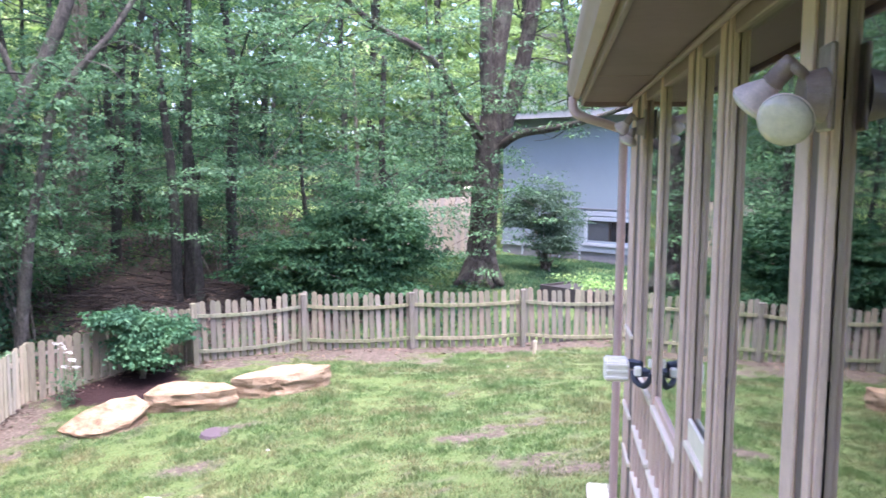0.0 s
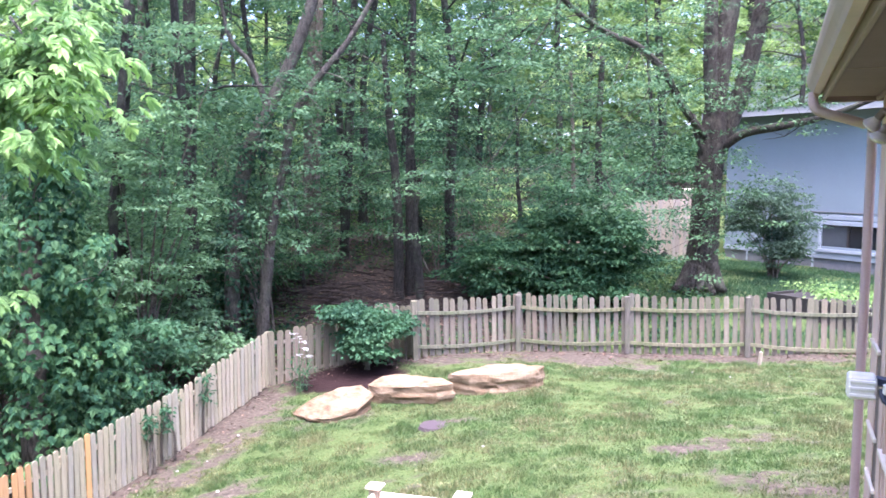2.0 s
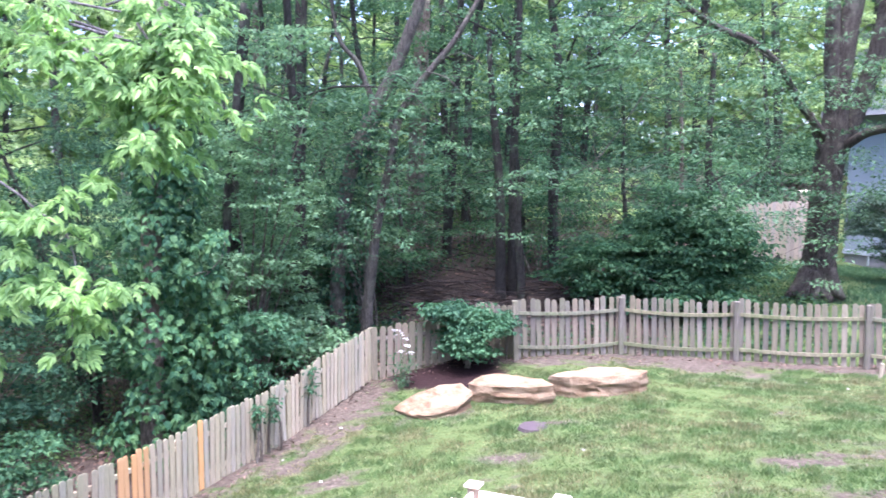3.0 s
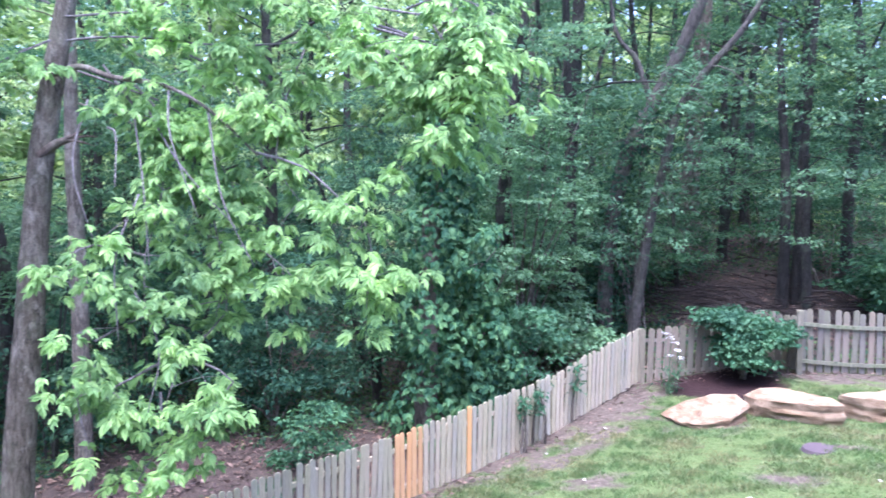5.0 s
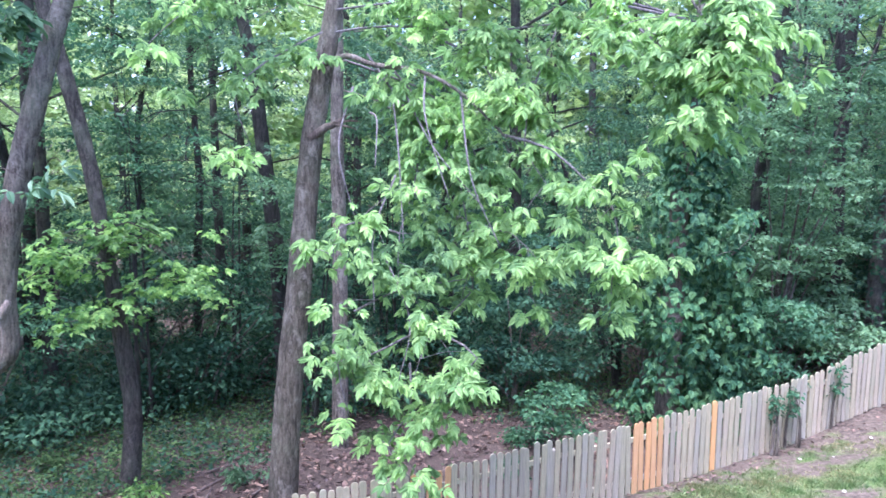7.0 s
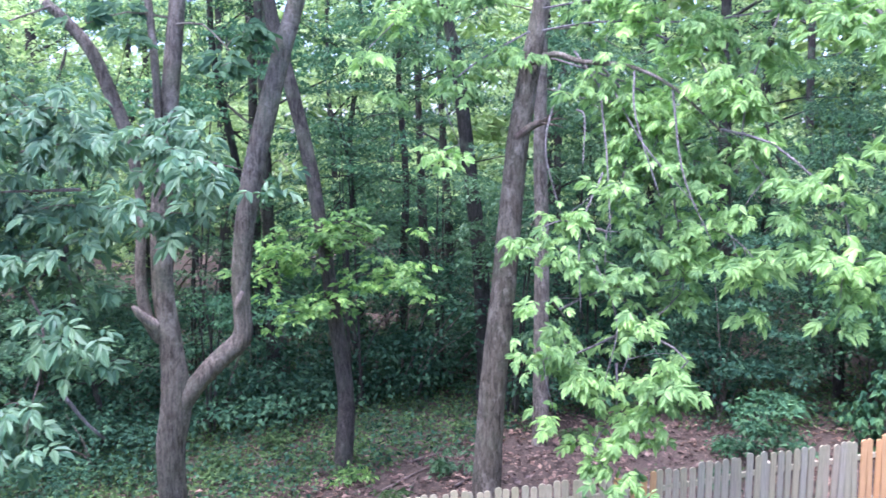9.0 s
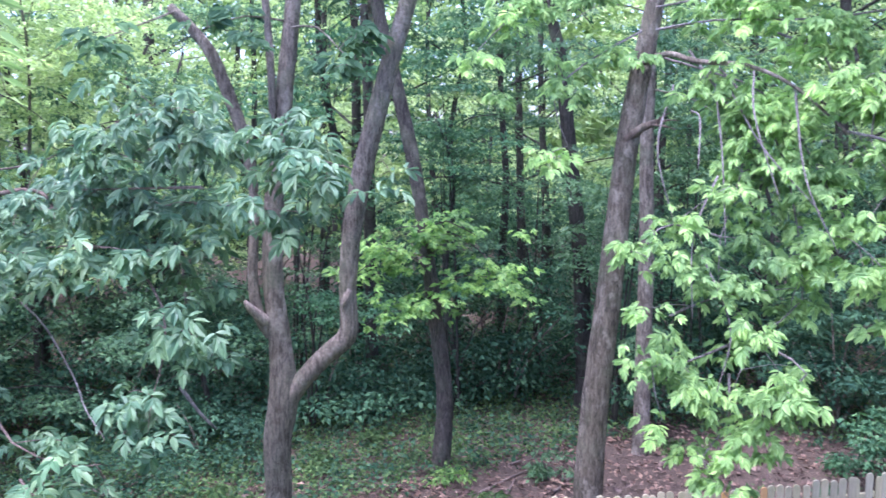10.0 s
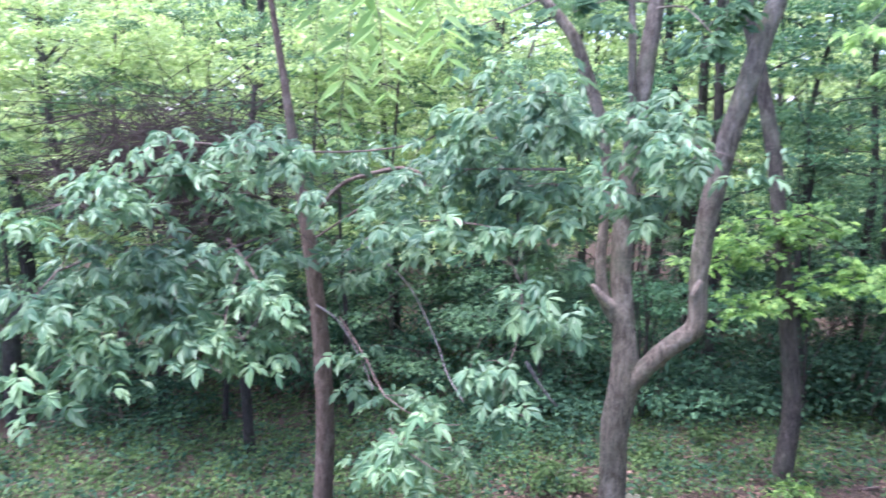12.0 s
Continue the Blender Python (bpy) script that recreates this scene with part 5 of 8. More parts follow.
ivy_tree = tree_at((-11.28, 14.73), "leaning tree trunk clothed in ivy", BARK_MID, LEAF_DARK, size=0.15, spread=0.28, per=16, density=9, aspect=0.7, leaf_name='ivy')
stem(ivy_tree, [(-11.27, 14.74, -0.01), (-11.27, 14.74, 1.36), (-11.19, 14.8, 2.6), (-10.96, 14.97, 4.05), (-10.56, 15.25, 5.12), (-10.23, 15.47, 5.92), (-9.87, 15.7, 7.04), (-9.53, 15.91, 8.34)], [0.194, 0.179, 0.178, 0.178, 0.166, 0.154, 0.142, 0.118], name="trunk")
stem(ivy_tree, [(-10.61, 15.22, 5.06), (-10.72, 15.14, 5.47), (-10.92, 15, 6.06), (-11.26, 14.74, 6.65), (-11.5, 14.6, 8.3)], [0.08, 0.075, 0.065, 0.05, 0.03])
vine_wrap(ivy_tree, [(-11.27, 14.74, 0.0), (-11.25, 14.74, 1.4), (-11.17, 14.8, 2.6), (-10.95, 14.97, 4.0), (-10.56, 15.25, 5.0)], [0.55, 0.5, 0.42, 0.36, 0.25], 1100, 0.1, 2)
finish(ivy_tree)

pale_tree = tree_at((-10.41, 14.63), "slim grey-barked tree leaning away from the fence corner", BARK_MID, LEAF_MID, size=0.13, spread=0.3, per=18, density=2.5)
stem(pale_tree, [(-10.42, 14.62, 0.03), (-10.41, 14.63, 0.27), (-10.3, 14.7, 1.6), (-10.21, 14.77, 2.54), (-9.99, 14.91, 3.82), (-9.81, 15.03, 4.84), (-9.49, 15.24, 5.5), (-9.16, 15.44, 5.98), (-8.71, 15.69, 6.66), (-7.9, 16.1, 8.3)], [0.151, 0.138, 0.13, 0.115, 0.1, 0.095, 0.088, 0.08, 0.07, 0.04], name="trunk")
twig(pale_tree, [(-9.16, 15.44, 5.98), (-8.45, 15.26, 6.16), (-7.7, 15.09, 5.76)])
twig(pale_tree, [(-8.71, 15.69, 6.66), (-8.94, 15.21, 7.26), (-9.31, 14.64, 7.45)])
for a, b, c in (((-10.2, 14.77, 2.7), (-9.6, 14.3, 3.2), (-9.1, 13.8, 2.9)), ((-10.05, 14.87, 3.5), (-9.4, 14.8, 4.0), (-8.8, 14.6, 3.6)), ((-9.9, 15.0, 4.3), (-9.9, 14.3, 4.7), (-9.8, 13.7, 4.3)), ((-9.8, 15.03, 4.84), (-9.2, 14.7, 5.2), (-8.6, 14.3, 4.8)), ((-9.5, 15.2, 5.4), (-9.6, 14.5, 5.7), (-9.6, 13.8, 5.4)), ((-10.3, 14.7, 1.9), (-10.5, 14.0, 2.4), (-10.7, 13.4, 2.1)), ((-9.3, 15.3, 5.8), (-8.6, 15.0, 5.6), (-8.0, 14.8, 5.1)), ((-10.0, 14.9, 3.9), (-10.5, 14.3, 4.3), (-10.9, 13.8, 4.0))):
    twig(pale_tree, [a, b, c], 2.2)
finish(pale_tree)

bare_tree = tree_at((-11.99, 11.93), "thin bare-stemmed tree in the woods", BARK_DARK, LEAF_MID, size=0.13, spread=0.35, per=20, density=2.5)
stem(bare_tree, [(-12.02, 11.9, 0.59), (-11.98, 11.94, 1.26), (-11.91, 12.01, 2.59), (-11.83, 12.09, 3.91), (-11.73, 12.19, 5.64), (-11.65, 12.27, 6.93)], [0.088, 0.086, 0.085, 0.09, 0.076, 0.066], name="trunk")
twig(bare_tree, [(-11.73, 12.19, 5.64), (-10.94, 12.25, 5.3), (-10.07, 12.34, 5.37)])
twig(bare_tree, [(-11.78, 12.14, 4.78), (-11.02, 12.18, 4.87), (-10.23, 12.2, 4.54)])
twig(bare_tree, [(-11.7, 12.22, 6.29), (-11.72, 11.5, 6.39), (-11.62, 10.87, 5.88)])
twig(bare_tree, [(-11.83, 12.09, 3.91), (-11.18, 12.03, 4.12), (-10.55, 11.93, 3.8)])
finish(bare_tree)

clump_tree = tree_at((-8.72, 18.4), "clump of three dark stems with maple-like sprays", BARK_DARK, LEAF_MID, size=0.14, spread=0.34, per=25, density=5.5)
stem(clump_tree, [(-8.9, 18.2, 0.32), (-8.91, 18.19, 2.08), (-8.98, 18.16, 3.74), (-9.11, 18.09, 5.1), (-9.24, 18.02, 6.98)], [0.155, 0.139, 0.118, 0.097, 0.070], name="trunk")
stem(clump_tree, [(-8.8, 18.58, 0.27), (-8.78, 18.59, 2.34), (-8.79, 18.58, 3.88), (-8.73, 18.61, 6.22), (-8.7, 18.63, 8.38)], [0.157, 0.141, 0.120, 0.099, 0.072], name="trunk")
stem(clump_tree, [(-8.28, 18.16, 0.37), (-8.37, 18.12, 1.83), (-8.41, 18.1, 2.65), (-8.3, 18.16, 3.74)], [0.125, 0.110, 0.082, 0.055], name="trunk")
twig(clump_tree, [(-8.71, 18.4, 4.57), (-7.79, 18.16, 4.68), (-6.7, 17.96, 3.88), (-6.07, 17.55, 3.44)])
twig(clump_tree, [(-8.71, 18.4, 5.11), (-9.19, 17.37, 4.93), (-9.53, 16.38, 4.24)])
twig(clump_tree, [(-8.65, 18.43, 6.2), (-7.6, 18.03, 5.71), (-6.46, 17.62, 5.25)])
twig(clump_tree, [(-9.03, 18.25, 3.74), (-9.3, 17.31, 3.6), (-9.42, 16.44, 3.08)])
twig(clump_tree, [(-8.64, 18.43, 5.93), (-9.08, 17.71, 6.27), (-9.56, 16.94, 6.07)])
twig(clump_tree, [(-8.7, 18.4, 4.02), (-7.72, 18.03, 3.88), (-6.94, 17.54, 3.36)])
finish(clump_tree)

big_tree = tree_at((-2.14, 21.96), "large two-stemmed tree with flared roots behind the fence", BARK_RUGGED, LEAF_BLUISH, size=0.135, spread=0.42, per=27, density=4.5)
stem(big_tree, [(-2.14, 21.96, 0.45), (-2.14, 21.96, 0.76), (-2.14, 21.96, 1.22), (-2.08, 21.96, 2.28), (-2.04, 21.97, 3.48), (-1.96, 21.97, 4.4), (-1.89, 21.98, 5.55), (-1.77, 21.99, 6.86), (-1.59, 22.01, 8.16), (-1.48, 22.02, 9.3), (-1.3, 22.03, 11.68)], [0.790, 0.637, 0.46, 0.395, 0.38, 0.36, 0.28, 0.26, 0.24, 0.21, 0.144], name="trunk")
stem(big_tree, [(-2.34, 21.63, 1.4), (-2.53, 21.41, 0.93), (-2.72, 21.18, 0.77)], [0.194, 0.163, 0.073], name="root")
stem(big_tree, [(-1.86, 21.68, 1.4), (-1.67, 21.5, 0.95), (-1.49, 21.31, 0.79)], [0.194, 0.163, 0.073], name="root")
stem(big_tree, [(-2.12, 21.66, 1.33), (-2.12, 21.45, 0.85), (-2.13, 21.25, 0.67)], [0.194, 0.163, 0.074], name="root")
stem(big_tree, [(-2.24, 21.64, 1.25), (-2.36, 21.43, 0.81), (-2.48, 21.21, 0.67)], [0.194, 0.163, 0.074], name="root")
stem(big_tree, [(-1.97, 21.67, 1.25), (-1.86, 21.48, 0.82), (-1.75, 21.29, 0.68)], [0.194, 0.163, 0.074], name="root")
stem(big_tree, [(-1.97, 21.93, 4.3), (-1.98, 21.85, 5.24), (-2.06, 21.76, 6.4), (-2.09, 21.76, 8.12), (-2.27, 21.74, 10.23)], [0.12, 0.194, 0.195, 0.182, 0.109])
stem(big_tree, [(-1.86, 22.18, 4.23), (-1.49, 22.22, 5.27), (-1.14, 22.24, 6.6), (-0.88, 22.25, 8.19), (-0.69, 22.26, 9.62)], [0.25, 0.235, 0.22, 0.2, 0.17])
stem(big_tree, [(-1.81, 21.99, 4.25), (-1.22, 21.63, 4.65), (-0.55, 21.27, 4.77), (0.15, 20.88, 4.87), (0.82, 20.47, 5.04), (1.57, 20.03, 5.31)], [0.135, 0.118, 0.109, 0.085, 0.070, 0.055])
stem(big_tree, [(-2.1, 21.76, 4.14), (-2.3, 21.74, 4.65), (-2.45, 21.72, 5.16)], [0.104, 0.097, 0.075])
stem(big_tree, [(-2.09, 21.76, 4.58), (-2.62, 21.06, 5.33), (-2.96, 20.37, 6.1), (-3.46, 19.64, 6.61), (-3.98, 18.89, 6.82), (-4.44, 18.13, 7.13), (-4.69, 17.41, 7.4)], [0.104, 0.087, 0.085, 0.082, 0.073, 0.065, 0.057])
twig(big_tree, [(-2.12, 21.46, 4.64), (-2.93, 20.17, 6.07), (-3.95, 18.79, 6.8), (-4.69, 17.41, 7.29)])
twig(big_tree, [(-3.48, 19.74, 6.62), (-3.84, 18.9, 5.67), (-4.41, 18, 5.21), (-5.13, 17.01, 5.25), (-5.75, 16.01, 4.83)])
twig(big_tree, [(-2.81, 20.86, 5.74), (-3.49, 19.91, 5.11), (-3.98, 18.96, 4.26), (-4.4, 18, 3.73)])
twig(big_tree, [(-3.92, 18.63, 6.77), (-4.79, 17.55, 6.37), (-5.64, 16.4, 6.43), (-6.05, 15.35, 5.84)])
twig(big_tree, [(-4.38, 17.9, 7.08), (-5.11, 16.97, 6.86), (-5.83, 15.98, 6.8)])
twig(big_tree, [(-0.93, 22.05, 7.29), (-0.18, 21.33, 6.89), (0.26, 20.58, 5.96)])
twig(big_tree, [(-1.52, 22.01, 7.73), (-2.44, 21.17, 7.31), (-3.3, 20.28, 7.3)])
twig(big_tree, [(-1.89, 21.38, 3.63), (-1.67, 21.3, 2.91), (-1.82, 21.18, 2.33)])
twig(big_tree, [(0.15, 21.08, 4.88), (-0.26, 21.07, 4.56), (-0.75, 21.06, 4.49)])
twig(big_tree, [(-3.92, 18.12, 3.74), (-3.63, 18.01, 3.24), (-3.72, 17.82, 2.93), (-4.28, 17.52, 3)])
twig(big_tree, [(-4.96, 16.49, 5.2), (-5.56, 16.15, 4.16), (-5.83, 15.9, 3.82), (-6.29, 15.58, 3.48)])
twig(big_tree, [(-3.1, 19.3, 3.75), (-3.52, 18.71, 3.36), (-3.79, 18.15, 3.11)])
twig(big_tree, [(-1.08, 22.04, 7.58), (-0.34, 21.32, 7.72), (0.36, 20.58, 7.03)])
twig(big_tree, [(-3.48, 19.74, 6.62), (-3.09, 19.13, 5.57), (-3.71, 18.33, 4.74), (-4.51, 17.45, 4.45)])
twig(big_tree, [(-4.69, 17.41, 7.29), (-5.27, 16.71, 6.02), (-5.84, 15.97, 5.6)])
twig(big_tree, [(-2.31, 20.93, 4.97), (-2.75, 20.54, 4.6), (-2.97, 20.17, 3.89), (-2.78, 19.86, 3.21)])
twig(big_tree, [(-3.92, 18.63, 6.77), (-4.41, 18, 5.83), (-4.97, 17.32, 5.99)])
twig(big_tree, [(-1.8, 21.4, 3.9), (-1.5, 20.9, 3.5), (-1.25, 20.5, 2.95)], 1.6)
twig(big_tree, [(-1.9, 21.4, 3.3), (-1.55, 20.8, 3.2), (-1.4, 20.4, 2.5)], 1.4)
twig(big_tree, [(-2.3, 21.5, 3.6), (-2.6, 20.6, 3.1), (-2.75, 20.2, 2.5)], 1.6)
twig(big_tree, [(-2.9, 20.4, 4.1), (-3.1, 20.2, 3.8), (-3.3, 19.9, 3.3)], 1.6)
twig(big_tree, [(-1.7, 21.5, 5.2), (-1.6, 20.9, 5.4), (-1.9, 20.4, 5.0)], 1.4)
twig(big_tree, [(-1.4, 21.6, 6.2), (-0.8, 21.0, 6.3), (-0.3, 20.5, 5.6)], 1.5)
finish(big_tree)

back_tree = tree_at((-13.85, 4.3), "straight trunk behind the near tree", BARK_PALE, LEAF_MID, size=0.17, spread=0.35, per=14, density=3)
stem(back_tree, [(-13.86, 4.28, -1.93), (-13.85, 4.3, -1.51), (-13.85, 4.3, 0.56), (-13.85, 4.29, 2.16), (-13.87, 4.25, 3.62), (-13.86, 4.26, 5.41), (-13.86, 4.26, 7.32)], [0.181, 0.168, 0.147, 0.139, 0.129, 0.110, 0.082], name="trunk")
twig(back_tree, [(-13.87, 4.23, 5.41), (-13.2, 4.64, 5.51), (-12.47, 5.1, 5.08)])
twig(back_tree, [(-13.86, 4.26, 5.78), (-13.59, 3.44, 5.9), (-13.28, 2.62, 5.49)])
twig(back_tree, [(-13.87, 4.24, 6.51), (-13.14, 4.79, 6.38), (-12.41, 5.23, 5.91)])
twig(back_tree, [(-13.87, 4.25, 4.57), (-13.15, 4.76, 4.34), (-12.45, 5.14, 3.88)])
top(back_tree, (-14.6, 4.6, 10.2), (3.0, 3.2, 3.0), 130)
finish(back_tree)

wood_tree = tree_at((-18.09, -0.43), "dark slender woodland tree trunk", BARK_DARK, LEAF_MID, size=0.145, spread=0.4, per=23, density=2.2, name='wood_tree')
stem(wood_tree, [(-18.09, -0.43, -1.85), (-18.09, -0.44, -1.34), (-18.09, -0.44, 0.32), (-18.09, -0.45, 2.42), (-18.09, -0.47, 4.22), (-18.09, -0.54, 6.55)], [0.180, 0.166, 0.150, 0.123, 0.111, 0.087], name="trunk")
twig(wood_tree, [(-18.09, -0.44, 0.72), (-17.64, -0.74, 1.04), (-17.18, -1.05, 0.82)])
twig(wood_tree, [(-18.09, -0.47, 3.98), (-17.25, -0.71, 4.19), (-16.41, -0.93, 4.16)])
twig(wood_tree, [(-18.09, -0.46, 2.7), (-17.28, -0.87, 2.98), (-16.46, -1.26, 2.87)])
twig(wood_tree, [(-18.09, -0.46, 3.64), (-18.06, -0.97, 3.88), (-18.01, -1.46, 3.85)])
finish(wood_tree)

wood_tree = tree_at((-16.55, 3.98), "dark slender woodland tree trunk", BARK_DARK, LEAF_MID, size=0.145, spread=0.4, per=23, density=2.2, name='wood_tree')
stem(wood_tree, [(-16.55, 3.98, -1.1), (-16.56, 3.94, -0.61), (-16.59, 3.84, 1.3), (-16.65, 3.59, 3.5), (-16.69, 3.38, 5.3), (-16.74, 3.15, 6.4), (-16.79, 2.92, 8.55)], [0.217, 0.204, 0.176, 0.163, 0.140, 0.118, 0.085], name="trunk")
twig(wood_tree, [(-16.78, 2.96, 8.19), (-16.66, 2.69, 8.36), (-16.53, 2.42, 8.13)])
twig(wood_tree, [(-16.75, 3.09, 6.96), (-16.66, 3.37, 7.16), (-16.56, 3.64, 7.03)])
twig(wood_tree, [(-16.73, 3.21, 6.14), (-15.81, 3.4, 6.22), (-14.88, 3.56, 5.68)])
twig(wood_tree, [(-16.7, 3.36, 5.4), (-16.35, 3.66, 5.59), (-16, 3.96, 5.3)])
finish(wood_tree)

wood_tree = tree_at((-5.08, 20.41), "dark slender woodland tree trunk", BARK, LEAF_MID, size=0.145, spread=0.4, per=23, density=2.2, name='wood_tree')
stem(wood_tree, [(-5.08, 20.41, 1.88), (-5.12, 20.4, 3.45), (-5.15, 20.39, 4.58), (-5.23, 20.37, 6.25)], [0.072, 0.065, 0.057, 0.043], name="trunk")
twig(wood_tree, [(-5.13, 20.39, 4.03), (-5.36, 19.68, 4.29), (-5.57, 18.97, 3.87)])
twig(wood_tree, [(-5.12, 20.4, 3.65), (-5.55, 19.71, 3.92), (-5.94, 19.01, 3.6)])
twig(wood_tree, [(-5.13, 20.39, 3.93), (-4.58, 20.12, 4.21), (-4.04, 19.84, 3.83)])
twig(wood_tree, [(-5.2, 20.37, 5.79), (-5.54, 19.74, 6), (-5.85, 19.1, 5.36)])
finish(wood_tree)

wood_tree = tree_at((-4.46, 20.56), "dark slender woodland tree trunk", BARK_DARK, LEAF_MID, size=0.145, spread=0.4, per=23, density=2.2, name='wood_tree')
stem(wood_tree, [(-4.46, 20.56, 1.88), (-4.5, 20.55, 3.32), (-4.53, 20.54, 4.59), (-4.48, 20.55, 6.55)], [0.101, 0.093, 0.086, 0.072], name="trunk")
twig(wood_tree, [(-4.52, 20.55, 3.97), (-5.02, 20.33, 4.24), (-5.51, 20.1, 3.9)])
twig(wood_tree, [(-4.5, 20.55, 3.43), (-3.9, 20.45, 3.72), (-3.3, 20.34, 3.2)])
twig(wood_tree, [(-4.53, 20.54, 4.79), (-3.93, 20.4, 5.06), (-3.34, 20.25, 4.47)])
twig(wood_tree, [(-4.48, 20.55, 6.32), (-4.84, 19.64, 6.48), (-5.15, 18.73, 5.84)])
finish(wood_tree)

wood_tree = tree_at((-14.78, 17.54), "dark slender woodland tree trunk", BARK_DARK, LEAF_MID, size=0.145, spread=0.4, per=23, density=2.2, name='wood_tree')
stem(wood_tree, [(-14.78, 17.54, 1.81), (-14.74, 17.57, 3.4), (-14.69, 17.61, 5.25), (-14.74, 17.57, 7.21), (-14.74, 17.57, 9.14)], [0.174, 0.157, 0.142, 0.119, 0.089], name="trunk")
twig(wood_tree, [(-14.74, 17.57, 7.25), (-13.87, 17.33, 7.45), (-13.02, 17.06, 6.73)])
twig(wood_tree, [(-14.74, 17.57, 8.76), (-14.97, 17.04, 8.92), (-15.19, 16.51, 8.29)])
twig(wood_tree, [(-14.71, 17.59, 4.4), (-14.77, 17.22, 4.67), (-14.84, 16.83, 4.32)])
twig(wood_tree, [(-14.73, 17.58, 6.85), (-14.74, 17.2, 7.07), (-14.76, 16.82, 6.86)])
finish(wood_tree)

wood_tree = tree_at((-13.37, 21.07), "dark slender woodland tree trunk", BARK, LEAF_MID, size=0.145, spread=0.4, per=23, density=2.2, name='wood_tree')
stem(wood_tree, [(-13.37, 21.07, 1.72), (-13.34, 21.09, 4.67), (-13.24, 21.16, 7.09), (-13.12, 21.23, 9.62)], [0.154, 0.145, 0.121, 0.088], name="trunk")
twig(wood_tree, [(-13.17, 21.2, 8.61), (-13.58, 20.94, 8.9), (-13.99, 20.66, 8.65)])
twig(wood_tree, [(-13.19, 21.18, 7.96), (-12.44, 21.27, 8.26), (-11.69, 21.33, 7.65)])
twig(wood_tree, [(-13.34, 21.09, 4.9), (-12.57, 21.08, 5.21), (-11.83, 21.04, 4.61)])
twig(wood_tree, [(-13.23, 21.16, 7.34), (-13.1, 20.29, 7.51), (-12.96, 19.41, 6.96)])
finish(wood_tree)

wood_tree = tree_at((-11.94, 20.78), "dark slender woodland tree trunk", BARK_DARK, LEAF_MID, size=0.145, spread=0.4, per=23, density=2.2, name='wood_tree')
stem(wood_tree, [(-11.94, 20.78, 1.78), (-11.83, 20.84, 4.17), (-11.73, 20.9, 6.84), (-11.62, 20.96, 9.45)], [0.148, 0.148, 0.116, 0.084], name="trunk")
twig(wood_tree, [(-11.77, 20.88, 6), (-11.72, 19.95, 6.21), (-11.67, 19.02, 6.06)])
twig(wood_tree, [(-11.81, 20.85, 4.8), (-12.33, 20.44, 5.1), (-12.82, 20.03, 4.92)])
twig(wood_tree, [(-11.74, 20.89, 6.48), (-11.61, 20.01, 6.67), (-11.46, 19.13, 6.25)])
twig(wood_tree, [(-11.81, 20.85, 4.96), (-12.23, 20.53, 5.26), (-12.67, 20.18, 4.78)])
finish(wood_tree)

wood_tree = tree_at((-13.92, 14.26), "dark slender woodland tree trunk", BARK_DARK, LEAF_MID, size=0.145, spread=0.4, per=23, density=2.2, name='wood_tree')
stem(wood_tree, [(-13.92, 14.26, 0.88), (-13.91, 14.26, 1.62), (-13.94, 14.24, 3.56), (-13.8, 14.37, 5.59), (-13.68, 14.49, 7.37)], [0.152, 0.137, 0.137, 0.124, 0.097], name="trunk")
twig(wood_tree, [(-13.94, 14.24, 3.54), (-13.69, 14.36, 3.78), (-13.47, 14.46, 3.36)])
twig(wood_tree, [(-13.93, 14.24, 3.65), (-13.8, 13.68, 3.88), (-13.66, 13.13, 3.86)])
twig(wood_tree, [(-13.88, 14.29, 4.41), (-13.84, 13.65, 4.62), (-13.79, 13, 4.35)])
twig(wood_tree, [(-13.75, 14.42, 6.26), (-12.87, 14, 6.39), (-12.01, 13.55, 6.02)])
finish(wood_tree)

wood_tree = tree_at((-18.23, 19.81), "dark slender woodland tree trunk", BARK, LEAF_MID, size=0.145, spread=0.4, per=23, density=2.2, name='wood_tree')
stem(wood_tree, [(-18.23, 19.81, 1.22), (-18.28, 19.76, 3.17), (-18.31, 19.74, 5.44), (-18.32, 19.73, 8.86)], [0.167, 0.157, 0.129, 0.094], name="trunk")
twig(wood_tree, [(-18.31, 19.74, 5.34), (-17.52, 19.55, 5.65), (-16.74, 19.33, 5.46)])
twig(wood_tree, [(-18.31, 19.74, 4.78), (-17.39, 19.82, 5.12), (-16.5, 19.86, 5.03)])
twig(wood_tree, [(-18.31, 19.74, 6.3), (-18.09, 18.63, 6.52), (-17.85, 17.53, 6.26)])
twig(wood_tree, [(-18.32, 19.72, 8.54), (-17.95, 19.92, 8.88), (-17.58, 20.1, 8.68)])
finish(wood_tree)

wood_tree = tree_at((-14.1, 16.79), "dark slender woodland tree trunk", BARK_DARK, LEAF_MID, size=0.145, spread=0.4, per=23, density=2.2, name='wood_tree')
stem(wood_tree, [(-14.1, 16.79, 1.81), (-14.09, 16.8, 3.27), (-14.06, 16.82, 5.14), (-14.01, 16.87, 7.13), (-13.96, 16.91, 9.09)], [0.151, 0.150, 0.136, 0.107, 0.077], name="trunk")
twig(wood_tree, [(-14.01, 16.87, 6.91), (-13.37, 16.79, 7.13), (-12.74, 16.7, 7.06)])
twig(wood_tree, [(-14.03, 16.85, 6.5), (-13.31, 16.77, 6.72), (-12.59, 16.67, 6.56)])
twig(wood_tree, [(-14.05, 16.84, 5.64), (-14.26, 16.17, 5.87), (-14.46, 15.5, 5.31)])
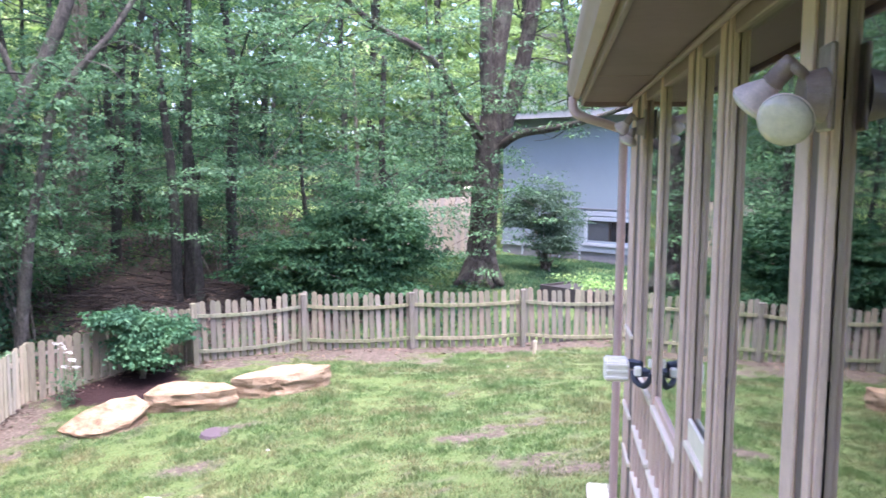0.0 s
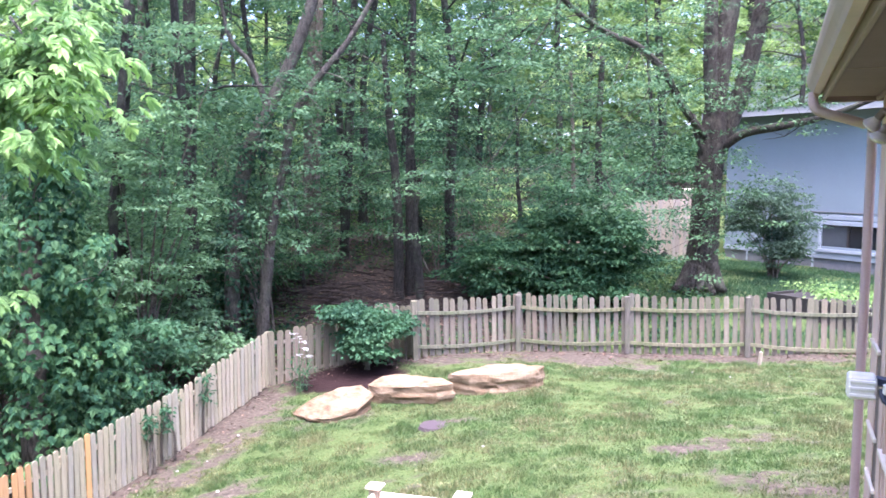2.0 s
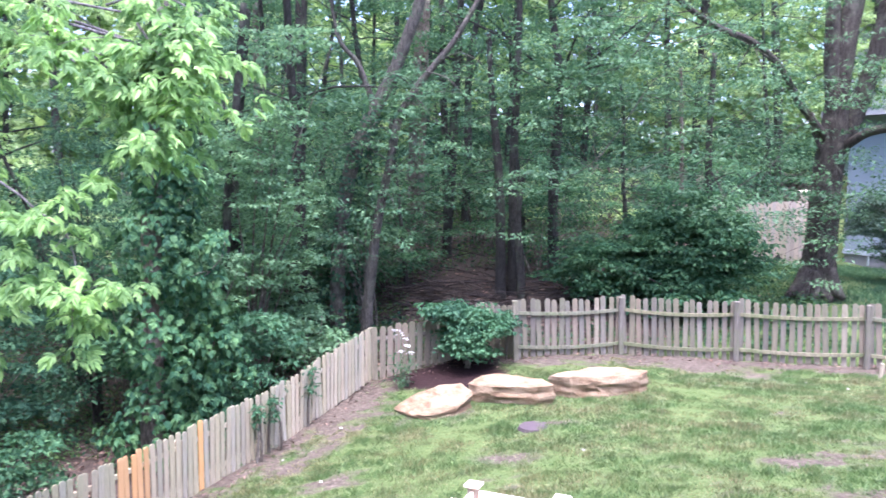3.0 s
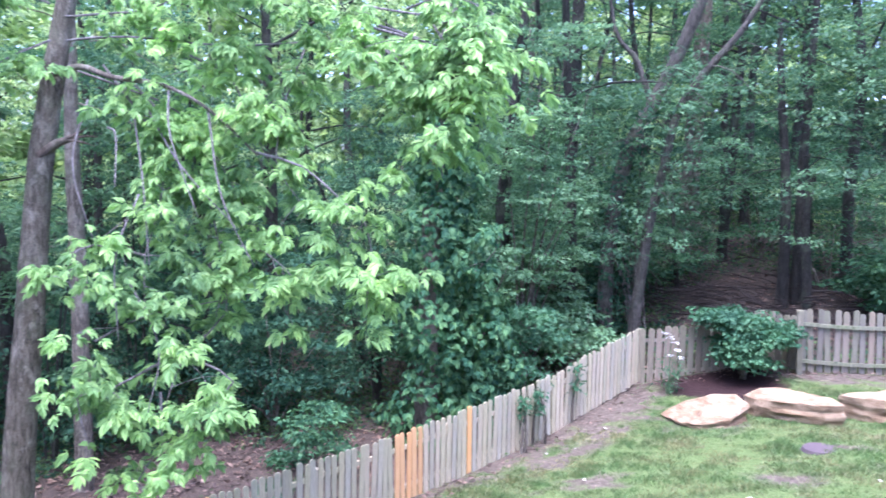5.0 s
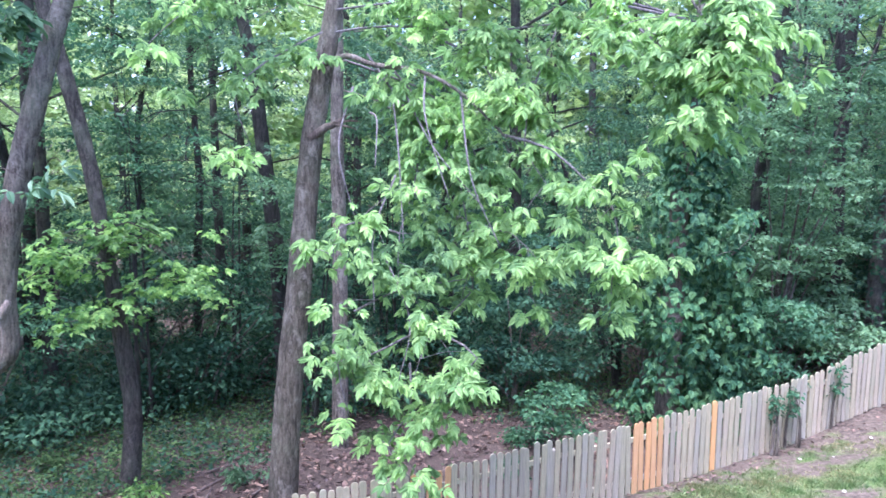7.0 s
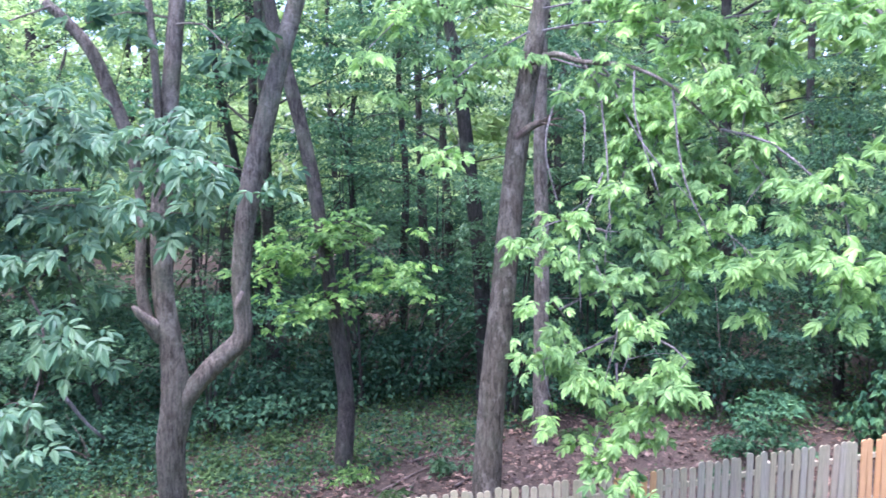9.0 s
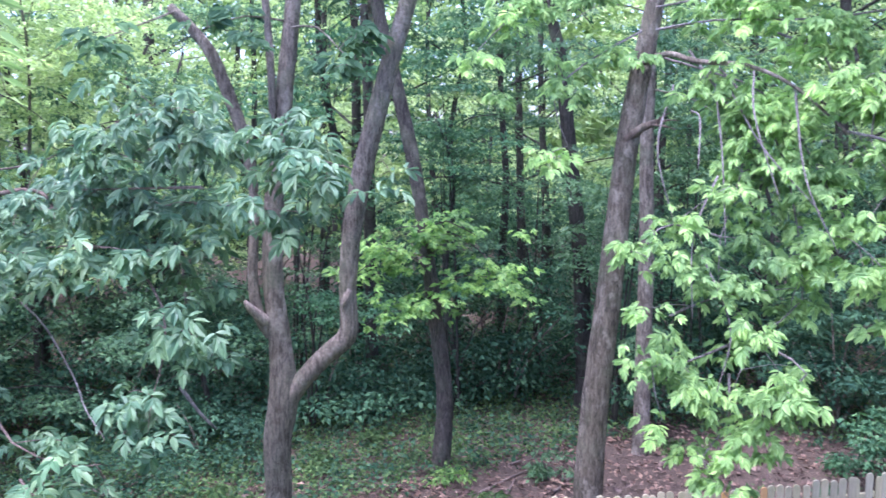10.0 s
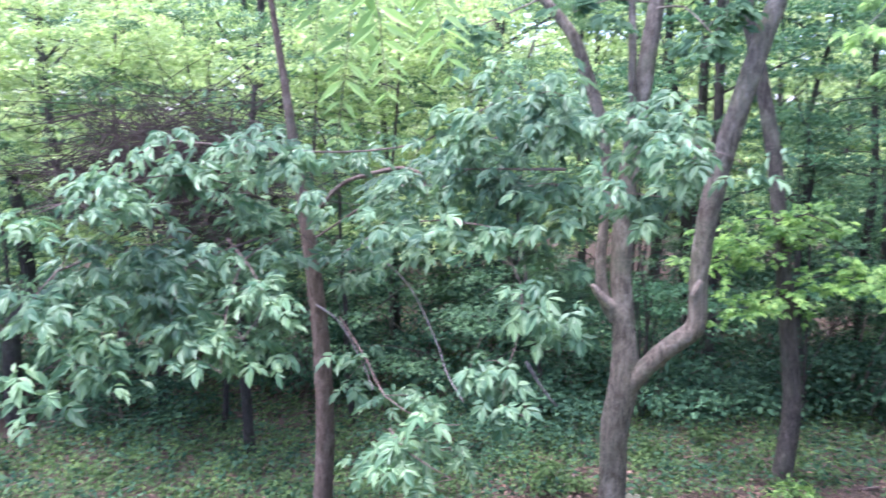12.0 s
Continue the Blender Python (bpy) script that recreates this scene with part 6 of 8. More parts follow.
twig(wood_tree, [(-14.04, 16.84, 6.13), (-14.22, 16.31, 6.36), (-14.38, 15.78, 6.04)])
finish(wood_tree)

wood_tree = tree_at((-12.43, 21.63), "dark slender woodland tree trunk", BARK_DARK, LEAF_MID, size=0.145, spread=0.4, per=23, density=2.2, name='wood_tree')
stem(wood_tree, [(-12.43, 21.63, 1.52), (-12.47, 21.61, 3.4), (-12.58, 21.54, 6.25), (-12.64, 21.51, 8.71)], [0.146, 0.137, 0.112, 0.087], name="trunk")
twig(wood_tree, [(-12.57, 21.55, 6.05), (-12.02, 21.64, 6.37), (-11.48, 21.73, 5.66)])
twig(wood_tree, [(-12.61, 21.53, 7.78), (-12.06, 21.73, 8.1), (-11.49, 21.94, 7.44)])
twig(wood_tree, [(-12.54, 21.57, 5.23), (-12.69, 20.73, 5.51), (-12.8, 19.91, 4.76)])
twig(wood_tree, [(-12.6, 21.53, 6.78), (-11.66, 21.36, 7.03), (-10.74, 21.15, 6.44)])
finish(wood_tree)

wood_tree = tree_at((-13.7, 22.03), "dark slender woodland tree trunk", BARK, LEAF_MID, size=0.145, spread=0.4, per=23, density=2.2, name='wood_tree')
stem(wood_tree, [(-13.7, 22.03, 1.26), (-13.69, 22.04, 2.24), (-13.69, 22.04, 3.73), (-13.61, 22.09, 6.34), (-13.53, 22.14, 8.9)], [0.196, 0.196, 0.178, 0.152, 0.109], name="trunk")
twig(wood_tree, [(-13.64, 22.07, 5.39), (-13.09, 21.97, 5.71), (-12.56, 21.84, 5.69)])
twig(wood_tree, [(-13.68, 22.05, 4.03), (-12.84, 21.9, 4.37), (-12.01, 21.74, 3.86)])
twig(wood_tree, [(-13.6, 22.1, 6.65), (-14.06, 21.39, 6.93), (-14.48, 20.69, 6.57)])
twig(wood_tree, [(-13.69, 22.04, 3.65), (-13.83, 21.55, 3.99), (-13.96, 21.06, 3.4)])
finish(wood_tree)

wood_tree = tree_at((-12.11, -7.93), "dark slender woodland tree trunk", BARK_DARK, LEAF_MID, size=0.145, spread=0.4, per=23, density=2.2, name='wood_tree')
stem(wood_tree, [(-12.11, -7.93, -1.51), (-12.08, -7.98, -0.11), (-12.05, -8.02, 1.25), (-12.16, -7.83, 2.66), (-12.23, -7.72, 4.31)], [0.102, 0.089, 0.087, 0.067, 0.048], name="trunk")
twig(wood_tree, [(-12.05, -8.01, 1.35), (-11.15, -7.81, 1.68), (-10.26, -7.58, 1.55)])
twig(wood_tree, [(-12.17, -7.82, 2.77), (-11.88, -7.89, 2.96), (-11.58, -7.96, 2.73)])
twig(wood_tree, [(-12.07, -7.99, 1.48), (-11.32, -7.3, 1.81), (-10.55, -6.64, 1.66)])
twig(wood_tree, [(-12.23, -7.72, 4.28), (-11.37, -7.43, 4.4), (-10.51, -7.13, 4.03)])
finish(wood_tree)

wood_tree = tree_at((-11.32, -12.12), "dark slender woodland tree trunk", BARK_DARK, LEAF_MID, size=0.145, spread=0.4, per=23, density=2.2, name='wood_tree')
stem(wood_tree, [(-11.32, -12.12, -0.08), (-11.54, -11.9, 0.7), (-11.52, -11.92, 1.7), (-11.44, -12, 2.88)], [0.168, 0.156, 0.132, 0.109], name="trunk")
twig(wood_tree, [(-11.53, -11.91, 0.96), (-10.86, -11.54, 1.29), (-10.19, -11.17, 1.3)])
twig(wood_tree, [(-11.49, -11.95, 2.1), (-11.41, -11.47, 2.32), (-11.29, -11.02, 1.92)])
twig(wood_tree, [(-11.46, -11.98, 2.67), (-11.36, -11.57, 2.88), (-11.24, -11.18, 2.47)])
twig(wood_tree, [(-11.52, -11.92, 1.26), (-11.19, -11.86, 1.51), (-10.84, -11.82, 1.25)])
finish(wood_tree)

wood_tree = tree_at((-19.09, -0.23), "dark slender woodland tree trunk", BARK, LEAF_MID, size=0.145, spread=0.4, per=23, density=2.2, name='wood_tree')
stem(wood_tree, [(-19.09, -0.23, -1.45), (-19.09, -0.37, 0.43), (-19.09, -0.51, 2.01), (-19.09, -0.45, 4.32), (-19.09, -0.4, 6.8)], [0.161, 0.145, 0.117, 0.091, 0.066], name="trunk")
twig(wood_tree, [(-19.09, -0.4, 6.58), (-18.18, -0.8, 6.68), (-17.26, -1.17, 6.51)])
twig(wood_tree, [(-19.09, -0.51, 2.06), (-18.23, -1.03, 2.38), (-17.35, -1.5, 2.04)])
twig(wood_tree, [(-19.09, -0.4, 6.8), (-18.74, -0.68, 6.99), (-18.38, -0.96, 6.66)])
twig(wood_tree, [(-19.09, -0.48, 2.99), (-18.22, -0.17, 3.27), (-17.33, 0.12, 2.78)])
finish(wood_tree)

wood_tree = tree_at((-23.72, 3.96), "dark slender woodland tree trunk", BARK_DARK, LEAF_MID, size=0.145, spread=0.4, per=23, density=2.2, name='wood_tree')
stem(wood_tree, [(-23.72, 3.96, -1.54), (-23.72, 3.93, 0.15), (-23.73, 3.87, 2.3), (-23.75, 3.79, 5.2), (-23.76, 3.71, 7.55)], [0.151, 0.149, 0.131, 0.099, 0.083], name="trunk")
twig(wood_tree, [(-23.74, 3.84, 3.3), (-23.65, 4.27, 3.62), (-23.56, 4.71, 3.44)])
twig(wood_tree, [(-23.75, 3.74, 6.66), (-23.39, 4.09, 6.93), (-23.02, 4.44, 6.72)])
twig(wood_tree, [(-23.75, 3.74, 6.43), (-23.84, 3.06, 6.74), (-23.9, 2.36, 6.27)])
twig(wood_tree, [(-23.73, 3.87, 2.24), (-23.07, 4.1, 2.59), (-22.42, 4.29, 2.51)])
finish(wood_tree)

# ---- woods in bulk ----
UNDERSTOREY = [(-12.92, -4.52, 0.9), (-14.74, -3.54, 1.1), (-16.86, -3.12, 1.3), (-17.1, -0.1, 1.1), (-18.5, 1.85, 1.2), (-19.2, 3.7, 1.2), (-27, 13, 1.8), (-30, 17, 2.0), (-33, 14, 2.0), (-28, 9, 1.8), (-34, 20, 2.1), (-25, 16, 1.7)]


def plant_woods():
    rng = np.random.default_rng(11)
    far_down = Matrix.Translation((0, 0, -200))
    kinds = [
        wild_tree("tall woodland tree with a ragged green crown", 21, 15, 0.17, BARK_DARK, LEAF_MID, 0.27, 270, 30, 0.138),
        wild_tree("slender woodland tree with a thin crown", 22, 13, 0.12, BARK_DARK, LEAF_MID, 0.24, 240, 30, 0.13),
        wild_tree("tall woodland tree in light green, sunlit-toned leaf", 23, 17, 0.2, BARK_DARK, LEAF_SUNLIT, 0.25, 290, 30, 0.15),
        wild_tree("low broad woodland tree in mid green leaf", 24, 9, 0.1, BARK_DARK, LEAF_MID, 0.12, 230, 30, 0.128),
    ]
    closed = wild_tree("tall woodland tree with an added shade crown out of view", 25, 14, 0.16, BARK_DARK, LEAF_MID, 0.3, 250, 30, 0.138)
    # Unseen leaf mass high over the trunk, added to darken the understorey.
    shade_canopy = blob_points(120, (0, 0, 11.5), (4.2, 4.2, 3.0), 7, 0.2)
    mesh_np("upper_crown", *sprays(shade_canopy, 0.8, 9, 0.42, 78, tri=True), LEAF_MID, closed)
    spots = []
    tries = 0
    while len(spots) < 90 and tries < 20000:
        tries += 1
        az, r = radians(rng.uniform(62, 262)), 17 + 43 * rng.uniform(0, 1) ** 0.75
        x, y = r * math.cos(az), r * math.sin(az)
        if x > -5 and 14 < y < 36 and x < 9:
            continue
        if in_yard(np.array([x]), np.array([y]))[0] or x > -6 and y < 19:
            continue
        if any((x - a) ** 2 + (y - b) ** 2 < (1.6 + 0.045 * r) ** 2 for a, b in spots):
            continue
        spots.append((x, y))
    for i in range(8):
        az, r = radians(112 + 3.4 * i + rng.uniform(-1, 1)), (22, 31, 27, 38)[i % 4] + rng.uniform(-1.5, 1.5)
        spots.append((r * math.cos(az), r * math.sin(az)))
    for i in range(9):
        az, r = radians(152 + 7.5 * i + rng.uniform(-2, 2)), (23, 31, 26, 34)[i % 4] + rng.uniform(-1, 1)
        spots.append((r * math.cos(az), r * math.sin(az)))
    sapling = wild_tree("young woodland tree in light green, sunlit-toned leaf", 27, 12, 0.06, BARK_MID, LEAF_SUNLIT, 0.42, 300, 30, 0.14)
    for az, r, k in ((203, 19.5, 0.8), (209, 18.5, 0.78), (215, 20.0, 0.8), (221, 18.0, 0.76), (227, 17.0, 0.72), (196, 21.5, 0.85), (232, 19.0, 0.8)):
        x, y = r * math.cos(radians(az)), r * math.sin(radians(az))
        m = Matrix.Translation((x, y, gz(x, y))) @ Matrix.Rotation(rng.uniform(0, 6.28), 4, "Z") @ Matrix.Diagonal((k * 1.15, k * 1.15, k * 1.1, 1))
        if az == 203:
            sapling.matrix_world = m
        else:
            copy_thing(sapling, m)
    for x, y in ((-5.5, 37.5), (-2.6, 41.0), (1.6, 43.5), (-8.5, 35.0), (-4.2, 45.5)):
        s = rng.uniform(0.9, 1.15)
        copy_thing(kinds[2], Matrix.Translation((x, y, gz(x, y))) @ Matrix.Rotation(rng.uniform(0, 6.28), 4, "Z") @ Matrix.Diagonal((s, s, s, 1)))
    for i, (x, y) in enumerate(spots):
        r = math.hypot(x, y)
        az = math.degrees(math.atan2(y, x)) % 360
        k = kinds[2 if (az > 150 and r > 24 and i % 2) or (r > 40 and i % 2) else (0, 1, 3)[i % 3]]
        s = rng.uniform(0.85, 1.25)
        m = Matrix.Translation((x, y, gz(x, y))) @ Matrix.Rotation(rng.uniform(0, 6.28), 4, "Z") @ Matrix.Diagonal((s, s, s * rng.uniform(0.95, 1.15), 1))
        if i >= len(spots) - 9:
            copy_thing(kinds[2], m)
        elif i >= len(spots) - 17:
            if i == len(spots) - 17:
                closed.matrix_world = m
            else:
                copy_thing(closed if i < len(spots) - 13 else kinds[1], m)
        elif i < 4:
            kinds[i].matrix_world = m
        else:
            copy_thing(k, m)
    shrubs = [
        bush("woodland_shrub", "dark leafy understorey shrub in the woods", (-20, 9), [(-20, 9, -1.1, 1.2, 1.2, 0.9, 90)], LEAF_DARK, 34, 0.08, 0.34, 0.6, 31, tri=True, pad=0.5),
        bush("woodland_shrub", "mid green understorey shrub in the woods", (-24, 3), [(-24, 3, -1.0, 1.4, 1.3, 1.1, 95)], LEAF_VINE, 34, 0.08, 0.34, 0.55, 32, tri=True, pad=0.5),
        bush("woodland_shrub", "cool green understorey shrub in the woods", (-20, -6), [(-20, -6, -0.9, 1.3, 1.3, 1.2, 95)], LEAF_DARK, 34, 0.08, 0.34, 0.55, 33, tri=True, pad=0.5),
    ]
    for s in shrubs:
        s["group"] = "shrubs of the woods"
    n = 0
    while n < 150:
        az, r = radians(rng.uniform(84, 262)), 14.5 + 34 * rng.uniform(0, 1) ** 0.75
        x, y = r * math.cos(az), r * math.sin(az)
        if in_yard(np.array([x]), np.array([y]))[0] or fence_distance(np.array([x]), np.array([y]))[0] < 1.3 or (x > -4 and y > 14):
            continue
        if -16 < x < -10 and -4 < y < 9.5 or (-12 < x < -6 and 15 < y < 20):
            continue
        n += 1
        s = rng.uniform(0.6, 1.1) + 0.018 * r
        copy_thing(shrubs[n % 3], Matrix.Translation((x, y, gz(x, y))) @ Matrix.Rotation(rng.uniform(0, 6.28), 4, "Z") @ Matrix.Diagonal((s, s, s * rng.uniform(0.7, 1.2), 1)))
    for i in range(16):
        az, r = radians(110 + 1.7 * i + rng.uniform(-1, 1)), rng.uniform(20, 31)
        x, y = r * math.cos(az), r * math.sin(az)
        s = rng.uniform(0.9, 1.4)
        copy_thing(shrubs[1], Matrix.Translation((x, y, gz(x, y))) @ Matrix.Rotation(rng.uniform(0, 6.28), 4, "Z") @ Matrix.Diagonal((s, s, s * rng.uniform(0.7, 1.1), 1)))
    # Trees above keep these dim, so sunlight is put into their leaf colour.
    sunlit_shrub = bush("woodland_shrub", "shrub in leaf coloured as in a sunlit clearing", (-21, 22), [(-21, 22, 1.2, 1.5, 1.4, 1.0, 100)], LEAF_SUNLIT, 30, 0.09, 0.34, 0.6, 34, tri=True, pad=0.5)
    sunlit_shrub["group"] = "shrubs of the woods"
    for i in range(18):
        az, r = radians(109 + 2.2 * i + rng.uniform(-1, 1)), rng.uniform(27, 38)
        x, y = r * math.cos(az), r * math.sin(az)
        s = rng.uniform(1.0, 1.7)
        copy_thing(sunlit_shrub, Matrix.Translation((x, y, gz(x, y))) @ Matrix.Rotation(rng.uniform(0, 6.28), 4, "Z") @ Matrix.Diagonal((s, s, s * rng.uniform(0.8, 1.3), 1)))
    for i in range(26):
        az, r = radians(150 + 3.0 * i + rng.uniform(-1.2, 1.2)), (17.5, 21, 25, 19)[i % 4] + rng.uniform(-1, 1)
        x, y = r * math.cos(az), r * math.sin(az)
        s = rng.uniform(1.15, 1.6)
        copy_thing(shrubs[(i % 2) * 2], Matrix.Translation((x, y, gz(x, y))) @ Matrix.Rotation(rng.uniform(0, 6.28), 4, "Z") @ Matrix.Diagonal((s, s, s * rng.uniform(0.9, 1.3), 1)))
    for x, y, s in UNDERSTOREY:
        copy_thing(shrubs[0], Matrix.Translation((x, y, gz(x, y))) @ Matrix.Rotation(rng.uniform(0, 6.28), 4, "Z") @ Matrix.Diagonal((s, s, s * rng.uniform(0.75, 1.0), 1)))
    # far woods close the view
    for lo, hi, n, leaf, label in ((55, 265, 10400, LEAF_SUNLIT, "distant woods in light green, sunlit-toned leaf"),):
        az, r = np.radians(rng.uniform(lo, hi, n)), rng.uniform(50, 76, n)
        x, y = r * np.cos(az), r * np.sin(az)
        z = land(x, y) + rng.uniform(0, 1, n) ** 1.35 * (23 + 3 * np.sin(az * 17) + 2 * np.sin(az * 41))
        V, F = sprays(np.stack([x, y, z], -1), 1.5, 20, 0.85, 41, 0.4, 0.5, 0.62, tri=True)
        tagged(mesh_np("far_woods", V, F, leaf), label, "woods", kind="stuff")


plant_woods()


# ---- woodland floor ----
def floor_cover():
    rng = np.random.default_rng(5)
    n = 62000
    az, r = np.radians(rng.uniform(95, 235, n)), 9 + 27 * rng.uniform(0, 1, n) ** 1.15
    x, y = r * np.cos(az), r * np.sin(az)
    keep = ~in_yard(x, y) & (fence_distance(x, y) > 0.15)
    x, y = x[keep], y[keep]

    def brownness(x, y):
        patch = np.array([noise.noise((a * 0.28, b * 0.28, 3.0)) + 0.4 * noise.noise((a * 1.3, b * 1.3, 1.0)) for a, b in zip(x, y)])
        return patch + 0.95 * np.exp(-(((x + 12.0) / 2.8) ** 2 + ((y - 3.2) / 2.8) ** 2)) + 0.5 * np.exp(-(((np.hypot(x, y) - 10.6) / 1.1) ** 2)) + 0.9 * np.exp(-(((x + 11.6) / 1.8) ** 2 + ((y - 8.0) / 1.9) ** 2)) + 1.2 * np.exp(-(((x + 9.5) / 3) ** 2 + ((y - 17.8) / 2.2) ** 2)) + rng.normal(0, 0.15, len(x)) - 0.27

    brown = brownness(x, y) > 0
    g = ~brown
    half = rng.uniform(0, 1, len(x)) < 0.28
    for sel, leaf, size, label in ((g & half, LEAF_DARK, 0.09, "low dark green plants on the woodland floor"), (g & ~half, LEAF_HERB, 0.07, "low fresh green herbs on the woodland floor")):
        cx, cy = x[sel], y[sel]
        c = np.stack([cx, cy, land(cx, cy) + rng.uniform(0.03, 0.3, sel.sum()) ** 1.2], -1)
        tagged(mesh_np("ground_cover", *sprays(c, 0.17, 8, size, 6, 0.2, 0.5, 0.7, 0.6, tri=True), leaf), label, "ground cover", kind="stuff")
    n = 70000
    az, r = np.radians(rng.uniform(95, 235, n)), 9 + 22 * rng.uniform(0, 1, n) ** 1.1
    x, y = r * np.cos(az), r * np.sin(az)
    keep = ~in_yard(x, y) & (fence_distance(x, y) > 0.15)
    x, y = x[keep], y[keep]
    k = brownness(x, y) > -0.12
    pos = np.stack([x[k], y[k], land(x[k], y[k]) + rng.uniform(0.03, 0.11, k.sum())], -1)
    m = len(pos)
    ax = rng.normal(0, 1, (m, 3)) * np.array([1, 1, 0.22])
    nm = rng.normal(0, 0.3, (m, 3)) + np.array([0, 0, 1.0])
    L = rng.uniform(0.05, 0.15, m)
    tagged(mesh_np("leaf_litter", *leaf_quads(pos, ax, nm, L, L * rng.uniform(0.25, 0.7, m)), LITTER), "dry brown leaf litter on the woodland floor", "leaf litter", kind="stuff")


floor_cover()


# ---- grass ----
def grow_grass():
    rng = np.random.default_rng(2)
    n = 430000
    x, y = rng.uniform(-9.3, 3.5, n), rng.uniform(5.5, 17.6, n)
    keep = in_yard(x, y)
    x, y = x[keep], y[keep]
    worn = bareness(x, y)
    bed = mulch_bed(x, y) > 0.3
    keep = (worn + rng.normal(0, 0.15, len(x)) < 0.62) & ~bed
    x, y, worn = x[keep], y[keep], worn[keep]
    m = len(x)
    p = np.stack([x, y, land(x, y) - 0.01], -1)
    tuft = np.array([noise.noise((a * 2.3, b * 3.0, 6)) + 0.7 * noise.noise((a * 6.5, b * 7.5, 1)) for a, b in zip(x, y)])
    h = rng.uniform(0.025, 0.062, m) * (1.3 - 0.9 * worn) * np.clip(1 + 0.9 * tuft, 0.35, 2.0)
    a = rng.uniform(0, 2 * np.pi, m)
    side = np.stack([np.cos(a), np.sin(a), np.zeros(m)], -1) * 0.007
    tip = p + np.stack([rng.normal(0, 0.025, m), rng.normal(0, 0.025, m), h], -1)
    V = np.stack([p - side, p + side, tip], 1).reshape(-1, 3)
    tagged(mesh_np("grass", V, np.arange(len(V)).reshape(-1, 3), GRASS), "patchy yellow-green lawn grass", "grass", kind="stuff")


grow_grass()


def fence_debris():
    """Dead leaves and twigs that gather along the foot of the fence."""
    rng = np.random.default_rng(44)
    n = 26000
    x, y = rng.uniform(-9.3, 3.5, n), rng.uniform(4.5, 17.6, n)
    d = fence_distance(x, y)
    keep = in_yard(x, y) & (rng.uniform(0, 1, n) < np.exp(-((d / 0.45) ** 2)))
    x, y = x[keep], y[keep]
    m = len(x)
    ax = rng.normal(0, 1, (m, 3)) * np.array([1, 1, 0.2])
    L = rng.uniform(0.03, 0.12, m)
    V, F = leaf_quads(np.stack([x, y, land(x, y) + rng.uniform(0.02, 0.05, m)], -1), ax, rng.normal(0, 0.3, (m, 3)) + np.array([0, 0, 1.0]), L, L * rng.uniform(0.12, 0.6, m))
    tagged(mesh_np("dead_leaves", V, F, LITTER), "dead leaves and twigs along the fence foot", "leaf litter", kind="stuff")


fence_debris()


def neighbour_grass():
    rng = np.random.default_rng(12)
    n = 60000
    x, y = rng.uniform(-4.5, 6, n), rng.uniform(17.8, 28, n)
    p = np.stack([x, y, land(x, y) - 0.01], -1)
    a = rng.uniform(0, 2 * np.pi, n)
    side = np.stack([np.cos(a), np.sin(a), np.zeros(n)], -1) * 0.014
    tip = p + np.stack([rng.normal(0, 0.03, n), rng.normal(0, 0.03, n), rng.uniform(0.05, 0.13, n)], -1)
    V = np.stack([p - side, p + side, tip], 1).reshape(-1, 3)
    # Darker green blades: the trees' shade is put into their colour.
    tagged(mesh_np("shade_grass", V, np.arange(len(V)).reshape(-1, 3), LEAF_MID), "grass beyond the fence, coloured darker for tree shade", "grass", kind="stuff")


neighbour_grass()


# ---- shrubs round the fence ----
bush("round_shrub", "large dense dark green shrub behind the picket fence", (-5.0, 19.4), [(-6.5, 18.9, 1.5, 1.3, 1.0, 1.0, 300), (-5.05, 19.3, 1.9, 1.6, 1.1, 1.25, 420), (-4.15, 19.6, 1.9, 1.1, 1.0, 1.1, 300), (-4.7, 19.8, 2.7, 1.3, 0.9, 0.7, 190), (-5.2, 18.9, 0.8, 2.2, 0.9, 0.6, 200), (-3.8, 18.9, 2.4, 0.75, 0.6, 0.5, 80)], LEAF_VINE, 26, 0.105, 0.22, 0.6, 51, pad=0.42)
bush("corner_shrub", "broad green leafy shrub in the fence corner", (-7.75, 14.3), [(-7.9, 14.15, 0.92, 0.6, 0.4, 0.2, 150), (-7.25, 14.4, 0.72, 0.55, 0.4, 0.18, 120), (-8.05, 13.95, 0.93, 0.32, 0.3, 0.12, 50), (-7.65, 14.1, 0.5, 0.66, 0.36, 0.18, 110), (-7.6, 14.05, 0.28, 0.55, 0.3, 0.16, 110)], LEAF_SHRUB, 14, 0.085, 0.14, 0.8, 52, pad=0.26)
bush("house_shrub", "loose grey-green shrub against the blue house", (-0.4, 24.4), [(-0.75, 24.3, 2.75, 0.95, 0.7, 0.75, 260), (-0.05, 24.4, 2.3, 0.65, 0.6, 0.9, 220), (-1.3, 24.3, 2.7, 0.5, 0.5, 0.6, 110), (-0.4, 24.35, 1.75, 0.7, 0.5, 0.5, 150)], LEAF_GREY, 17, 0.09, 0.22, 0.5, 53, stems=14, pad=0.32)
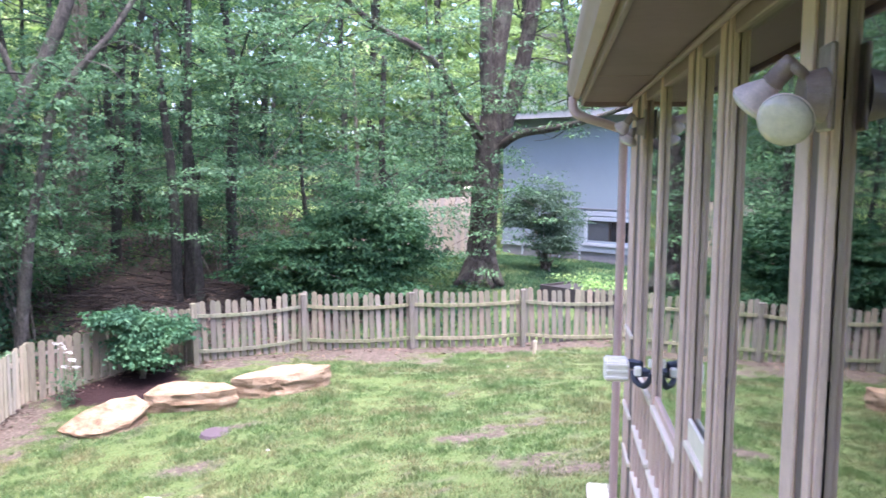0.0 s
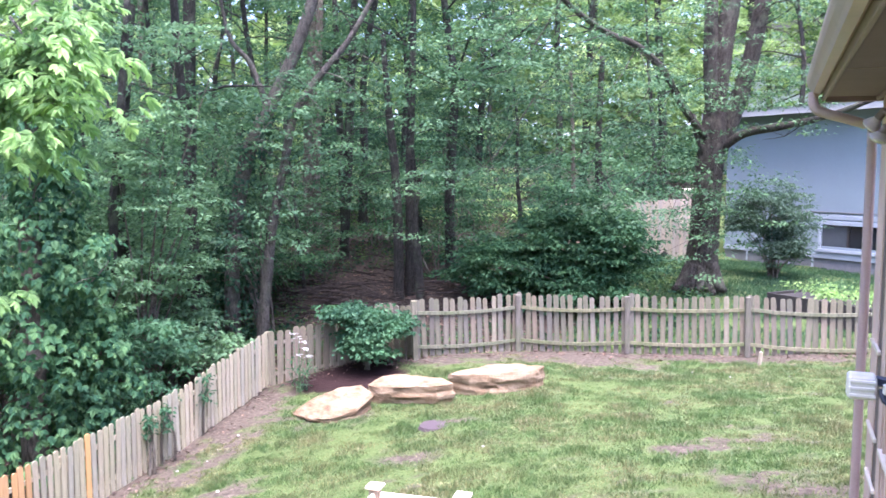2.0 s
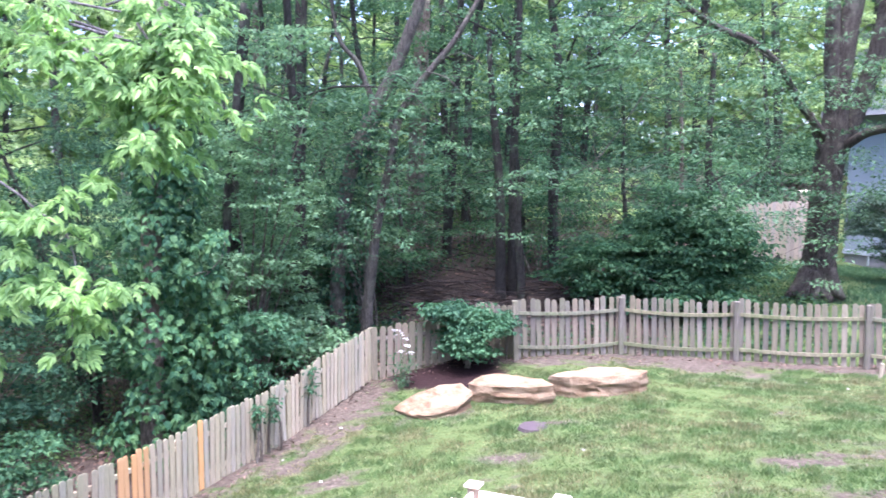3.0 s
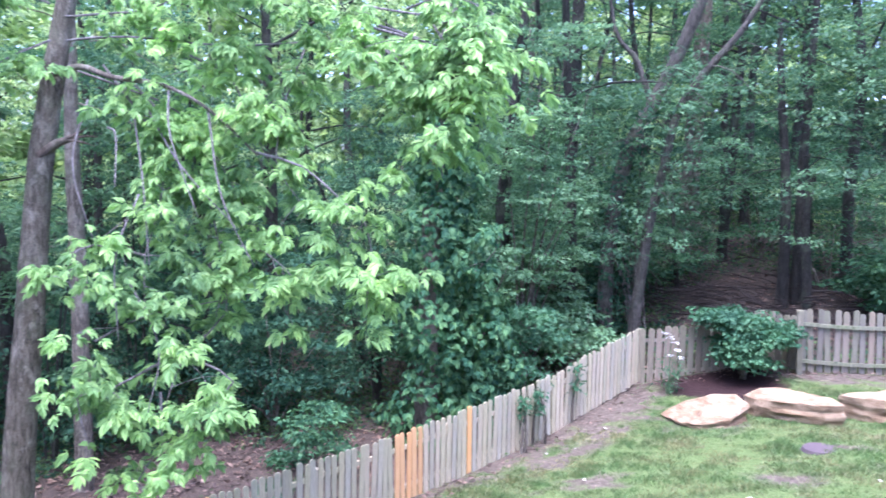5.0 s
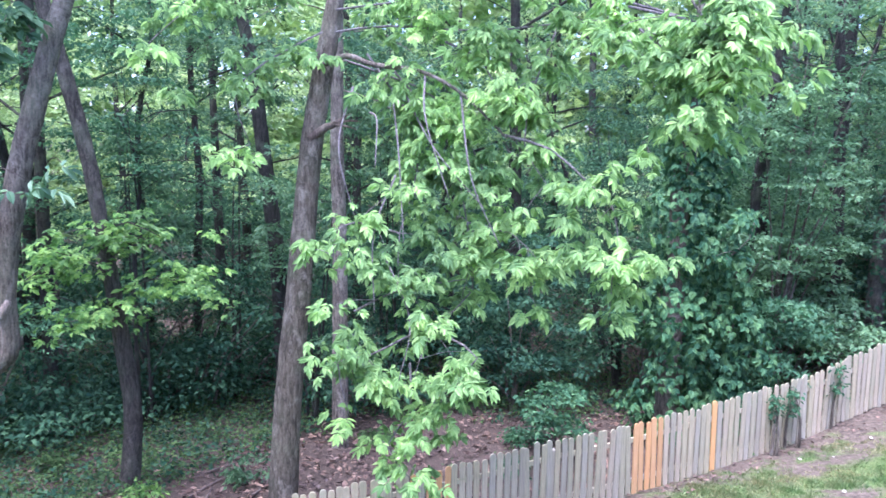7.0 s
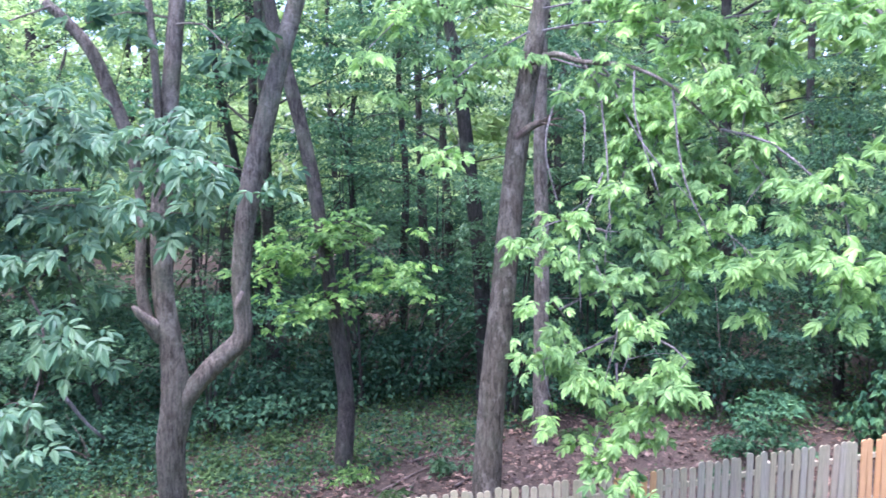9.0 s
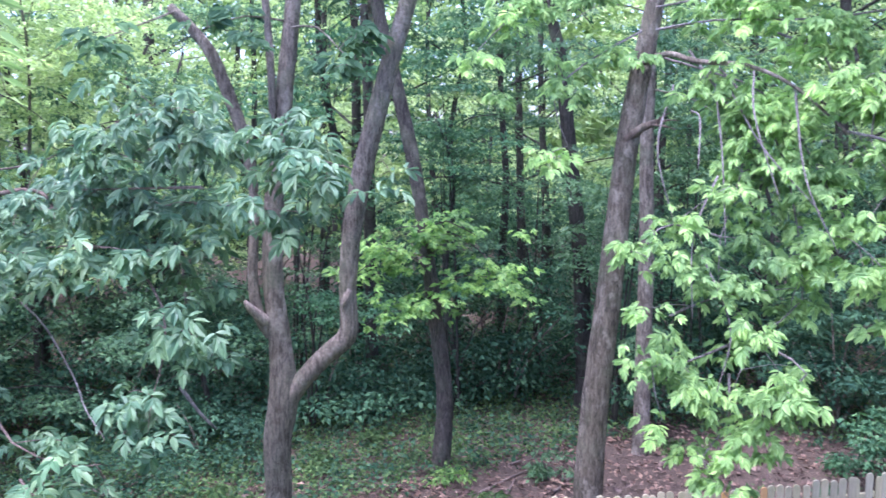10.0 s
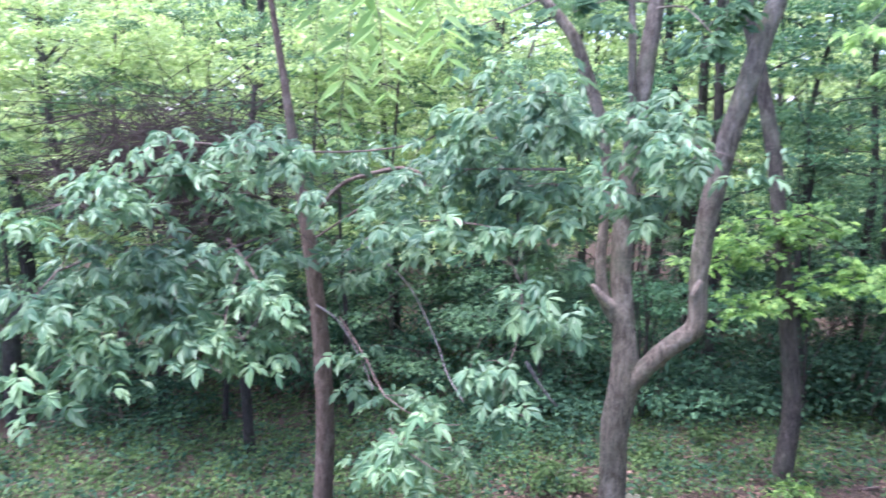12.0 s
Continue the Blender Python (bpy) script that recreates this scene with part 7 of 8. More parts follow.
for i, (x, y, z, rx, rz, leaf) in enumerate([(-10.6, 11.3, 0.4, 0.8, 0.7, LEAF_SHRUB), (-11.2, 12.6, 0.7, 0.9, 0.8, LEAF_EDGE_LIT), (-10.5, 13.1, 0.35, 0.6, 0.45, LEAF_EDGE_LIT), (-10.3, 10.3, -0.2, 0.6, 0.6, LEAF_SHRUB), (-11.9, 11.4, 1.6, 0.9, 0.8, LEAF_EDGE_LIT), (-11.3, 7.3, -0.7, 0.5, 0.45, LEAF_VINE), (-12.6, 10.2, 0.8, 1.2, 1.4, LEAF_VINE), (-12.6, 14.0, 1.2, 1.3, 1.1, LEAF_EDGE_LIT), (-13.6, 12.9, 1.6, 1.4, 1.3, LEAF_EDGE_LIT), (-14.8, 15.2, 2.0, 1.5, 1.3, LEAF_EDGE_LIT), (-12.4, 16.6, 1.9, 1.2, 0.9, LEAF_SHRUB), (-16.2, 13.6, 1.8, 1.6, 1.5, LEAF_EDGE_LIT), (-14.0, 8.0, 0.2, 1.3, 1.5, LEAF_DARK)]):
    bush("edge_shrub", "tangled green shrub at the edge of the woods", (x, y), [(x, y, z, rx, rx * 0.8, rz, int(95 * rx * rz) + 25)], leaf, 26, 0.1, 0.2, 0.6, 60 + i, tri=True, pad=0.4)
for i, (x, y, w) in enumerate([(-9.22, 11.3, 0.16), (-9.22, 9.9, 0.13), (-9.21, 10.3, 0.1), (-7.0, 14.75, 0.18)]):
    bush("fence_creeper", "small green creeper growing over the pickets", (x, y), [(x, y, gz(x, y) + 0.8, 0.04, w * 0.8, 0.26, 14)], LEAF_SHRUB, 8, 0.075, 0.08, 0.7, 80 + i, stems=2, category="creeper")


for i, (x, y, w, leaf) in enumerate([(-12.7, 0.7, 0.22, LEAF_YOUNG), (-12.8, 2.4, 0.45, LEAF_BLUISH), (-13.8, -1.3, 0.25, LEAF_HERB), (-14.8, -0.6, 0.3, LEAF_HERB), (-11.2, 6.4, 0.3, LEAF_SHRUB), (-13.9, 4.9, 0.22, LEAF_HERB), (-12.3, 7.2, 0.4, LEAF_SHRUB), (-11.4, 1.2, 0.28, LEAF_HERB), (-12.0, -2.6, 0.35, LEAF_HERB)]):
    z = gz(x, y)
    bush("woodland_plant", "low leafy plant on the woodland floor", (x, y), [(x, y, z + w * 0.7, w, w, w * 0.45, int(60 * w) + 12)], leaf, 9, 0.1, 0.12, 0.5, 140 + i, stems=4, category="plant", pad=0.12)

bush("understorey_tree", "young tree with layered soft green leaves at the woods' edge", (-11.6, 12.4), [(-11.1, 12.1, 4.6, 0.9, 0.7, 0.5, 60), (-10.7, 12.3, 3.2, 0.9, 0.7, 0.55, 70), (-11.6, 11.6, 3.9, 0.8, 0.7, 0.4, 50), (-11.0, 12.7, 2.1, 1.1, 0.8, 0.5, 80), (-11.2, 12.6, 6.2, 1.1, 0.9, 0.5, 60)], LEAF_EDGE_LIT, 24, 0.085, 0.2, 0.6, 171, stems=12, category="tree", tri=True, pad=0.45)
bush("understorey_tree", "young tree with layered soft green leaves at the woods' edge", (-11.0, 15.6), [(-11.0, 15.3, 2.3, 1.1, 0.7, 0.5, 80), (-11.6, 15.5, 3.6, 0.9, 0.8, 0.5, 60), (-10.6, 16.2, 5.6, 1.2, 0.9, 0.5, 60), (-12.4, 15.2, 2.6, 1.0, 0.8, 0.6, 60)], LEAF_EDGE_LIT, 24, 0.085, 0.2, 0.6, 172, stems=12, category="tree", tri=True, pad=0.45)
for i, (x, y, z, r) in enumerate([(-16.9, 1.3, 3.6, 1.3), (-16.6, 6.3, 3.2, 1.3), (-18.7, 3.4, 4.6, 1.5), (-16.2, -1.6, 3.0, 1.3), (-17.6, -4.6, 3.5, 1.5), (-13.4, -10.6, 2.9, 1.4), (-19.4, 6.6, 4.4, 1.5), (-19.0, -2.2, 4.8, 1.5), (-15.6, 4.3, 1.7, 1.0)]):
    g = gz(x, y)
    bush("understorey_tree", "slim understorey tree with loose layers of green leaves", (x, y), [(x, y, z, r, r, 0.6, 70), (x + 0.5, y - 0.7, z + 1.4, r * 0.9, r * 0.9, 0.5, 55), (x - 0.2, y + 0.8, z + 2.6, r * 0.9, r, 0.5, 50), (x + 0.3, y + 0.5, (z + g) * 0.5, r * 0.8, r * 0.8, 0.5, 45)], LEAF_BLUISH if i % 3 else LEAF_SHRUB, 24, 0.09, 0.22, 0.6, 190 + i, stems=4, bark=BARK_DARK, category="tree", tri=True, pad=0.5)["group"] = "understorey trees"

c = (-13.59, 10.16)
bush("cedar", "dark dense cedar in the woods", (c[0], c[1]), [(c[0], c[1], 0.5, 1.1, 1.1, 1.2, 130), (c[0], c[1], 2.2, 1.0, 1.0, 1.3, 150), (c[0], c[1], 4.2, 0.8, 0.8, 1.4, 110)], LEAF_DARK, 22, 0.09, 0.3, 0.3, 91, category="tree", bark=BARK_DARK)
for i, (x, y, s) in enumerate([(-12.6, 12.6, 0.62), (-13.4, 16.0, 0.7), (-11.4, 17.9, 0.6), (-9.6, 21.0, 0.75), (-7.0, 22.0, 0.7), (-15.0, 11.0, 0.7), (-16.0, 7.5, 0.7), (-15.5, -3.5, 0.6), (-14.5, -7.0, 0.6), (-17.5, 1.5, 0.65), (-13.0, -9.0, 0.6), (-18.5, -5.0, 0.8)]):
    t = wild_tree("thin understorey tree in mid green leaf", 120 + i, 8.5, 0.07, BARK_DARK, LEAF_MID, 0.2, 150, 27, 0.125, "understorey_tree")
    t.matrix_world = Matrix.Translation((x, y, gz(x, y))) @ Matrix.Diagonal((s * 1.3, s * 1.3, s * 1.2, 1))
    t["group"] = "understorey trees"


# ---- boulders ----
def boulder(label, outline, seed, undercut=0.0):
    """A split sandstone slab. outline: its top's corners (x, y, height over the ground), in order; layered broken sides run into the soil."""
    cx, cy = np.mean([p[0] for p in outline]), np.mean([p[1] for p in outline])
    base = gz(cx, cy)
    corners = [Vector((x - cx, y - cy, gz(x, y) - base + h)) for x, y, h in outline]
    rim = []
    for a, b in zip(corners, corners[1:] + corners[:1]):
        rim += [a.lerp(b, k / 8) for k in range(8)]
    n, layers = len(rim), 8
    mid = sum((p.z for p in corners)) / len(corners)
    bm = bmesh.new()
    rings = []
    for j in range(layers + 1):
        f = j / layers
        shelf = 0.045 * noise.noise((j * 5.3, seed * 2.1, 0.5))
        ring = []
        for p in rim:
            d = Vector((p.x, p.y, 0)).normalized()
            chip = 0.05 * noise.noise((p.x * 2.6 + seed, p.y * 2.6, j * 0.9)) + 0.024 * noise.noise((p.x * 9 + seed, p.y * 9, j * 2.7))
            q = p + d * (shelf + chip - undercut * (1 - f) - (0.03 if j == layers else 0))
            low = gz(p.x + cx, p.y + cy) - base - 0.15
            z = low + (p.z - low) * f + (0.02 * noise.noise((q.x * 5, q.y * 5, seed + j)) if j else 0)
            ring.append(bm.verts.new((q.x, q.y, z)))
        rings.append(ring)
    for f in (0.84, 0.6, 0.34, 0.12):
        ring = []
        for v in rings[layers]:
            x, y = v.co.x * f, v.co.y * f
            z = mid + (v.co.z - mid) * f
            ring.append(bm.verts.new((x, y, z + 0.012 + 0.045 * noise.noise((x * 1.9 + seed, y * 1.9, 4)) + 0.02 * noise.noise((x * 7, y * 7, seed)))))
        rings.append(ring)
    for a, b in zip(rings, rings[1:]):
        for i in range(n):
            bm.faces.new((a[i], a[(i + 1) % n], b[(i + 1) % n], b[i]))
    bm.faces.new(rings[0][::-1])
    bm.faces.new(rings[-1])
    bmesh.ops.triangulate(bm, faces=bm.faces[:])
    ob = part("boulder", bm, SANDSTONE)
    ob.matrix_world = Matrix.Translation((cx, cy, base))
    return tagged(ob, label, "boulder", "row of sandstone blocks on the lawn")


boulder("tan sandstone slab tilted on the lawn", [(-7.92, 12.05, 0.08), (-7.3, 11.7, 0.1), (-6.92, 11.62, 0.12), (-6.55, 11.86, 0.16), (-6.45, 12.2, 0.3), (-6.75, 12.42, 0.36), (-7.2, 12.4, 0.33), (-7.62, 12.27, 0.22)], 1)
boulder("tan sandstone block with a flat worn top", [(-6.74, 12.55, 0.32), (-6.52, 12.43, 0.31), (-6.05, 12.36, 0.31), (-5.28, 12.38, 0.31), (-5.02, 12.52, 0.32), (-5.36, 12.76, 0.34), (-6.24, 12.98, 0.35), (-6.66, 12.92, 0.34)], 5, 0.09)
boulder("long tan sandstone block with broken sides", [(-5.34, 12.95, 0.34), (-4.92, 12.88, 0.36), (-4.42, 12.98, 0.35), (-3.9, 13.45, 0.32), (-3.84, 13.68, 0.33), (-4.36, 13.72, 0.36), (-4.8, 13.58, 0.36), (-5.2, 13.2, 0.35)], 3)

# dull purple-brown disc flush with the lawn
bm = bmesh.new()
bmesh.ops.create_cone(bm, cap_ends=True, segments=32, radius1=0.25, radius2=0.22, depth=0.05)
x, y = -4.92, 11.4
disc = part("drain_cover", bm, plain("dull_purple_stone", (0.055, 0.038, 0.043), 0.85, 0.2, 9))
disc.matrix_world = pose(x, y, gz(x, y) + 0.0, 2, -2, 0)
tagged(disc, "round dull purple cover lying in the lawn", "cover")

# stake by the fence
x, y = -0.45, 16.3
stake = box_part("stake", (-0.03, 0.03, -0.03, 0.03, -0.1, 0.28), PICKET_PALE, bev=0.008)
stake.matrix_world = pose(x, y, gz(x, y), 3, 4, 10)
tagged(stake, "short pale wooden stake in the grass", "stake")

# bits of pale debris on the bare soil
CHIP = plain("pale_grey_stone", (0.42, 0.39, 0.35), 0.85, 0.2, 30)
rng = random.Random(4)
for i in range(13):
    x = rng.uniform(-8.6, 0.2)
    y = (16.0 + 0.18 * x - rng.uniform(0.1, 1.2)) if i % 2 else rng.uniform(9, 14)
    if i % 3 == 0:
        x, y = -9.0 + rng.uniform(0, 0.6), rng.uniform(8.5, 12.8)
    bm = bmesh.new()
    bmesh.ops.create_icosphere(bm, subdivisions=1, radius=rng.uniform(0.012, 0.03))
    for v in bm.verts:
        v.co = v.co * rng.uniform(0.7, 1.2)
        v.co.z *= 0.5
    s = part("pebble", bm, CHIP)
    s.matrix_world = pose(x, y, gz(x, y) + 0.015, 0, 0, rng.uniform(0, 180))
    tagged(s, "small pale stone chip on bare soil", "stone", "pale chips on the soil")

# white flowers on stalks by the corner
fl = empty("flower_plant", "leggy plant with flat white flower heads", "flower", at=(-8.45, 13.0, gz(-8.45, 13.0)))
rng = np.random.default_rng(9)
for dx, dz in ((-0.12, 1.12), (0.0, 1.05), (0.1, 0.98), (0.24, 0.72), (0.02, 0.72), (0.16, 0.85)):
    tip = np.array([dx, 0.05 * dz, dz])
    stalk = mesh_np("stalk", *tube([(dx * 0.2, 0, -0.05), (dx * 0.6, 0.02, dz * 0.5), tip], [0.006, 0.005, 0.004], 5, 0.2, 0, 1), LEAF_MID, fl)
    mesh_np("blossom", *sprays([tip], 0.06, 13, 0.04, int(dz * 100), 0.0, 0.2, 0.9, 0.2), PETAL, stalk, "white flat-topped blossom")
mesh_np("leaves", *sprays(rng.uniform((-0.2, -0.1, 0.1), (0.25, 0.12, 0.6), (22, 3)), 0.09, 7, 0.08, 3), LEAF_MID, fl)

# pale wooden planter on the lawn near the house
pl = empty("planter", "pale weathered wooden planter with corner posts", "planter", at=Matrix.Translation((-3.16, 6.89, gz(-3.4, 7.0))) @ Matrix.Rotation(radians(8), 4, "Z"))
for x in (-0.45, 0.45):
    for y in (-0.25, 0.25):
        p = box_part("post", (x - 0.05, x + 0.05, y - 0.05, y + 0.05, -0.1, 0.8), TAN_BOARD, pl, bev=0.008)
        box_part("cap", (x - 0.08, x + 0.08, y - 0.08, y + 0.08, 0.801, 0.83), WHITE, p, bev=0.008)
for y in (-0.25, 0.25):
    box_part("side_rail", (-0.399, 0.399, y - 0.02, y + 0.02, 0.5, 0.76), WHITE, pl, bev=0.008)
for x in (-0.45, 0.45):
    box_part("end_rail", (x - 0.02, x + 0.02, -0.199, 0.199, 0.5, 0.76), WHITE, pl, bev=0.008)
box_part("bottom", (-0.42, 0.42, -0.22, 0.22, 0.48, 0.499), TAN_BOARD, pl, bev=0)

# splash block under the downspout
sb = empty("splash_block", "pale concrete splash block by the house corner", "block", at=(0.56, 7.95, gz(0.5, 7.95) - 0.02))
box_part("tray", (-0.14, 0.14, -0.25, 0.25, -0.03, 0.09), CHIP, sb, bev=0.02)

# ---- neighbour's place ----
dx, dy = 3.83, -2.85
BL = Matrix.Translation((-2.14, 28.99, 0)) @ Matrix.Rotation(math.atan2(dy, dx), 4, "Z")
blue = empty("blue_house", "blue-grey house with a white-edged low roof", "house", at=BL)
bm = bmesh.new()
box(bm, 0, 3.6, 0, 0.25, 1.25, 5.55, bev=0)
box(bm, 5.5, 16, 0, 0.25, 1.25, 5.55, bev=0)
box(bm, 3.6, 5.5, 0, 0.25, 2.24, 5.55, bev=0)
box(bm, 3.6, 5.5, 0, 0.25, 1.25, 1.56, bev=0)
part("wall", bm, BLUE, blue)
box_part("end_wall", (0, 0.25, 0.251, 8, 0.3, 5.55), BLUE, blue, bev=0)
box_part("far_wall", (15.7, 16, 0.251, 8, 0.3, 5.55), BLUE, blue, bev=0)
box_part("back_wall", (0.251, 15.69, 7.8, 8, 0.3, 5.55), BLUE, blue, bev=0)
box_part("base", (0.002, 15.99, 0.03, 0.24, 0.2, 1.249), FOUNDATION, blue, bev=0)
box_part("skirt_board", (-0.02, 16.02, -0.03, -0.002, 1.2, 1.34), BLUE_TRIM, blue, bev=0.006)
box_part("belt_board", (2.6, 16.02, -0.03, -0.002, 2.36, 2.5), BLUE_TRIM, blue, bev=0.006)
box_part("belt_drip", (2.6, 16.0, -0.04, -0.003, 2.55, 2.585), FOUNDATION, blue, bev=0.004)
w = box_part("window_frame", (3.5, 5.6, -0.05, -0.004, 2.2, 2.32), BLUE_TRIM, blue, bev=0.006)
box_part("jamb", (3.5, 3.6, -0.05, -0.004, 1.5, 2.199), BLUE_TRIM, w, bev=0.006)
box_part("window_sill", (3.45, 5.65, -0.08, -0.031, 1.4, 1.49), BLUE_TRIM, w, bev=0.006)
box_part("pane", (3.61, 4.4, 0.02, 0.03, 1.565, 2.235), plain("grey_pane", (0.07, 0.08, 0.09), 0.2, 0.1, 2, bumpy=0), w, bev=0)
box_part("open_pane", (4.46, 5.49, 0.05, 0.06, 1.565, 2.235), DARK_PANE, w, bev=0)
box_part("mullion", (4.4, 4.455, 0.0, 0.045, 1.565, 2.235), DARK_TIMBER, w, bev=0.004)
for x in (0.9, 1.7, 2.5, 3.3):
    box_part("batten", (x, x + 0.06, -0.02, -0.002, 0.9, 1.19), BLUE_TRIM, blue, bev=0.004)
box_part("fascia", (-0.6, 16.6, -0.62, -0.58, 5.45, 5.68), ROOF_PALE, blue, bev=0.006)
box_part("soffit", (-0.6, 16.6, -0.579, 0.0, 5.552, 5.575), TRIM_DARK, blue, bev=0)
bm = bmesh.new()
vs = [bm.verts.new(c) for c in ((-0.65, -0.66, 5.69), (16.7, -0.66, 5.69), (16.7, 4.2, 6.05), (-0.65, 4.2, 6.05))]
bm.faces.new(vs)
vs = [bm.verts.new(c) for c in ((-0.65, 4.2, 6.05), (16.7, 4.2, 6.05), (16.7, 8.6, 5.69), (-0.65, 8.6, 5.69))]
bm.faces.new(vs)
part("roof", bm, ROOF_PALE, blue, "pale weathered shingle roof")

# white house far behind
wh = empty("white_house", "distant white house among the trees", "house", at=pose(0, 52, 3.4, 0, 0, -12))
box_part("wall", (-5, 7, 0, 8, 0, 8.5), plain("white_siding", (0.62, 0.64, 0.66), 0.7, 0.06, 1), wh, bev=0)
box_part("roof", (-5.5, 7.5, -0.6, 8.6, 8.5, 8.9), FOUNDATION, wh, bev=0.02)
for x in (-3.6, -1.6, 0.6, 2.6):
    for z in (1.2, 4.8):
        f = box_part("window", (x, x + 1.0, -0.05, -0.002, z, z + 1.5), BLUE_TRIM, wh, bev=0.01)
        box_part("pane", (x + 0.1, x + 0.9, -0.06, -0.051, z + 0.1, z + 1.4), DARK_PANE, f, bev=0)

# tan board fence
tb = empty("board_fence", "tan solid board fence beside the neighbour's lawn", "fence", at=(-6.2, 23.0, 0.7))
DIAMOND = (3.87, 0.5)
bm = bmesh.new()
box(bm, 0, 0.138, 0, 0.02, 0, 2.05, bev=0.003)
me = bpy.data.meshes.new("board")
bm.to_mesh(me)
bm.free()
me.materials.append(TAN_BOARD)
ang = math.atan2(26.9 - 23.0, -2.78 + 6.2)
for i in range(36):
    b = new("board", me)
    b.parent = tb
    b.matrix_basis = Matrix.Rotation(ang, 4, "Z") @ Matrix.Translation((i * 0.144, 0, 0.05 + 0.003 * i))
# Dark plate on the boards, painting in the shade of a diamond-shaped hole.
bm = bmesh.new()
vs = [bm.verts.new(c) for c in ((DIAMOND[0] - 0.17, -0.006, DIAMOND[1]), (DIAMOND[0], -0.006, DIAMOND[1] - 0.13), (DIAMOND[0] + 0.17, -0.006, DIAMOND[1]), (DIAMOND[0], -0.006, DIAMOND[1] + 0.13))]
bm.faces.new(vs)
bmesh.ops.solidify(bm, geom=bm.faces[:], thickness=0.005)
bmesh.ops.transform(bm, matrix=Matrix.Rotation(ang, 4, "Z"), verts=bm.verts)
part("cutout", bm, DARK_TIMBER, tb, "dark diamond plate standing for a shaded hole")
for z in (0.4, 1.7):
    box_part("rail", (0, 5.2, 0.021, 0.06, z, z + 0.09), TAN_BOARD, tb, m=Matrix.Rotation(ang, 4, "Z"))

# pale patio ledge glimpsed past the board fence
ledge = empty("patio_ledge", "pale stone patio ledge behind the board fence", "ledge", at=pose(-3.33, 28.86, 2.91, 0, 0, 12))
box_part("capstone", (-0.2, 0.5, -0.2, 0.2, 0.2, 0.27), WHITE, ledge, bev=0.02)
box_part("wall", (-0.15, 0.45, -0.15, 0.15, -2.0, 0.199), TAN_BOARD, ledge, bev=0.01)

# raised bed with seedlings
rb = empty("raised_bed", "dark timber raised bed with light green plants", "garden bed", at=Matrix.Translation((-0.45, 20.57, 0.6)) @ Matrix.Rotation(radians(-40), 4, "Z"))
for d in ((0, 2.6, -0.04, 0, -0.5, 0.33), (0, 2.6, 1.2, 1.24, -0.5, 0.33), (-0.04, -0.001, -0.04, 1.24, -0.5, 0.33), (2.601, 2.64, -0.04, 1.24, -0.5, 0.33)):
    box_part("side_board", d, DARK_TIMBER, rb, bev=0.008)
box_part("soil", (0.002, 2.598, 0.002, 1.198, 0.1, 0.27), DARK_TIMBER, rb, bev=0)
rng = np.random.default_rng(3)
mesh_np("greenery", *sprays(rng.uniform((0.2, 0.1, 0.3), (2.5, 1.1, 0.62), (70, 3)), 0.18, 12, 0.09, 5), LEAF_BRIGHT, rb)["kind"] = "stuff"


# ---- near fronds of a walnut-like branch ----
def frond(parent, start, end, sag, leaflets, size, seed):
    rng = np.random.default_rng(seed)
    a, b = np.array(start, float), np.array(end, float)
    mid = (a + b) / 2 + np.array([0, 0, sag])
    V, F = tube([a, mid, b], [0.004, 0.003, 0.0015], 5, 0.05, 0, seed)
    C, _ = smooth_line([a, mid, b], [1, 1, 1], 0.01)
    C = C[np.linspace(len(C) * 0.12, len(C) - 1, leaflets).astype(int)]
    T = np.gradient(C, axis=0)
    T /= np.linalg.norm(T, axis=1)[:, None]
    S = np.cross(T, np.array([1.0, 0.25, 0.1]))
    S /= np.linalg.norm(S, axis=1)[:, None]
    pos, ax = np.repeat(C, 2, 0), np.empty((2 * leaflets, 3))
    ax[0::2], ax[1::2] = S + T * 0.5, -S + T * 0.5
    ax += rng.normal(0, 0.12, ax.shape)
    ax[:, 2] -= 0.25
    L = size * np.repeat(np.sin(np.linspace(0.5, 2.7, leaflets)), 2) * rng.uniform(0.85, 1.15, 2 * leaflets)
    lv = leaf_quads(pos, ax, np.tile((0.9, 0.1, 0.6), (2 * leaflets, 1)) + rng.normal(0, 0.3, (2 * leaflets, 3)), L, L * 0.24)
    return (V, F), lv


near = empty("overhanging_branch", "bright green pinnate leaves of an overhanging branch", "branch", at=(-2.9, -1.9, 4.5))
tw, lf = [], []
for i, (s, e, sag) in enumerate([((0, 0.1, 0.15), (-0.1, -0.34, -0.36), 0.1), ((0, 0.1, 0.1), (0.05, -0.05, -0.92), 0.1), ((0, 0.12, 0.1), (-0.05, 0.34, -0.7), 0.12), ((0, 0.1, 0.12), (0.02, 0.48, -0.36), 0.12), ((0, 0.0, 0.12), (0.1, 0.16, -0.76), 0.08), ((0.1, -0.1, 0.2), (0.1, -0.5, -0.2), 0.15), ((0.1, 0.1, 0.25), (0.15, 0.55, -0.1), 0.12), ((0.05, 0.0, 0.2), (-0.08, -0.2, -0.6), 0.1)]):
    a, b = frond(near, s, e, sag, 15, 0.155, i)
    tw.append(a)
    lf.append(b)
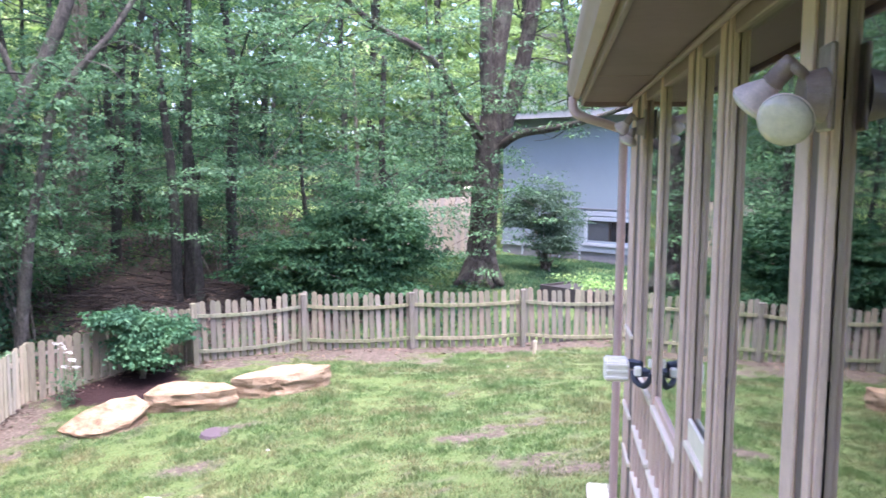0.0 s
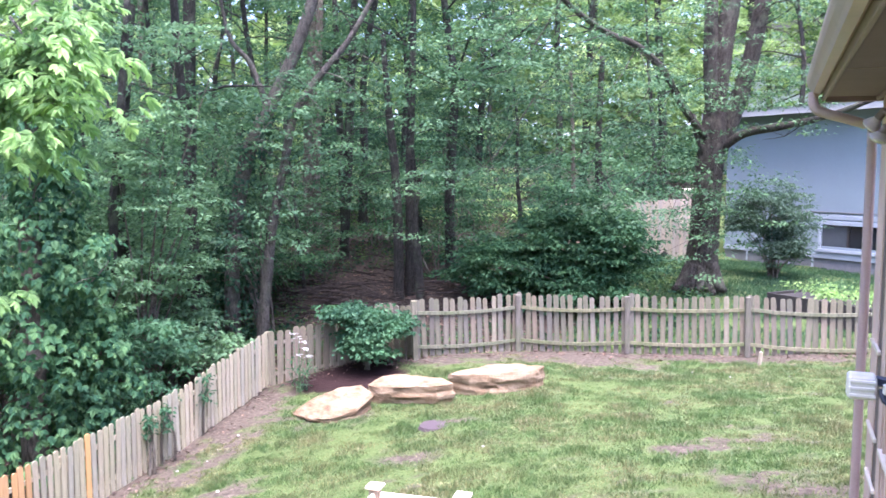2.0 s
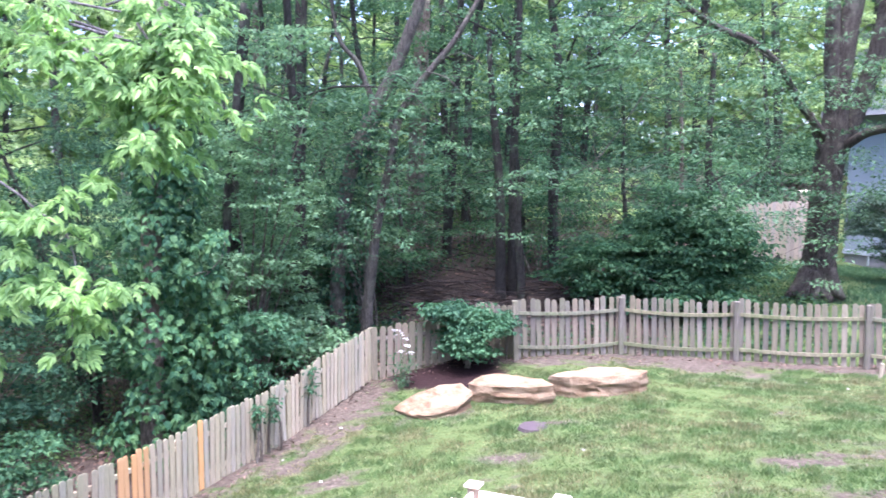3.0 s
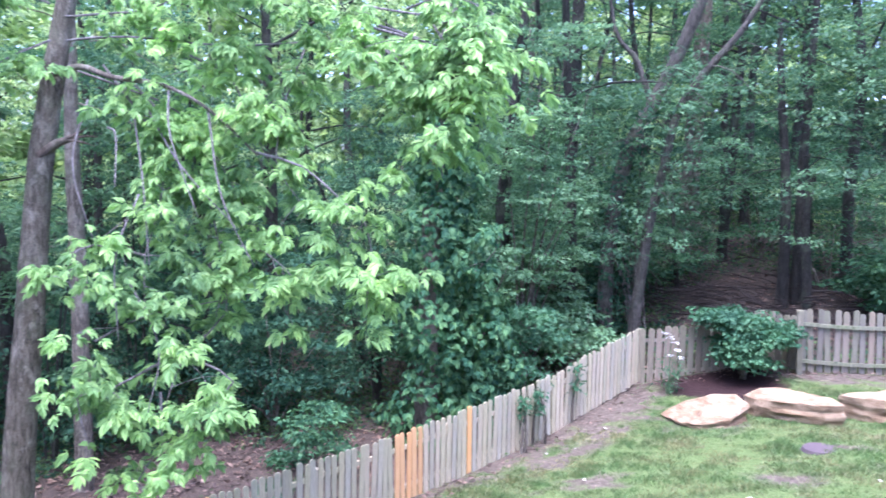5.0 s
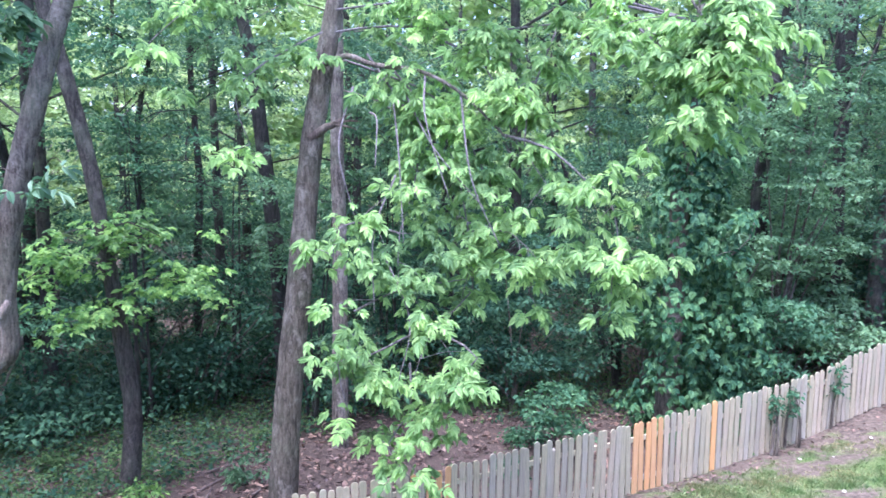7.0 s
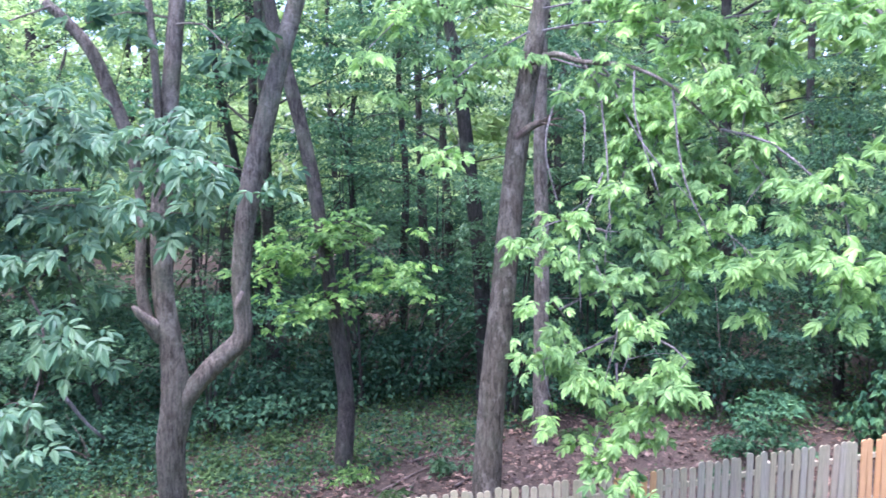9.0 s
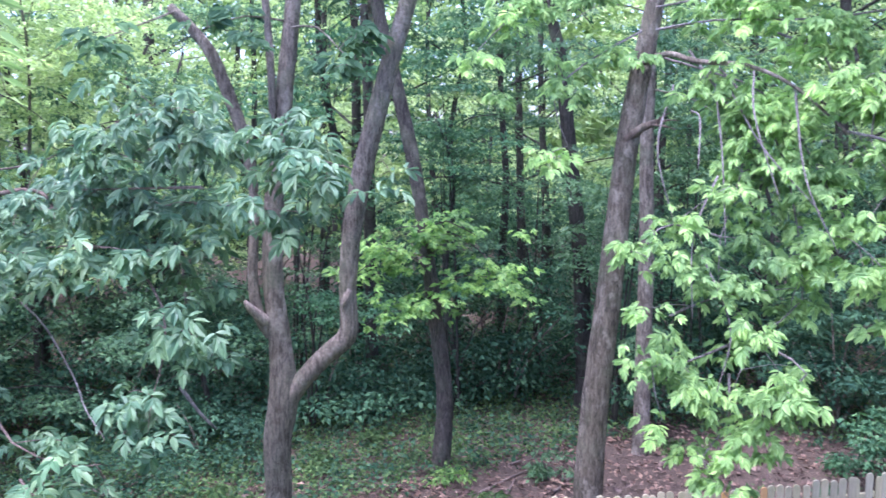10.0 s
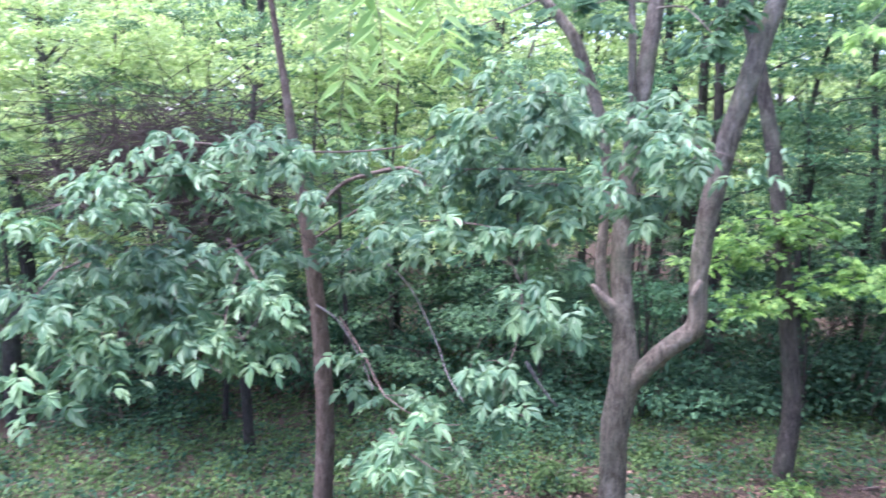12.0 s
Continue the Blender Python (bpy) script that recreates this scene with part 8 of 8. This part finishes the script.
tw.append(tube([(0.1, 0.1, 0.9), (0.05, 0.1, 0.5), (0, 0.1, 0.1)], [0.012, 0.009, 0.005], 6, 0.05, 0.05, 1))
mesh_np("branchwork", *join(tw), BARK, near)
for q in lf:
    mesh_np("frond", *q, LEAF_FROND, near)["kind"] = "stuff"

# brush pile and fallen sticks
rng = np.random.default_rng(17)
sticks = []
for i in range(230):
    x, y = rng.normal(-9.9, 1.9), rng.normal(17.6, 0.9)
    z = gz(x, y) + abs(rng.normal(0, 0.22)) + 0.04
    a, L = rng.uniform(0, np.pi), rng.uniform(0.6, 2.2)
    d = np.array([np.cos(a), np.sin(a) * 0.5, rng.normal(0, 0.14)]) * L / 2
    c = np.array([x, y, z])
    sticks.append(tube([c - d, c + rng.normal(0, 0.08, 3), c + d], [rng.uniform(0.008, 0.028), 0.014, 0.005], 5, 0.5, 0.1, i))
tagged(mesh_np("brush_pile", *join(sticks), VINE_BARK), "heap of dead brown branches on the slope", "brush", kind="stuff")
tangle = []
for i in range(1200):
    c = np.array([-10.8, -8.3, 2.95]) + rng.normal(0, 1, 3) * np.array([0.6, 0.85, 0.5])
    d = rng.normal(0, 1, 3) * np.array([0.35, 0.5, 0.3])
    tangle.append(tube([c - d, c + rng.normal(0, 0.12, 3), c + d], [0.005, 0.008, 0.004], 4, 0.5, 0.1, i))
tagged(mesh_np("dead_vine", *join(tangle), VINE_BARK), "tangle of dead brown vine high in the trees", "vine", kind="stuff")
for i in range(14):
    x, y = rng.uniform(-15, -11), rng.uniform(-2, 6)
    a, L = rng.uniform(0, np.pi), rng.uniform(0.5, 1.6)
    d = np.array([np.cos(a), np.sin(a), 0]) * L / 2
    V, F = tube([-d, rng.normal(0, 0.06, 3) * np.array([1, 1, 0.2]), d], [0.025, 0.02, 0.008], 6, 0.2, 0.1, i)
    ob = mesh_np("fallen_stick", V, F, DEADWOOD, smooth=True)
    ob.matrix_world = Matrix.Translation((x, y, gz(x, y) + 0.06))
    tagged(ob, "bare fallen stick on the leaf litter", "stick", "fallen sticks")
